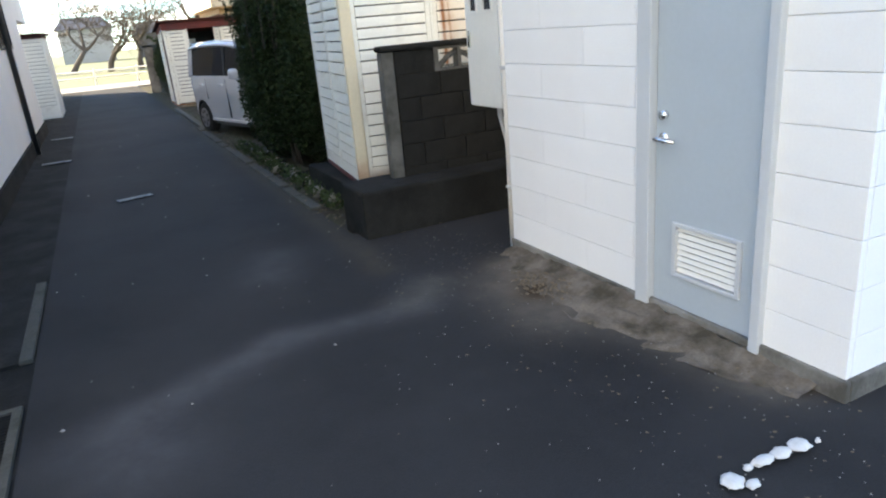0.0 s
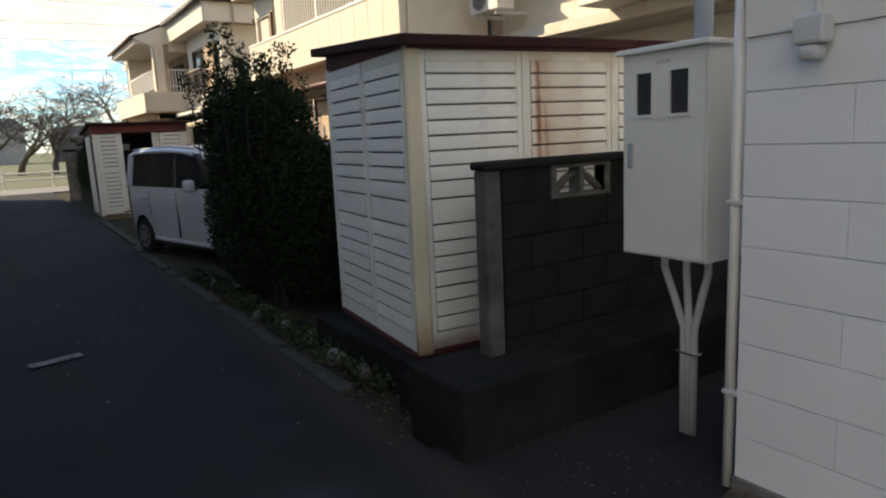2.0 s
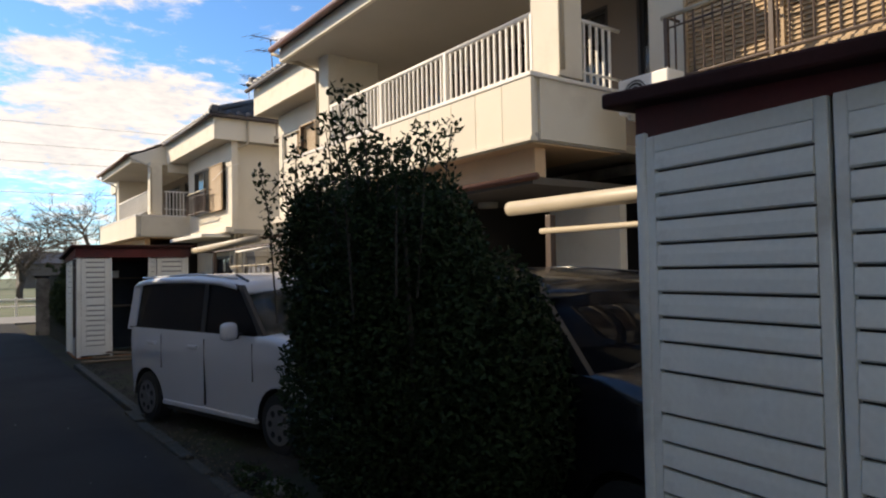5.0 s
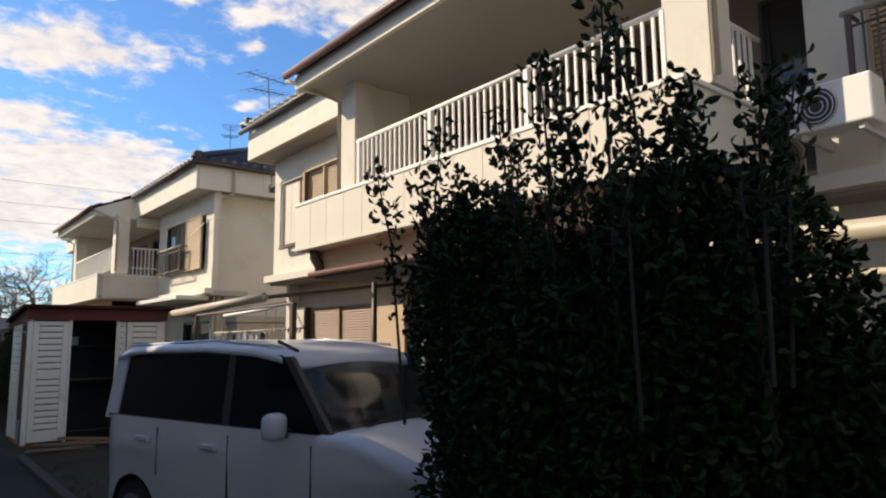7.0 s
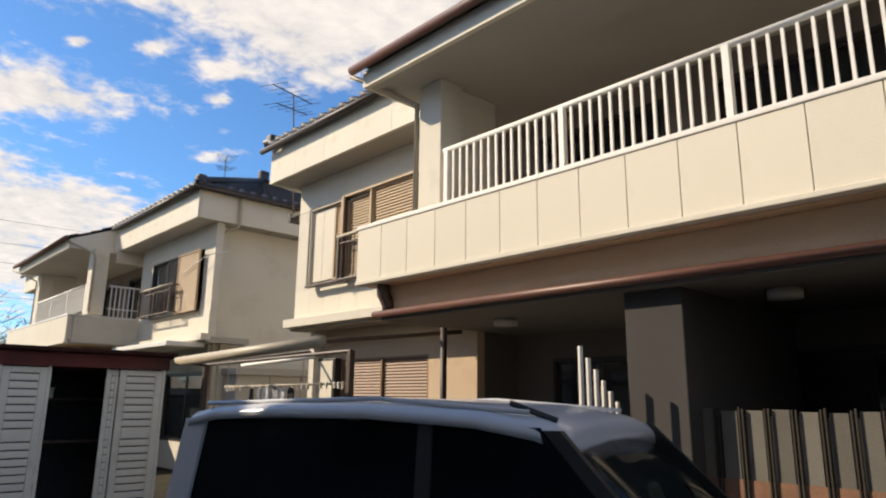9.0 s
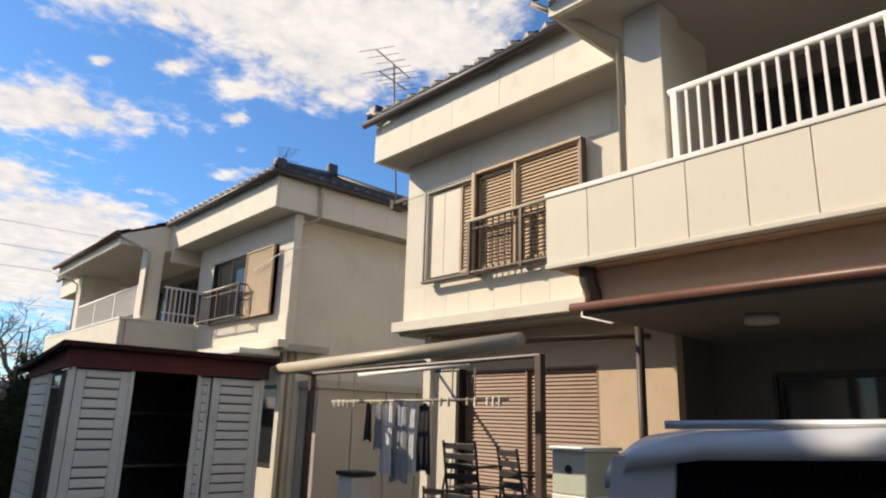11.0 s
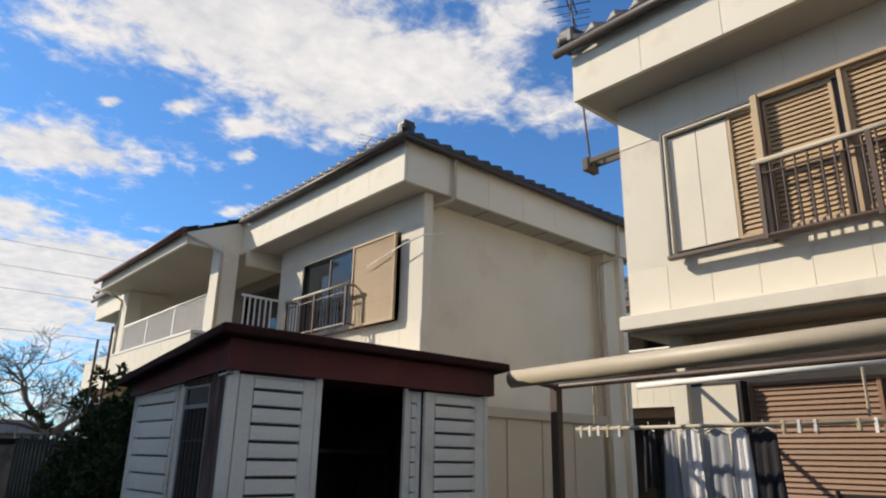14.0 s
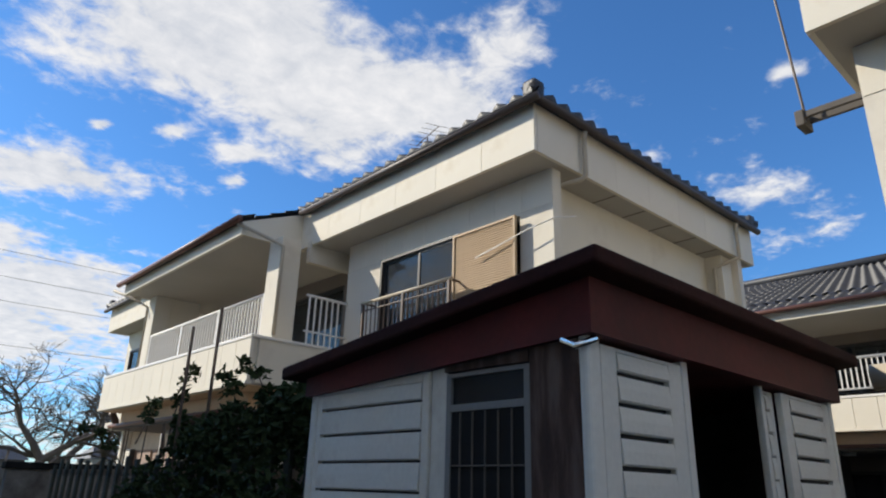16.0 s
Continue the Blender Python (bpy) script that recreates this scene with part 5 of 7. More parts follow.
        part("face_panel", boxes((5.95, 5.965, 18.935 + D, 19.24 + D, 3.41, 4.60), bevel=0.004), "shutter_cream", h, "cream face panel of the shutter case")
        part("face_panel", boxes((5.95, 5.965, 19.245 + D, 19.545 + D, 3.41, 4.60), bevel=0.004), "shutter_cream", h, "cream face panel of the shutter case")
        part("case_back", boxes((5.97, 6.0, 18.93 + D, 19.56 + D, 3.40, 4.62)), "black_metal", h)
        part("case_frame", boxes((5.90, 5.97, 19.55 + D, 19.575 + D, 3.38, 4.65), bevel=0.003), "shutter_cream", h)
        part("case_edge", boxes((5.89, 5.98, 19.577 + D, 19.60 + D, 3.36, 4.66)), "black_metal", h)
        part("case_edge", boxes((5.89, 5.98, 18.67 + D, 19.577 + D, 4.652, 4.67)), "black_metal", h)
        part("case_frame", boxes((5.90, 5.97, 18.67 + D, 19.55 + D, 4.625, 4.65), bevel=0.003), "shutter_cream", h)
        part("window_sill", boxes((5.87, 5.95, 16.93 + D, 19.61 + D, 3.325, 3.365), bevel=0.008), "brown_metal", h)
        window_rail(h, 5.86, 16.92 + D, 18.66 + D, 3.345, 4.03, 0.10)
        slat_shutter(h, 5.93, 7.3 + D, 8.36 + D, 3.40, 4.72, "shutter_tan", "closed tan slatted rain shutter")
        slat_shutter(h, 5.97, 8.32 + D, 9.36 + D, 3.40, 4.72, "shutter_tan", "closed tan slatted rain shutter")
        shutter_box(h, 5.95, 6.4 + D, 7.32 + D, 3.36, 4.74, 2)
        window_rail(h, 5.74, 7.28 + D, 9.42 + D, 3.42, 4.06, 0.10)
        part("window_canopy", boxes((5.35, 6.03, 6.2 + D, 7.7 + D, 2.84, 2.95), bevel=0.012), "white_wall", h, "thin white canopy slab")
    else:
        sash_window(h, 5.98, winA[0] + 1.0, winA[1], winA[2], winA[3], 2)
        slat_shutter(h, 5.92, 6.12 + D, 7.22 + D, 3.36, 4.68, "shutter_tan", "tan slatted rain shutter slid half open", 0.03)
        part("shutter_back", boxes((5.945, 5.955, 6.14 + D, 7.20 + D, 3.38, 4.66)), "shutter_tan", h)
        window_rail(h, 5.74, 7.1 + D, 8.95 + D, 3.40, 4.02, 0.10)
        part("window_canopy", boxes((5.25, 6.03, 5.75 + D, 9.0 + D, 2.56, 2.66), bevel=0.015), "white_wall", h, "thin white canopy slab over the ground-floor window")
        sash_window(h, 5.98, *winB, 3)
    # jointed facing boards on the bays
    shapes = {}
    for y0, y1, win in ((5.64 + D, 9.84 + D, winA), (16.62 + D, 20.15 + D, winB)):
        n = round((y1 - y0) / 0.46)
        w = (y1 - y0) / n
        for i in range(n):
            for z0, z1 in ((2.846, win[2] - 0.05), (win[3] + 0.03, 5.195)):
                key = (round(w, 4), round(z1 - z0, 3))
                if key not in shapes:
                    shapes[key] = mesh_of("facing_board", boxes((0, 0.007, 0.0015, w - 0.0015, 0, z1 - z0), bevel=0.002), M["cream_panel"])
                piece("facing_board", shapes[key], h, (6.0325, y0 + w * i, z0))
    hip_roof(h, D, RE)
    return h


def air_conditioner():
    """Outdoor unit hung before the near bay beside the balcony."""
    a = thing("air_conditioner", "white outdoor air-conditioner unit on a bracket beside the balcony", "air conditioner")
    part("body", boxes((5.46, 5.74, 9.22, 9.82, 3.10, 3.46), bevel=0.018), "white_rail", a)
    ring = bmesh.new()
    for r in (0.05, 0.085, 0.12, 0.145):
        tube(ring, [(5.452, 9.60 + r * math.cos(q * math.pi / 10), 3.28 + r * math.sin(q * math.pi / 10)) for q in range(21)], 0.005, 5)
    part("grille", ring, "pipe_grey", a, "round fan grille")
    part("fan_opening", tubes((((5.462, 9.60, 3.28), (5.455, 9.60, 3.28)), 0.15), sides=24), "black_plastic", a, "dark fan opening")
    parts("bracket", [(5.50, 6.03, 9.30, 9.34, 3.05, 3.10), (5.50, 6.03, 9.70, 9.74, 3.05, 3.10)], "pipe_grey", a, 0.004)
    part("hose", tubes((((5.62, 9.82, 3.2), (5.66, 9.88, 3.15), (5.90, 9.90, 3.1), (5.93, 9.90, 2.2)), 0.022)), "pipe_cream", a, smooth=True)


air_conditioner()
house_a = house(0.0, "near", "cream two-storey house with a railed balcony and shuttered windows")
house_b = house(17.85, "far", "cream two-storey house with a long balcony and tiled hip roof")
back_house = copy_thing(house_b, pose(11.0, -6.0, 0))
tagged(back_house, "cream two-storey house in the row behind", "house", "houses along the lane")


# ---- buildings on the lane's other side, which throw the shade ----
def left_block():
    b = thing("house", "white two-storey building close beside the lane", "house", "houses across the lane")
    holes = [(12.6, 14.4, 1.75, 2.7), (5.0, 6.6, 1.2, 2.2), (8.5, 10.0, 1.2, 2.2), (5.0, 6.6, 3.7, 4.8), (8.5, 10.0, 3.7, 4.8), (12.6, 14.4, 3.7, 4.8)]
    bm = bmesh.new()
    wall_cells(bm, "x", -1.35, -1.20, 2.8, 17.0, -0.05, 5.7, holes)
    part("front_wall", bm, "white_wall", b)
    part("side_wall", boxes((-9, -1.35, 16.86, 17.0, -0.05, 5.7)), "white_wall", b)
    part("side_wall", boxes((-9, -1.35, 2.8, 2.94, -0.05, 5.7)), "white_wall", b)
    part("back_wall", boxes((-9.14, -9, 2.8, 17.0, -0.05, 5.7)), "white_wall", b)
    part("plinth", boxes((-1.20, -1.16, 2.8, 17.0, -0.05, 0.22), bevel=0.008), "dark_concrete", b)
    part("roof", boxes((-9.5, -0.85, 2.4, 17.4, 5.7, 5.95), bevel=0.03), "tile", b)
    for y0, y1, z0, z1 in holes:
        w = bmesh.new()
        wall_cells(w, "x", -1.24, -1.17, y0 - 0.03, y1 + 0.03, z0 - 0.03, z1 + 0.03, [(y0 + 0.02, y1 - 0.02, z0 + 0.02, z1 - 0.02)])
        w = part("window", w, "black_metal", b)
        part("pane", boxes((-1.23, -1.225, y0 + 0.02, y1 - 0.02, z0 + 0.02, z1 - 0.02)), "glass", w)
    part("downpipe", tubes((((-1.14, 13.2, 5.6), (-1.14, 13.2, -0.02)), 0.045)), "black_metal", b, smooth=True)


left_block()


def far_left():
    b = thing("house", "white two-storey building further along the lane", "house", "houses across the lane")
    part("wall", boxes((-9, -2.35, 19.5, 32.6, -0.05, 5.9)), "white_wall", b)
    part("roof", boxes((-9.5, -1.75, 19.0, 33.0, 5.9, 6.15), bevel=0.03), "tile", b)
    part("downpipe", tubes((((-2.29, 20.0, 5.8), (-2.29, 20.0, -0.02)), 0.045)), "black_metal", b, smooth=True)
    part("balcony", boxes((-2.35, -1.8, 24.5, 29.5, 2.7, 3.5), bevel=0.01), "white_wall", b)


far_left()
shed_l = thing("storage_shed", "white ribbed steel storage shed across the lane", "shed")
shed_panel(shed_l, "y", 20.5, -2.6, -1.0, 0.02, 2.0, -1, grooves(1.9, 0.0925, 18))
part("body", boxes((-2.6, -0.99, 20.532, 22.9, -0.03, 2.02)), "shed_white", shed_l)
shed_roof(shed_l, -2.7, -0.9, 20.4, 23.0, 2.12, 2.15, 2.0)


# ---- vehicles ----
def loft(rows, closed=True):
    """A skin through rings of points."""
    bm = bmesh.new()
    rings = [[bm.verts.new(p) for p in r] for r in rows]
    n = len(rings[0])
    for a, b in zip(rings, rings[1:]):
        for j in range(n):
            bm.faces.new((a[j], a[(j + 1) % n], b[(j + 1) % n], b[j]))
    bm.faces.new(rings[0][::-1])
    bm.faces.new(rings[-1])
    return bm


def prism(pts, off):
    """A flat plate: a polygon and its copy moved by off."""
    bm = bmesh.new()
    a = [bm.verts.new(p) for p in pts]
    b = [bm.verts.new(Vector(p) + Vector(off)) for p in pts]
    n = len(pts)
    bm.faces.new(a)
    bm.faces.new(b[::-1])
    for q in range(n):
        bm.faces.new((a[q], a[(q + 1) % n], b[(q + 1) % n], b[q]))
    return bm


def van_shell(hw, arches, radius):
    """Lower body of a small van: flanks with cut wheel arches, bonnet, front and rear faces."""
    bm = bmesh.new()
    cols, rows = 96, 8
    rings = []
    for k in range(cols + 1):
        y = -1.695 + 3.39 * k / cols
        w = hw - (0.15 * ((-1.25 - y) / 0.445) ** 2.4 if y < -1.25 else 0.09 * ((y - 1.4) / 0.295) ** 2.4 if y > 1.4 else 0.0)
        top = 1.03 if y > -0.95 else 1.03 - 0.22 * ((-0.95 - y) / 0.745) ** 1.7
        low = 0.25 + (0.06 * ((abs(y) - 1.45) / 0.245) ** 2 if abs(y) > 1.45 else 0.0)
        for c in arches:
            if abs(y - c) < radius:
                low = max(low, 0.27 + math.sqrt(radius ** 2 - (y - c) ** 2))
        ring = []
        for j in range(rows + 1):
            z = low + (top - low) * j / rows
            f = (z - 0.25) / 0.78
            ring.append((w - 0.035 * (1 - f) ** 2 - 0.055 * max(0.0, f - 0.72) ** 1.5 + 0.012 * math.exp(-((z - 0.80) / 0.03) ** 2), y, z))
        rings.append(([bm.verts.new(p) for p in ring], [bm.verts.new((-x, yy, z)) for x, yy, z in ring], y, w, top))
    for (a, b, y, w, top), (c, d, y2, w2, top2) in zip(rings, rings[1:]):
        for j in range(rows):
            bm.faces.new((a[j], a[j + 1], c[j + 1], c[j]))
            bm.faces.new((b[j], d[j], d[j + 1], b[j + 1]))
    for side in (rings[0], rings[-1]):
        for j in range(rows):
            bm.faces.new((side[0][j], side[1][j], side[1][j + 1], side[0][j + 1]))
    prev = None
    for a, b, y, w, top in rings:
        if y > -0.86:
            break
        x = a[-1].co.x
        line = [a[-1]] + [bm.verts.new((x * q, y, top + 0.035 * (1 - q * q))) for q in (0.75, 0.4, 0.0, -0.4, -0.75)] + [b[-1]]
        if prev:
            for p, q in zip(range(6), range(1, 7)):
                bm.faces.new((prev[p], prev[q], line[q], line[p]))
        else:
            bm.faces.new(line)
        prev = line
    return bm


def kei_van(at, turn, paint, label, card=False):
    """A small tall-bodied van; its nose points along -y before the turn, wheels on the ground."""
    c = tagged(new("car"), label, "car")
    c.matrix_basis = pose(*at, 0, 0, turn)
    hw, arches, radius = 1.475 / 2, (-1.2, 1.18), 0.325
    part("body", van_shell(hw, arches, radius), paint, c, smooth=True)
    part("underbody", boxes((-hw + 0.22, hw - 0.22, -1.6, 1.6, 0.17, 0.60), (-hw + 0.06, hw - 0.06, -0.84, 0.82, 0.18, 0.40)), "black_plastic", c)
    fw, tw, rw, uw = hw - 0.05, hw - 0.13, hw - 0.035, hw - 0.10
    # windscreen, bowed across the car
    bm = bmesh.new()
    grid = [[bm.verts.new((q * (fw - 0.03) + (q * (tw - 0.03) - q * (fw - 0.03)) * f, -1.04 + 0.60 * f + 0.10 * q * q * (1 - 0.4 * f), 1.03 + 0.49 * f)) for q in (-1, -0.6, -0.2, 0.2, 0.6, 1)] for f in (0, 0.5, 1)]
    for a, b in zip(grid, grid[1:]):
        for q in range(5):
            bm.faces.new((a[q], a[q + 1], b[q + 1], b[q]))
    ws = part("windscreen", bm, "windscreen" if card else "car_glass", c, "raked windscreen", True)
    th = ws.modifiers.new("thickness", "SOLIDIFY")
    th.thickness = 0.006
    part("rear_window", prism(((-rw + 0.09, 1.645, 1.04), (rw - 0.09, 1.645, 1.04), (uw - 0.08, 1.60, 1.47), (-uw + 0.08, 1.60, 1.47)), (0, -0.006, 0)), "car_glass", c, "dark rear window")
    rows = []
    for y, zt, w in ((-0.52, 1.49, tw - 0.05), (-0.48, 1.52, tw - 0.01), (-0.40, 1.548, tw + 0.005), (-0.15, 1.585, tw + 0.015), (0.4, 1.61, tw + 0.025), (1.0, 1.605, uw + 0.012), (1.4, 1.585, uw + 0.008), (1.58, 1.555, uw), (1.66, 1.50, uw - 0.03)):
        rows.append([(w + 0.02, y, zt - 0.085), (w + 0.012, y, zt - 0.05), (w - 0.02, y, zt - 0.022), (w - 0.12, y, zt - 0.006), (w - 0.32, y, zt + 0.006), (-w + 0.32, y, zt + 0.006), (-w + 0.12, y, zt - 0.006), (-w + 0.02, y, zt - 0.022), (-w - 0.012, y, zt - 0.05), (-w - 0.02, y, zt - 0.085)])
    roof = part("roof", loft(rows), paint, c, smooth=True)
    for s in (-1, 1):
        def upright(y0, y1, z0, w0, y2, y3, z1, w1, depth=0.04):
            return prism(((s * w0, y0, z0), (s * w0, y1, z0), (s * w1, y3, z1), (s * w1, y2, z1)), (-s * depth, 0, 0))
        part("front_pillar", upright(-0.99, -0.90, 1.0, fw + 0.005, -0.50, -0.42, 1.50, tw + 0.008), "black_plastic", c, "black windscreen pillar")
        part("rear_pillar", upright(1.50, 1.67, 1.0, rw + 0.008, 1.47, 1.63, 1.50, uw + 0.006), paint, c)
        part("middle_pillar", upright(0.03, 0.11, 1.01, fw + 0.012, 0.06, 0.13, 1.51, tw + 0.02), "black_plastic", c)
        part("front_window", upright(-0.90, 0.05, 1.015, fw + 0.002, -0.42, 0.07, 1.51, tw + 0.01, 0.006), "car_glass", c, "dark tinted side window")
        part("rear_window", upright(0.10, 1.52, 1.015, fw + 0.006, 0.12, 1.49, 1.51, tw + 0.014, 0.006), "car_glass", c, "dark tinted side window")
        part("window_trim", tubes((((s * (fw + 0.012), -0.9, 1.022), (s * (rw + 0.006), 1.6, 1.026)), 0.011), sides=6), "black_plastic", c)
        part("roof_rail", tubes((((s * (tw - 0.045), -0.35, 1.565), (s * (tw - 0.035), 0.4, 1.612), (s * (uw - 0.03), 1.5, 1.58)), 0.012), sides=6), paint, roof, smooth=True)
        mir = part("mirror", boxes(tuple(sorted((s * (hw + 0.01), s * (hw + 0.17)))) + (-0.66, -0.55, 0.99, 1.16), bevel=0.045), paint, c, "rounded door mirror", True)
        part("mirror_arm", boxes(tuple(sorted((s * (hw - 0.06), s * (hw + 0.03)))) + (-0.62, -0.57, 1.0, 1.05)), "black_plastic", mir)
        side = tuple(sorted((s * (hw - 0.02), s * (hw + 0.002))))
        parts("door_seam", [side + (-0.02, -0.014, 0.32, 0.97), side + (0.84, 0.846, 0.62, 0.97), side + (-0.84, -0.834, 0.62, 0.97)], "black_plastic", c)
        part("sill_trim", boxes(tuple(sorted((s * (hw - 0.06), s * (hw - 0.012)))) + (-0.86, 0.84, 0.235, 0.285), bevel=0.01), paint, c)
        parts("door_handle", [tuple(sorted((s * (hw - 0.005), s * (hw + 0.03)))) + (0.10, 0.26, 0.86, 0.90), tuple(sorted((s * (hw - 0.005), s * (hw + 0.03)))) + (0.94, 1.10, 0.86, 0.90)], paint, c, 0.01)
        part("headlight", boxes(tuple(sorted((s * 0.36, s * 0.60))) + (-1.715, -1.52, 0.62, 0.80), bevel=0.045), "chrome", c)
        part("tail_light", boxes(tuple(sorted((s * 0.55, s * 0.66))) + (1.60, 1.71, 0.66, 1.0), bevel=0.03), "roof_red", c)
        for y in arches:
            bm = tubes((((s * (hw - 0.19), y, 0.272), (s * (hw - 0.035), y, 0.272)), 0.272), (((s * (hw - 0.035), y, 0.272), (s * (hw - 0.018), y, 0.272)), 0.245), sides=32)
            wh = part("wheel", bm, "tyre", c, "black rubber tyre")
            part("rim", tubes((((s * (hw - 0.05), y, 0.272), (s * (hw - 0.012), y, 0.272)), 0.178), sides=24), "rim", wh)
            for q in range(7):
                a = q * 2 * math.pi / 7
                part("rim_slot", tubes((((s * (hw - 0.03), y + 0.115 * math.cos(a), 0.272 + 0.115 * math.sin(a)), (s * (hw - 0.010), y + 0.115 * math.cos(a), 0.272 + 0.115 * math.sin(a))), 0.030), sides=8), "black_plastic", wh)
            part("hub", tubes((((s * (hw - 0.05), y, 0.272), (s * (hw - 0.006), y, 0.272)), 0.042), sides=12), "rim", wh)
            arch = bmesh.new()
            prev = None
            for k in range(17):
                a = math.pi * k / 16
                pts = [arch.verts.new((s * x, y + radius * math.cos(a), 0.27 + radius * math.sin(a))) for x in (hw - 0.03, hw - 0.24)]
                if prev:
                    arch.faces.new((prev[0], prev[1], pts[1], pts[0]))
                prev = pts
            part("wheel_arch", arch, "black_plastic", c, "dark wheel-arch liner")
    part("bumper", boxes((-hw + 0.17, hw - 0.17, -1.73, -1.6, 0.26, 0.5), bevel=0.04), paint, c)
    part("bumper", boxes((-hw + 0.11, hw - 0.11, 1.62, 1.74, 0.28, 0.5), bevel=0.04), paint, c)
    part("grille", boxes((-0.30, 0.30, -1.712, -1.66, 0.64, 0.72), bevel=0.01), "black_plastic", c)
    part("number_plate", boxes((-0.16, 0.16, -1.745, -1.732, 0.36, 0.52)), "box_cream", c)
    part("aerial", tubes((((-0.50, -0.44, 1.535), (-0.50, -0.24, 1.60)), 0.013), sides=6), "black_plastic", c, "short black roof aerial")
    for a, b in ((-0.42, 0.08), (0.10, 0.52)):
        part("wiper", tubes((((a, -1.0, 1.045), ((a + b) / 2, -0.97, 1.09), (b, -0.95, 1.085)), 0.008), sides=5), "black_plastic", c)
    # inside
    part("dashboard", boxes((-hw + 0.10, hw - 0.10, -0.90, -0.52, 0.80, 1.03), bevel=0.03), "black_plastic", c)
    part("load_floor", boxes((-hw + 0.10, hw - 0.10, -0.5, 1.58, 0.42, 0.5)), "black_plastic", c)
    wheel = bmesh.new()
    tube(wheel, [(0.33 + 0.18 * math.cos(q * math.pi / 10), -0.44 + 0.06 * math.sin(q * math.pi / 10), 1.02 + 0.17 * math.sin(q * math.pi / 10)) for q in range(21)], 0.014, 6)
    part("steering_wheel", wheel, "black_plastic", c, smooth=True)
    for x in (-0.33, 0.33):
        seat = part("seat", boxes((x - 0.23, x + 0.23, -0.12, 0.34, 0.5, 0.68), (x - 0.22, x + 0.22, 0.30, 0.42, 0.66, 1.16), bevel=0.05), "cloth_black", c, "dark cloth seat")
        part("headrest", boxes((x - 0.12, x + 0.12, 0.33, 0.42, 1.19, 1.36), bevel=0.03), "cloth_black", seat)
    if card:
        part("card", prism(((0.18, -0.66, 1.035), (0.37, -0.66, 1.035), (0.37, -0.58, 1.24), (0.18, -0.58, 1.24)), (0, 0.006, 0)), "pale_green", c, "pale green card standing on the dashboard")
    return c


kei_van((2.66, 12.37, -0.05), 14.0, "car_white", "small white one-box van with dark windows, parked", True)
kei_van((3.35, 8.75, -0.05), 0.0, "car_black", "small black one-box van parked behind the shrub")


# ---- planting ----
def leaf_mesh(n, ellipsoids, seed, size, material, name, up=0.3):
    rnd = random.Random(seed)
    verts, faces = [], []
    for _ in range(n):
        c, r = rnd.choices(ellipsoids, weights=[e[2] for e in ellipsoids])[0][:2]
        while True:
            p = Vector((rnd.uniform(-1, 1), rnd.uniform(-1, 1), rnd.uniform(-1, 1)))
            if 0.25 < p.length < 1:
                break
        p = Vector((c[0] + p.x * r[0], c[1] + p.y * r[1], c[2] + p.z * r[2]))
        d = Vector((rnd.gauss(0, 1), rnd.gauss(0, 1), rnd.gauss(up, 0.7))).normalized()
        s = d.cross(Vector((rnd.gauss(0, 1), rnd.gauss(0, 1), rnd.gauss(0, 1)))).normalized()
        l, w = size * rnd.uniform(0.7, 1.3), size * rnd.uniform(0.22, 0.36)
        k = len(verts)
        nrm = d.cross(s) * l * 0.12
        verts += [p, p + d * l * 0.28 + s * w * 0.9 + nrm, p + d * l * 0.66 + s * w * 0.8 + nrm, p + d * l, p + d * l * 0.66 - s * w * 0.8 + nrm, p + d * l * 0.28 - s * w * 0.9 + nrm, p + d * l * 0.5]
        faces += [(k + q, k + (q + 1) % 6, k + 6) for q in range(6)]
    me = bpy.data.meshes.new(name)
    me.from_pydata([tuple(v) for v in verts], [], faces)
    me.materials.append(M[material])
    return me


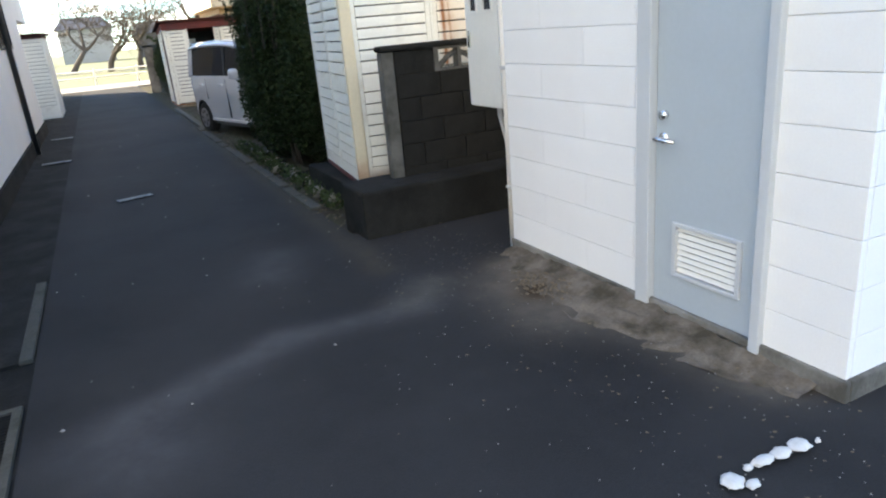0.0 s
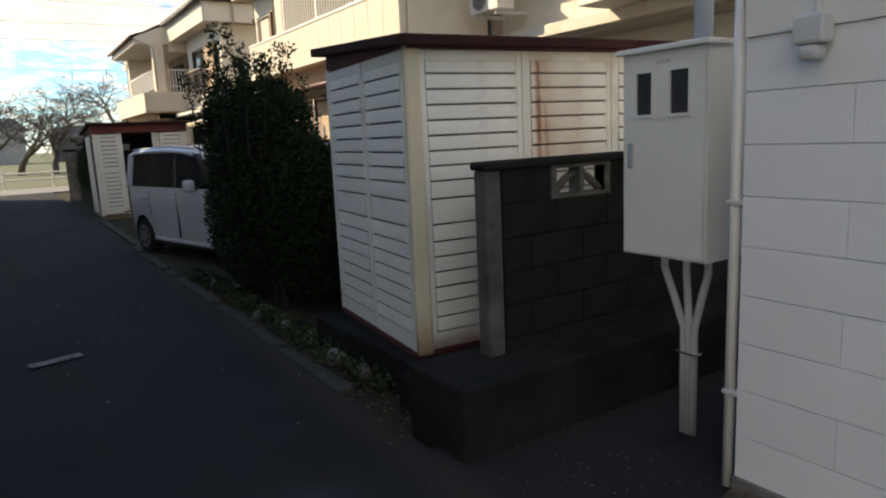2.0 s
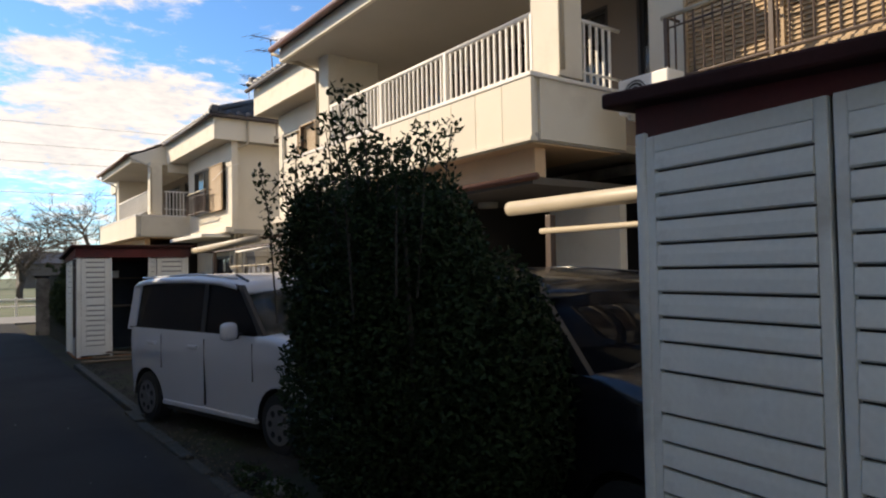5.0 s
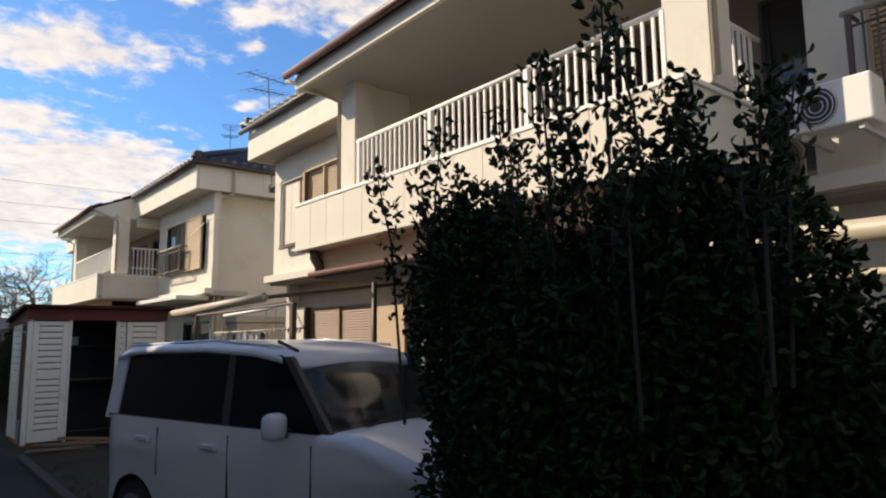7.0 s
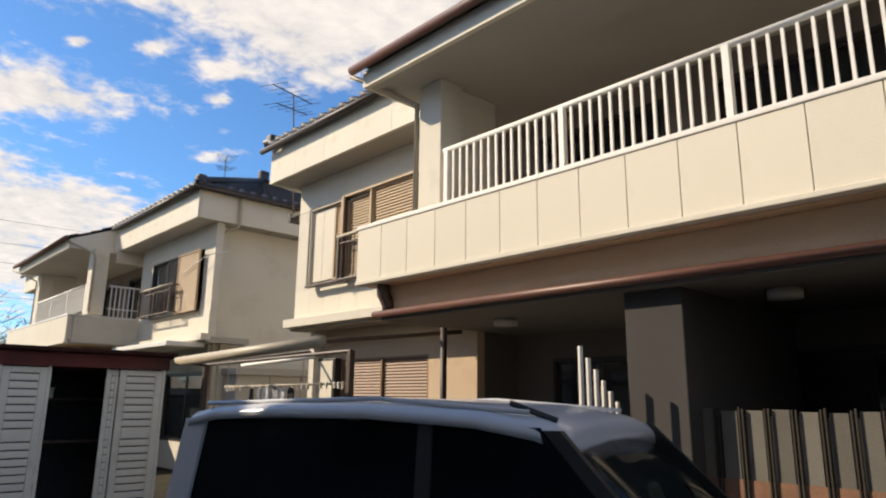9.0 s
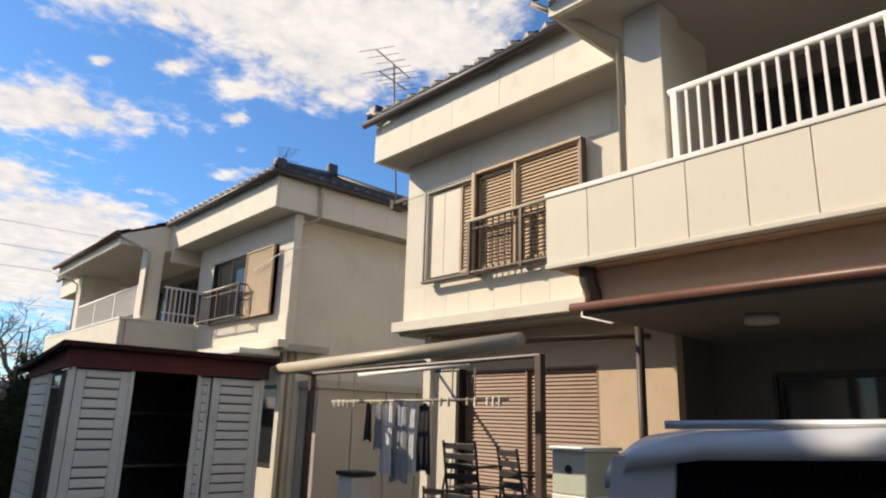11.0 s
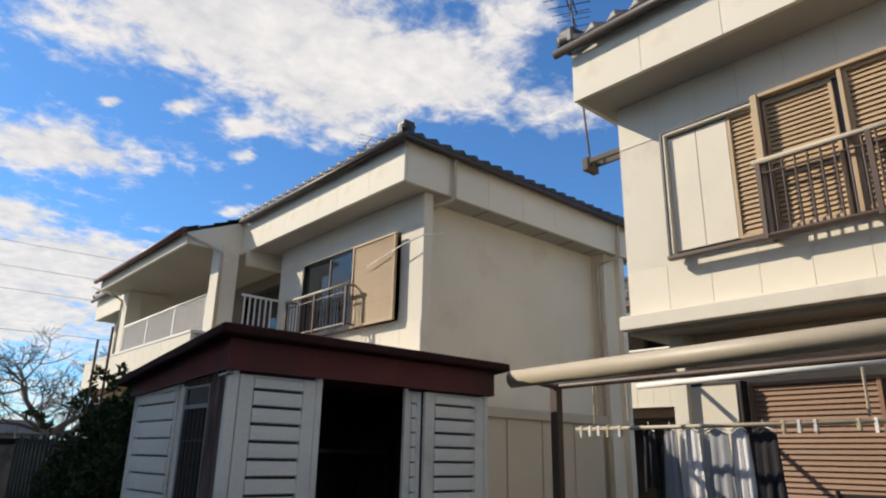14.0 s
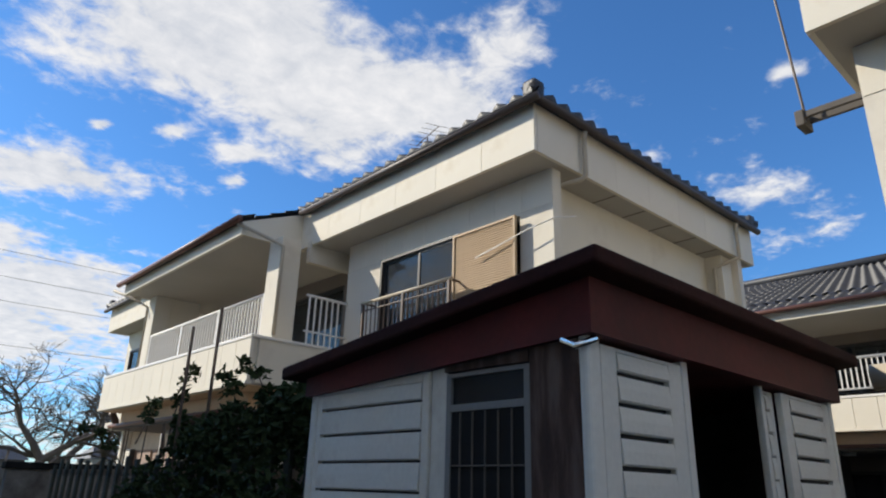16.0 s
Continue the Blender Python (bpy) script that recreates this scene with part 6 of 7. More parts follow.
def shrub():
    s = thing("shrub", "tall dense dark-green shrub with upright leafy shoots", "shrub")
    rnd = random.Random(11)
    ell = [((2.15, 9.2, 0.8), (0.50, 0.95, 0.85), 5), ((2.2, 9.85, 1.65), (0.40, 0.30, 0.62), 2.2), ((2.25, 8.85, 1.6), (0.45, 0.52, 0.58), 3), ((2.2, 9.25, 1.25), (0.5, 0.85, 0.70), 4), ((2.32, 8.25, 0.85), (0.42, 0.55, 0.85), 3)]
    ob = new("foliage", leaf_mesh(62000, ell, 3, 0.042, "leaf", "foliage"))
    ob.parent = s
    tagged(ob, kind="stuff")
    bm = bmesh.new()
    shoots = []
    for k in range(34):
        x, y = 2.2 + rnd.uniform(-0.4, 0.4), rnd.uniform(8.35, 10.05)
        if 9.45 < y < 9.7:
            y += 0.3
        z0, l = rnd.uniform(1.6, 2.0), rnd.uniform(0.2, 0.72)
        dx, dy = rnd.uniform(-0.15, 0.15), rnd.uniform(-0.15, 0.15)
        tube(bm, ((x, y, z0 - 0.5), (x + dx * 0.5, y + dy * 0.5, z0 + l / 2), (x + dx, y + dy, z0 + l)), 0.008, 5, 0.003)
        for j in range(5):
            f = j / 4
            shoots.append(((x + dx * f, y + dy * f, z0 + l * f), (0.07, 0.07, 0.09), 1))
    for k in range(7):
        x, y = 2.2 + rnd.uniform(-0.15, 0.15), 8.5 + 0.22 * k
        tube(bm, ((x, y, -0.05), (x + rnd.uniform(-0.1, 0.1), y, 0.8), (x + rnd.uniform(-0.3, 0.3), y + rnd.uniform(-0.2, 0.2), 2.0)), 0.03, 6, 0.01)
    tagged(part("stem", bm, "stem_dark", s), kind="stuff")
    ob = new("shoot_leafage", leaf_mesh(5200, shoots, 4, 0.04, "leaf", "shoot_leafage", 0.9))
    ob.parent = s
    tagged(ob, kind="stuff")


shrub()


def bare_tree(at, height, seed, label):
    t = thing("tree", label, "tree", "bare trees at the lane's end")
    rnd = random.Random(seed)
    trunk, limbs = bmesh.new(), bmesh.new()

    def grow(p, d, l, r, depth):
        pts = [p]
        for _ in range(3):
            d = (d + Vector((rnd.gauss(0, 0.16), rnd.gauss(0, 0.16), rnd.gauss(0.02, 0.10)))).normalized()
            pts.append(pts[-1] + d * l / 3)
        tube(trunk if depth == 0 else limbs, pts if depth < 4 else pts[::3], r, 7 if depth < 2 else 3, r * 0.62)
        if depth >= 7:
            return
        for _ in range(3 if depth < 6 else 2):
            q = pts[rnd.choice((2, 3, 3))]
            nd = (d + Vector((rnd.gauss(0, 0.8), rnd.gauss(0, 0.8), rnd.gauss(0.08, 0.42)))).normalized()
            grow(q, nd, l * rnd.uniform(0.62, 0.86), max(r * 0.58, 0.011), depth + 1)
    grow(Vector(at), Vector((rnd.gauss(0, 0.15), rnd.gauss(0, 0.15), 1)).normalized(), height * 0.25, height * 0.028, 0)
    part("trunk", trunk, "bark", t, smooth=True)
    tagged(part("crown", limbs, "bark", t), kind="stuff")


for k, (x, y, hgt) in enumerate(((1.25, 63, 9.5), (3.6, 62, 9.0), (-1.6, 66, 9.0), (6.4, 50, 9.5), (-5.5, 70, 9.0), (9.5, 52, 10.0), (17, 66, 9.5))):
    bare_tree((x, y, -0.1), hgt, 20 + k, "bare winter cherry tree with spreading grey branches")

fence = tagged(new("roadside_fence"), "low pale roadside guard fence across the lane's end", "fence")
for k in range(24):
    part("post", tubes((((-20 + 2 * k, 39.0, -0.1), (-20 + 2 * k, 39.0, 0.75)), 0.05), sides=8), "white_rail", fence)
for z in (0.35, 0.65):
    part("rail", tubes((((-21, 39.0, z), (27, 39.0, z)), 0.04), sides=8), "white_rail", fence)

# distance
rnd = random.Random(9)
for k in range(14):
    x = -70 + 11 * k + rnd.uniform(-2, 2)
    hz = rnd.uniform(3, 5.5)
    hb = thing("house", "distant low house with a tiled roof", "house", "distant houses")
    y = 125 + rnd.uniform(-6, 14)
    part("wall", boxes((x, x + 8, y, y + 7, -0.1, hz)), "grey_wall" if k % 3 == 0 else "entry_wall", hb)
    bm = bmesh.new()
    p = [bm.verts.new(q) for q in ((x - 0.5, y - 0.5, hz), (x + 8.5, y - 0.5, hz), (x + 8.5, y + 7.5, hz), (x - 0.5, y + 7.5, hz), (x + 1, y + 3.5, hz + 2), (x + 7, y + 3.5, hz + 2))]
    for f in ((0, 1, 5, 4), (2, 3, 4, 5), (1, 2, 5), (3, 0, 4), (3, 2, 1, 0)):
        bm.faces.new([p[j] for j in f])
    part("roof", bm, "tile", hb)


# ---- laundry terrace before the near house ----
def terrace():
    t = thing("terrace_frame", "brown metal terrace frame with a thick cream gutter beam", "canopy")
    part("gutter_beam", tubes((((4.03, 16.2, 2.15), (4.03, 19.95, 2.06)), 0.065), sides=14), "pipe_cream", t, "thick rounded cream gutter", True)
    part("post", boxes((4.40, 4.47, 19.82, 19.89, -0.02, 2.05), bevel=0.006), "brown_metal", t)
    part("post", boxes((4.60, 4.67, 16.47, 16.54, -0.02, 2.11), bevel=0.006), "brown_metal", t)
    part("rafter", tubes((((4.05, 19.85, 2.06), (4.40, 19.85, 2.03), (6.40, 19.80, 2.35)), 0.022)), "brown_metal", t)
    part("rafter", tubes((((4.05, 16.3, 2.15), (6.40, 16.5, 2.45)), 0.03)), "brown_metal", t)
    part("side_beam", tubes((((4.43, 19.85, 2.03), (4.63, 16.50, 2.10)), 0.022)), "brown_metal", t)


terrace()


def laundry():
    p = thing("laundry_pole", "pale laundry pole hung on short hooks", "pole")
    part("pole", tubes((((4.80, 19.95, 1.72), (5.33, 17.5, 1.76)), 0.016)), "pipe_cream", p, smooth=True)
    part("pole", tubes((((4.72, 19.3, 2.02), (4.85, 17.6, 2.08)), 0.022)), "white_rail", p, smooth=True)
    for y, x in ((19.7, 4.716), (19.4, 4.73), (17.8, 4.82), (17.5, 4.84)):
        part("hook", tubes((((x, y, 1.76), (x, y, 2.05)), 0.009), sides=6), "pipe_cream", p)
    rnd = random.Random(2)
    for k, (y, w, z0, m, lab) in enumerate(((19.36, 0.14, 1.28, "cloth_black", "black hanging shirt"), (19.2, 0.14, 1.2, "cloth_grey", "grey hanging shirt"), (19.06, 0.20, 0.92, "cloth_white", "white hanging shirt"), (18.88, 0.24, 0.86, "cloth_grey", "grey hanging trousers"), (18.72, 0.16, 0.95, "cloth_white", "white hanging towel"), (18.56, 0.22, 0.98, "cloth_black", "black hanging trousers"))):
        g = thing("garment", lab + " drying on the laundry pole", "clothing", "drying laundry")
        x = 4.80 + 0.216 * (19.95 - y)
        bm = bmesh.new()
        cols, rows = 10, 8
        front, backs = [], []
        for i in range(cols + 1):
            u = i / cols - 0.5
            line, lineb = [], []
            for j in range(rows + 1):
                f = j / rows
                wid = w * (0.75 + 0.35 * f)
                fold = 0.02 * math.sin(u * 17 + k) * (0.3 + f)
                zz = 1.70 - f * (1.70 - z0) + 0.02 * math.cos(u * 6)
                line.append(bm.verts.new((x + fold, y + u * wid, zz)))
                lineb.append(bm.verts.new((x + fold + 0.012, y + u * wid, zz)))
            front.append(line)
            backs.append(lineb)
        for i in range(cols):
            for j in range(rows):
                bm.faces.new((front[i][j], front[i + 1][j], front[i + 1][j + 1], front[i][j + 1]))
                bm.faces.new((backs[i][j], backs[i][j + 1], backs[i + 1][j + 1], backs[i + 1][j]))
        part("cloth", bm, m, g, smooth=True)
        part("hanger", tubes((((x, y - w * 0.35, 1.70), (x, y, 1.735), (x, y + w * 0.35, 1.70)), 0.006), (((x, y, 1.735), (x, y, 1.775)), 0.004), sides=5), "white_rail", g)


laundry()
rnd = random.Random(44)
for f in (0.02, 0.05, 0.08, 0.11, 0.15, 0.62, 0.66, 0.70, 0.80, 0.84, 0.90, 0.93, 0.96):
    peg = thing("clothes_peg", "small pale clothes peg clipped on the laundry pole", "peg", "clothes pegs")
    p = Vector((4.80, 19.95, 1.72)).lerp(Vector((5.33, 17.5, 1.76)), f)
    for s in (-1, 1):
        part("jaw", boxes((p.x + s * 0.009 - 0.007, p.x + s * 0.009 + 0.007, p.y - 0.012, p.y + 0.012, p.z - 0.055 - rnd.uniform(0, 0.02), p.z + 0.025), bevel=0.003), rnd.choice(("white_rail", "pipe_cream", "pipe_grey")), peg)


# ---- terrace of the near bay ----
def near_terrace():
    t = thing("terrace_frame", "brown metal terrace frame behind the shed with a cream gutter", "canopy")
    part("gutter_beam", tubes((((4.03, 6.95, 2.08), (4.03, 9.92, 2.10)), 0.065), sides=14), "pipe_cream", t, "thick rounded cream gutter", True)
    part("crossbar", tubes((((4.10, 6.95, 1.86), (4.10, 9.6, 1.88)), 0.025)), "pipe_cream", t, smooth=True)
    part("post", boxes((4.40, 4.47, 9.78, 9.85, -0.06, 2.05), bevel=0.006), "brown_metal", t)
    part("rafter", tubes((((4.05, 9.82, 2.08), (6.40, 9.82, 2.40)), 0.022)), "brown_metal", t)


near_terrace()


# ---- porch things of the near house ----
def picket_gate():
    g = thing("picket_screen", "row of white upright bars beside the porch pier", "fence")
    part("rail", tubes((((4.45, 13.24, 0.5), (5.2, 13.38, 0.5)), 0.02), (((4.45, 13.24, 1.2), (5.2, 13.38, 1.2)), 0.02)), "white_rail", g)
    for k in range(6):
        f = k / 5
        top = 1.98 - 0.42 * f
        x, y = 4.48 + 0.70 * f, 13.25 + 0.13 * f
        part("bar", boxes((x - 0.02, x + 0.02, y - 0.012, y + 0.012, -0.05, top), bevel=0.004), "white_rail", g)


picket_gate()


def board_fence():
    f = thing("board_fence", "weathered grey boards and thin dark sticks with a brown rail", "fence")
    rnd = random.Random(8)
    for k in range(9):
        y = 12.64 - 0.182 * k
        x = 5.10 + rnd.uniform(0, 0.012)
        part("board", boxes((x, x + 0.022, y - 0.118, y, -0.04, 1.51 + rnd.uniform(-0.012, 0.012)), bevel=0.003), "board_grey", f)
        for d in (0.134, 0.160):
            part("stick", boxes((5.075, 5.095, y - d - 0.014, y - d, -0.04, 1.525 + rnd.uniform(-0.01, 0.01)), bevel=0.003), "stem_dark", f, "thin dark upright stick")
    part("middle_rail", boxes((5.096, 5.099, 11.04, 12.66, 0.90, 1.03)), "rust_light", f, "reddish brown middle rail")
    # added sheet, black in place of the porch's shade behind the boards
    part("backing", boxes((5.14, 5.155, 11.0, 12.66, -0.04, 1.47)), "screen", f, "black sheet added so the gaps between the boards stay dark")


board_fence()


# ---- clutter on the terrace ----
def stack_chair(at, turn, material):
    c = tagged(new("chair"), "dark slatted garden chair stacked on the terrace", "chair", "garden chairs")
    c.matrix_basis = pose(*at, 0, 0, turn)
    for sx in (-1, 1):
        part("back_leg", tubes((((sx * 0.2, 0.2, 0), (sx * 0.2, 0.2, 0.42), (sx * 0.2, 0.28, 0.88)), 0.014), sides=8), material, c)
        part("front_leg", tubes((((sx * 0.2, -0.2, 0), (sx * 0.2, -0.2, 0.62)), 0.014), sides=8), material, c)
        part("armrest", boxes((sx * 0.2 - 0.025, sx * 0.2 + 0.025, -0.24, 0.22, 0.62, 0.645), bevel=0.008), material, c)
    for k in range(5):
        part("seat_slat", boxes((-0.2, 0.2, -0.2 + 0.085 * k, -0.135 + 0.085 * k, 0.41, 0.43), bevel=0.004), material, c)
    for k in range(4):
        part("back_slat", boxes((-0.2, 0.2, 0.22 + 0.012 * k, 0.24 + 0.012 * k, 0.50 + 0.1 * k, 0.56 + 0.1 * k), bevel=0.004), material, c)
    return c


for k, (x, y, z, r) in enumerate(((5.3, 17.95, 0.5, 100), (5.35, 18.0, 0.0, 95), (5.4, 17.25, 0.46, 70), (5.45, 17.3, 0.0, 75), (5.5, 18.55, 0.0, 120))):
    stack_chair((x, y, z - 0.05), r, "black_metal" if k < 4 else "wood")


def storage_box():
    b = thing("storage_box", "cream storage cabinet with a dark lower part, beside the downpipe", "cabinet")
    part("body", boxes((4.9, 5.4, 16.24, 16.60, 0.95, 1.31), bevel=0.015), "shed_cream_green", b)
    part("lid", boxes((4.88, 5.42, 16.22, 16.62, 1.31, 1.345), bevel=0.01), "box_cream", b)
    part("lower_body", boxes((4.91, 5.4, 16.25, 16.59, -0.04, 0.87), bevel=0.01), "black_plastic", b)
    part("band", boxes((4.895, 5.4, 16.24, 16.60, 0.88, 0.95), bevel=0.006), "box_cream", b)
    part("emblem", tubes((((4.89, 16.42, 1.16), (4.902, 16.42, 1.16)), 0.035), sides=14), "black_plastic", b)


storage_box()
bin_ = thing("bucket", "white plastic container standing on the terrace", "container")
part("body", boxes((4.75, 5.05, 19.35, 19.65, -0.05, 0.88), bevel=0.02), "box_cream", bin_)
part("lid", boxes((4.73, 5.07, 19.33, 19.67, 0.88, 0.93), bevel=0.01), "black_plastic", bin_)
for k, (a, b) in enumerate((((5.6, 18.75, -0.05), (5.95, 18.95, 1.25)), ((5.3, 18.6, -0.05), (5.2, 18.25, 1.15)))):
    pole = thing("garden_cane", "pale cane leaning on the terrace", "cane")
    part("shaft", tubes(((a, b), 0.013), sides=7), "pipe_cream", pole)


# ---- wires, aerials ----
def aerial(base, top, turn, label, n=6):
    a = thing("tv_aerial", label, "aerial")
    part("mast", tubes(((base, top), 0.013), sides=8), "brown_metal", a)
    c, s = math.cos(turn), math.sin(turn)
    x, y, z = top
    for lvl, ln in ((0.0, 0.7), (-0.3, 0.55)):
        boom = part("boom", tubes((((x - c * ln, y - s * ln, z + lvl - 0.12), (x + c * ln, y + s * ln, z + lvl + 0.12)), 0.010), sides=6), "brown_metal", a)
        for k in range(n):
            f = -1 + 2 * k / (n - 1)
            w = 0.30 - 0.02 * k
            p = Vector((x + c * ln * f, y + s * ln * f, z + lvl + 0.12 * f))
            part("element", tubes(((p + Vector((-s, c, 0)) * w, p - Vector((-s, c, 0)) * w), 0.005), sides=5), "brown_metal", boom)
    return a


aerial((6.2, 20.66, 4.75), (6.12, 20.80, 7.25), 0.5, "wall-mounted television aerial on a tall thin mast")
aerial((8.4, 28.6, 7.2), (8.4, 28.6, 8.6), 1.2, "television aerial on the roof ridge")
aerial((8.4, 13.0, 7.2), (8.4, 13.0, 8.7), 0.3, "television aerial on the roof ridge")
br = thing("mast_bracket", "metal bracket holding the aerial mast off the wall", "bracket")
part("arm", boxes((6.16, 6.20, 20.12, 20.72, 4.78, 4.84), bevel=0.004), "entry_wall", br)
part("arm", boxes((6.30, 6.34, 20.12, 20.72, 4.78, 4.84), bevel=0.004), "entry_wall", br)
part("foot", boxes((6.14, 6.36, 20.66, 20.74, 4.70, 4.86), bevel=0.01), "entry_wall", br)

lines = thing("power_line", "overhead wires strung between two concrete poles", "power line")
for x in (-40.0, 40.0):
    part("pole", tubes((((x, 53, -0.1), (x, 53, 13.5)), 0.16), sides=10), "concrete", lines)
    for z in (7.4, 9.25, 10.3, 12.0):
        part("crossarm", boxes((x - 0.05, x + 0.05, 51.8, 54.2, z, z + 0.1)), "black_metal", lines)
for k, (z0, z1, y) in enumerate(((9.3, 9.3, 52), (10.35, 10.35, 52), (12.05, 12.05, 54), (7.45, 7.45, 52))):
    w = lines
    pts = [(-40 + 5 * i, y, z0 + (z1 - z0) * i / 16 - 0.8 * math.sin(math.pi * i / 16)) for i in range(17)]
    part("cable", tubes((pts, 0.010), sides=5), "black_plastic", w)
c = thing("wall_cable", "slack white cable hanging below the bay", "cable")
part("cable", tubes((((6.03, 17.1, 3.32), (6.02, 17.05, 2.95), (5.80, 16.9, 2.62), (5.80, 16.55, 2.52), (5.86, 16.32, 2.62)), 0.011), sides=7), "white_rail", c, smooth=True)
c = thing("wall_cable", "thin white cable strung across the bay's corner", "cable")
part("cable", tubes((((5.86, 24.6, 4.25), (5.88, 23.75, 4.42), (5.92, 23.36, 4.48), (6.3, 23.34, 4.6)), 0.009), sides=6), "white_rail", c, smooth=True)


# ---- fence with climbing plants beyond the open shed ----
def vine_fence():
    f = thing("vine_fence", "dark slatted garden fence overgrown with a climbing plant", "fence")
    for k in range(24):
        y = 21.95 + 0.2 * k
        part("slat", boxes((2.02, 2.045, y, y + 0.055, -0.05, 1.62 + 0.03 * math.sin(k * 2.1)), bevel=0.003), "fence_green", f)
    for z in (0.35, 1.0, 1.5):
        part("rail", boxes((2.045, 2.085, 21.9, 26.8, z, z + 0.05)), "wood", f)
    v = thing("climbing_plant", "dark-leaved climbing plant with loose sprays", "plant")
    rnd = random.Random(31)
    ell = [((2.08, 22.6, 1.15), (0.30, 0.8, 0.75), 4), ((2.05, 23.8, 1.0), (0.3, 0.9, 0.65), 3.5), ((2.3, 25.2, 0.7), (0.3, 1.0, 0.5), 1.5), ((2.2, 22.3, 1.8), (0.25, 0.45, 0.25), 1.5), ((2.15, 23.2, 1.7), (0.25, 0.5, 0.22), 1.2), ((2.05, 22.5, 0.7), (0.12, 0.7, 0.7), 2)]
    bm = bmesh.new()
    # loose sprays on arching stems
    for k in range(11):
        y, z = rnd.uniform(21.9, 24.8), rnd.uniform(1.45, 1.75)
        dx, dy, l = rnd.uniform(-0.25, 0.2), rnd.uniform(-0.35, 0.45), rnd.uniform(0.35, 0.85)
        p = [Vector((2.1 + dx * f, y + dy * f * f, z + l * (f - 0.28 * f ** 3))) for f in (0, 0.25, 0.5, 0.75, 1.0)]
        tube(bm, [tuple(q) for q in p], 0.007, 5, 0.003)
        for q in p[2:]:
            ell.append((tuple(q), (0.05, 0.07, 0.05), 0.035))
    tagged(part("spray_stem", bm, "bark", v), kind="stuff")
    ob = new("foliage", leaf_mesh(17000, ell, 12, 0.055, "vine", "foliage", 0.1))
    ob.parent = v
    tagged(ob, kind="stuff")
    bm = bmesh.new()
    for k in range(12):
        y = 22.0 + 0.35 * k
        tube(bm, ((2.2, y, -0.05), (2.22, y + rnd.uniform(-0.2, 0.2), 0.9), (2.2, y + rnd.uniform(-0.3, 0.3), 1.9)), 0.012, 5, 0.005)
    tagged(part("stem", bm, "bark", v), kind="stuff")


vine_fence()
for y, z in ((23.75, 2.55), (23.3, 2.62)):
    s = thing("plant_stake", "thin upright garden stake among the climbing plants", "stake")
    part("rod", tubes((((2.05, y, -0.05), (2.05, y, z)), 0.012), sides=6), "brown_metal", s)
gw = thing("boundary_wall", "low grey concrete wall with a coping at the garden's end", "wall", kind="structure")
part("wall", boxes((1.75, 6.5, 27.2, 27.32, -0.05, 1.55)), "concrete", gw)
part("coping", boxes((1.72, 6.5, 27.16, 27.36, 1.55, 1.62), bevel=0.01), "dark_concrete", gw)


# ---- lane details ----
def drain_cover():
    d = thing("drain_grate", "steel bar drain grate in a concrete surround", "drain")
    part("frame", boxes((-1.15, -1.11, 2.2, 3.4, -0.02, 0.012), (-0.68, -0.64, 2.2, 3.4, -0.02, 0.012), (-1.11, -0.68, 2.2, 2.24, -0.02, 0.012), (-1.11, -0.68, 3.36, 3.4, -0.02, 0.012), bevel=0.003), "kerb", d)
    for k in range(40):
        part("bar", boxes((-1.11, -0.68, 2.25 + 0.0278 * k, 2.258 + 0.0278 * k, -0.02, 0.008)), "dark_concrete", d)
    part("pit", boxes((-1.12, -0.67, 2.22, 3.38, -0.03, -0.006)), "recess", d)
    p = thing("drain_cover", "dark steel drain cover plate beside the lane", "drain")
    part("plate", boxes((-1.3, -0.70, 3.95, 5.38, -0.02, 0.004), bevel=0.002), "dark_concrete", p)
    part("edge", boxes((-0.70, -0.635, 3.95, 5.38, -0.02, 0.014), bevel=0.003), "kerb", p)


drain_cover()
for x, y, w, l, r in ((0.10, 7.9, 0.36, 0.10, 12), (-0.80, 11.66, 0.40, 0.12, 4), (-0.83, 15.0, 0.38, 0.14, 3)):
    m = tagged(part("road_marking", boxes((-w / 2, w / 2, -l / 2, l / 2, 0.008, 0.017), bevel=0.002), "paint_white"), "short worn white paint dash on the asphalt", "road marking", "worn paint dashes")
    m.matrix_basis = pose(x, y, 0.002, 0, 0, r)


def lump(name, at, size, seed, material, label, category, group=""):
    bm = bmesh.new()
    bmesh.ops.create_icosphere(bm, subdivisions=3, radius=1)
    for v in bm.verts:
        n = noise.noise(v.co * 1.6 + Vector((seed, 0, 0))) * 0.35 + noise.noise(v.co * 4.5 + Vector((0, seed, 0))) * 0.12
        v.co = Vector((v.co.x * size[0], v.co.y * size[1], max(v.co.z, -0.3) * size[2])) * (1 + n)
    ob = tagged(part(name, bm, material, smooth=True), label, category, group)
    ob.location = at
    return ob


for k, (x, y, sx, sy) in enumerate(((1.95, 1.29, 0.062, 0.05), (1.86, 1.295, 0.05, 0.045), (1.77, 1.30, 0.06, 0.035), (1.70, 1.30, 0.025, 0.02), (1.60, 1.28, 0.055, 0.06), (1.645, 1.235, 0.035, 0.03), (2.02, 1.27, 0.016, 0.014))):
    lump("stone", (x, y, 0.014), (sx * 0.75, sy * 0.65, 0.011), k * 3.7, "stone", "pale broken lump of plaster lying on the asphalt", "stone", "pale lumps")

# swept-up earth along the outbuilding
bm = bmesh.new()
nx, ny = 26, 60
grid = []
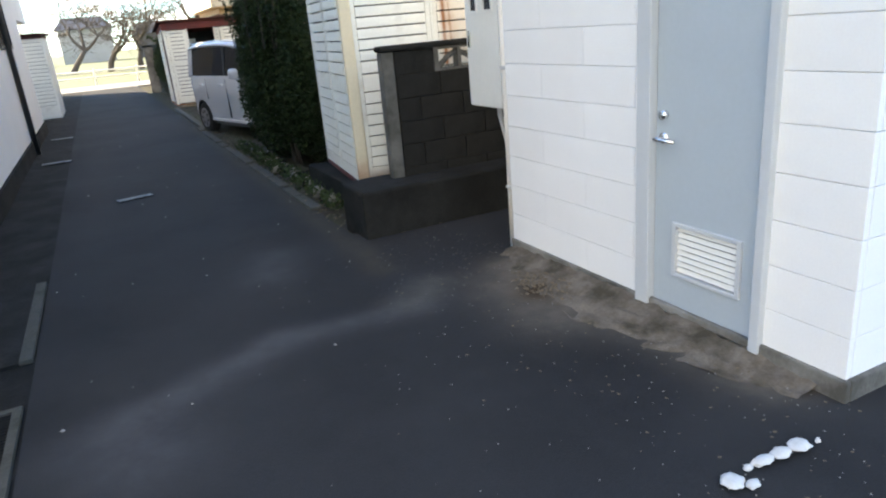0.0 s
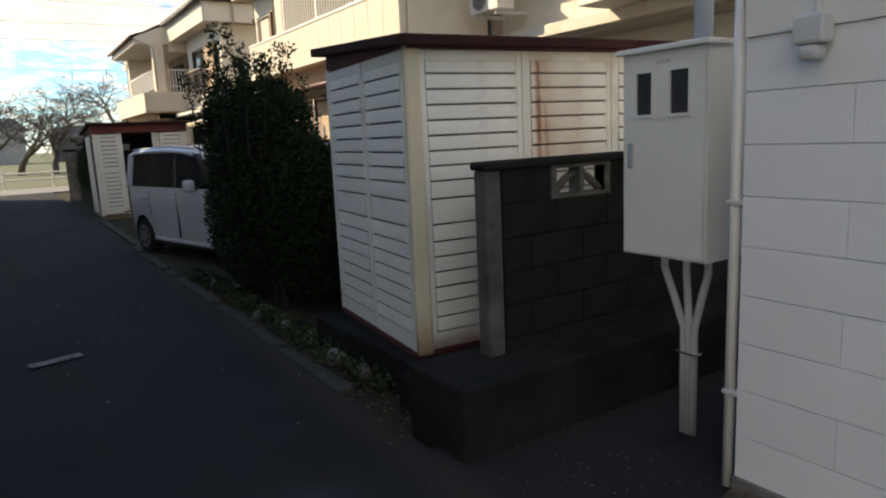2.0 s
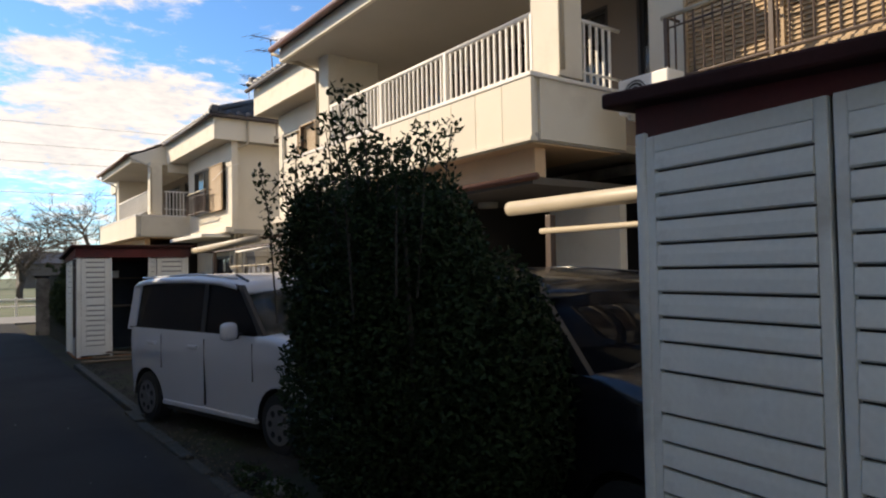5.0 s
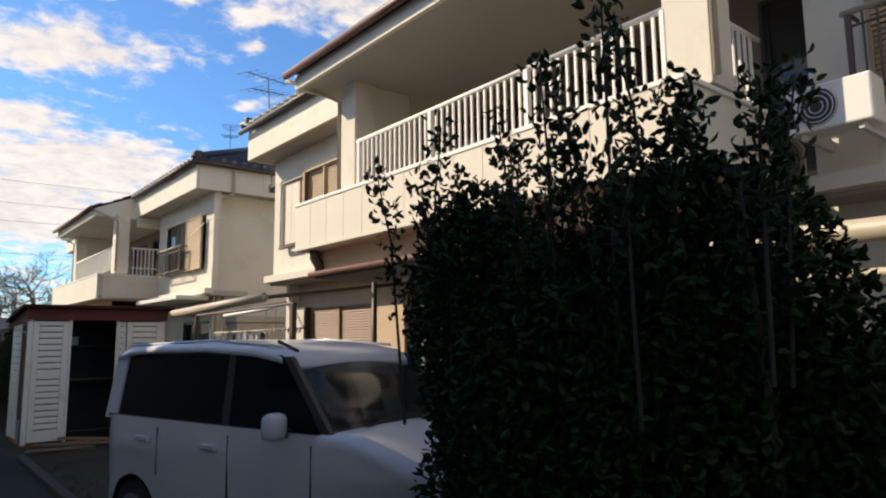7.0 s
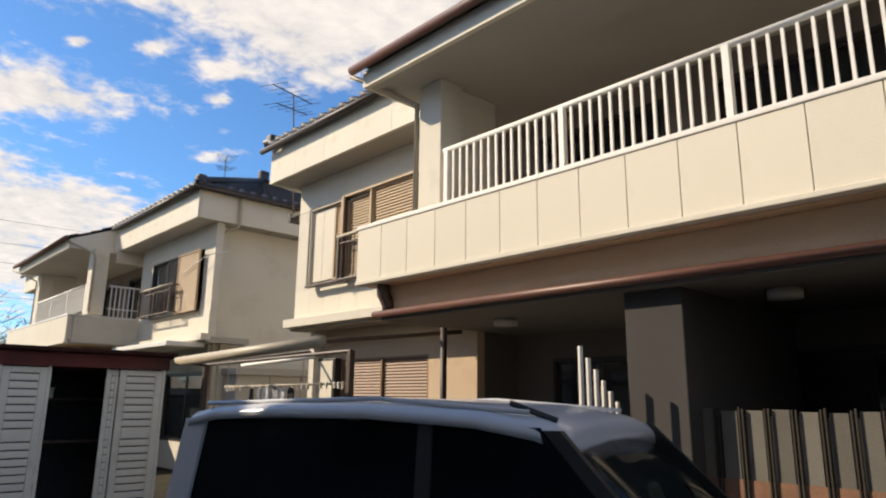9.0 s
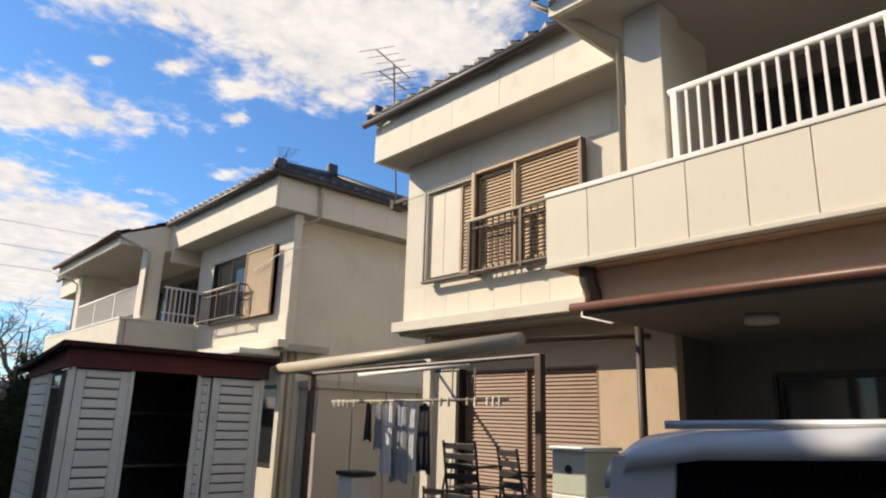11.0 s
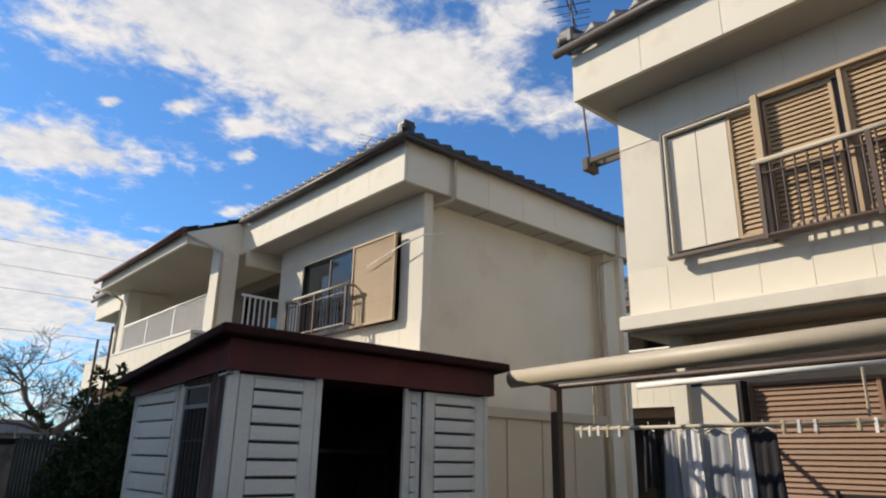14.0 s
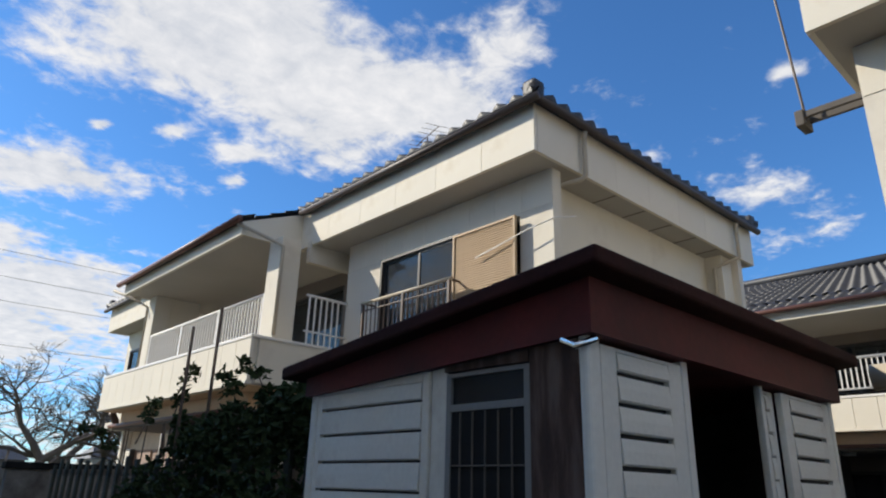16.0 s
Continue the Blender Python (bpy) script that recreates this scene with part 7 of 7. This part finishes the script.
for i in range(nx + 1):
    row = []
    for j in range(ny + 1):
        u, v = i / nx, j / ny
        y = 1.5 + 2.3 * v
        reach = 0.12 + 0.22 * math.sin(math.pi * v) ** 0.8 + 0.08 * noise.noise(Vector((v * 7, 0, 2)))
        x = 2.345 - reach * u
        z = 0.05 * (1 - u) ** 1.5 * (0.4 + 0.6 * math.sin(math.pi * v)) + 0.022 * noise.noise(Vector((x * 14, y * 14, 0))) + 0.016 * (1 - u) - 0.012
        row.append(bm.verts.new((x, y, z + 0.004)))
    grid.append(row)
for i in range(nx):
    for j in range(ny):
        bm.faces.new((grid[i][j], grid[i + 1][j], grid[i + 1][j + 1], grid[i][j + 1]))
tagged(part("soil_heap", bm, "dry_dirt", smooth=True), "dry pale earth gathered along the foot of the wall", "soil", kind="stuff")

def scatter(name, label, n, seed, place, size, material, flat=0.5):
    rnd = random.Random(seed)
    verts, faces = [], []
    for _ in range(n):
        x, y, z = place(rnd)
        s = size * rnd.uniform(0.5, 1.6)
        a = rnd.uniform(0, 6.28)
        k = len(verts)
        pts = [(math.cos(a + q * 1.5708) * s * rnd.uniform(0.5, 1), math.sin(a + q * 1.5708) * s * rnd.uniform(0.5, 1), 0) for q in range(4)]
        verts += [(x + p[0], y + p[1], z) for p in pts] + [(x, y, z + s * flat)]
        faces += [(k, k + 1, k + 4), (k + 1, k + 2, k + 4), (k + 2, k + 3, k + 4), (k + 3, k, k + 4)]
    me = bpy.data.meshes.new(name)
    me.from_pydata(verts, [], faces)
    me.materials.append(M[material])
    return tagged(new(name, me), label, name, kind="stuff")


def on_apron(r):
    return 2.3 - abs(r.gauss(0, 0.75)), 0.9 + r.random() * 3.6, 0.008


scatter("grit", "pale grit strewn over the asphalt", 360, 1, on_apron, 0.0042, "pebble", 0.7)
scatter("grit", "pale grit along the lane", 45, 2, lambda r: (r.uniform(-0.6, 1.5), r.uniform(2, 14), 0.008), 0.010, "pebble", 0.7)
scatter("leaf_litter", "dead leaf litter on the ground", 240, 3, lambda r: (2.4 - abs(r.gauss(0, 0.55)), r.uniform(1.0, 4.7), 0.010), 0.008, "litter", 0.25)
scatter("leaf_litter", "brown tuft of dead moss and leaves on the earth", 160, 6, lambda r: (2.08 + r.gauss(0, 0.07), 3.08 + r.gauss(0, 0.12), 0.02 + 0.01 * r.random()), 0.011, "litter", 0.6)
scatter("leaf_litter", "dead leaf litter beside the kerb", 900, 4, lambda r: (1.5 + abs(r.gauss(0, 0.22)), r.uniform(5.1, 12.5), -0.02 + 0.05 * r.random()), 0.013, "litter", 0.4)
scatter("gravel", "loose gravel along the yard's edge", 900, 5, lambda r: (1.62 + abs(r.gauss(0, 0.3)), r.uniform(5.6, 19), -0.035 + 0.03 * r.random()), 0.020, "kerb", 0.8)

# edging stones before the shed, each its own
rnd = random.Random(17)
for k in range(26):
    y = 5.75 + 0.19 * k + rnd.uniform(-0.05, 0.05)
    lump("edging_stone", (1.82 + rnd.uniform(-0.06, 0.10), y, -0.02), (rnd.uniform(0.05, 0.10), rnd.uniform(0.06, 0.11), rnd.uniform(0.05, 0.09)), 40 + k, "concrete" if k % 3 else "dark_concrete", "rough weathered edging stone beside the kerb", "stone", "edging stones")
low = thing("ground_cover", "low straggling green ground-cover plants by the kerb", "plant")
ob = new("foliage", leaf_mesh(1600, [((1.78, 6.0 + 0.55 * k, 0.02), (0.14, 0.3, 0.08), 1) for k in range(9)], 15, 0.045, "vine", "foliage", 0.6))
ob.parent = low
tagged(ob, kind="stuff")
for k in range(3):
    board = thing("plank", "weathered plank lying on the ground by the shed", "plank", "loose planks")
    p = part("board", boxes((-0.5, 0.5, -0.07, 0.07, 0, 0.03), bevel=0.004), "wood", board)
    board.matrix_basis = pose(2.3 + 0.25 * k, 19.4 + 0.2 * k, -0.04 + 0.03 * k, 0, 3, 20 - 25 * k)


# ---- low lean-to store against the far house's end wall ----
def lean_to():
    s = thing("lean_to", "low grey panelled lean-to store against the end wall", "store")
    part("top_band", boxes((6.45, 9.6, 22.95, 23.62, 2.02, 2.16), bevel=0.01), "grey_wall", s, "darker grey roof edge")
    x = 6.5
    for k in range(4):
        part("panel", boxes((x, x + 0.73, 23.0, 23.04, 0.0, 2.02), bevel=0.006), "soffit", s)
        x += 0.75
    part("side_panel", boxes((6.5, 6.54, 23.04, 23.62, -0.02, 2.02)), "soffit", s)
    part("sill", boxes((6.45, 9.6, 22.98, 23.62, -0.05, 0.0)), "concrete", s)


lean_to()
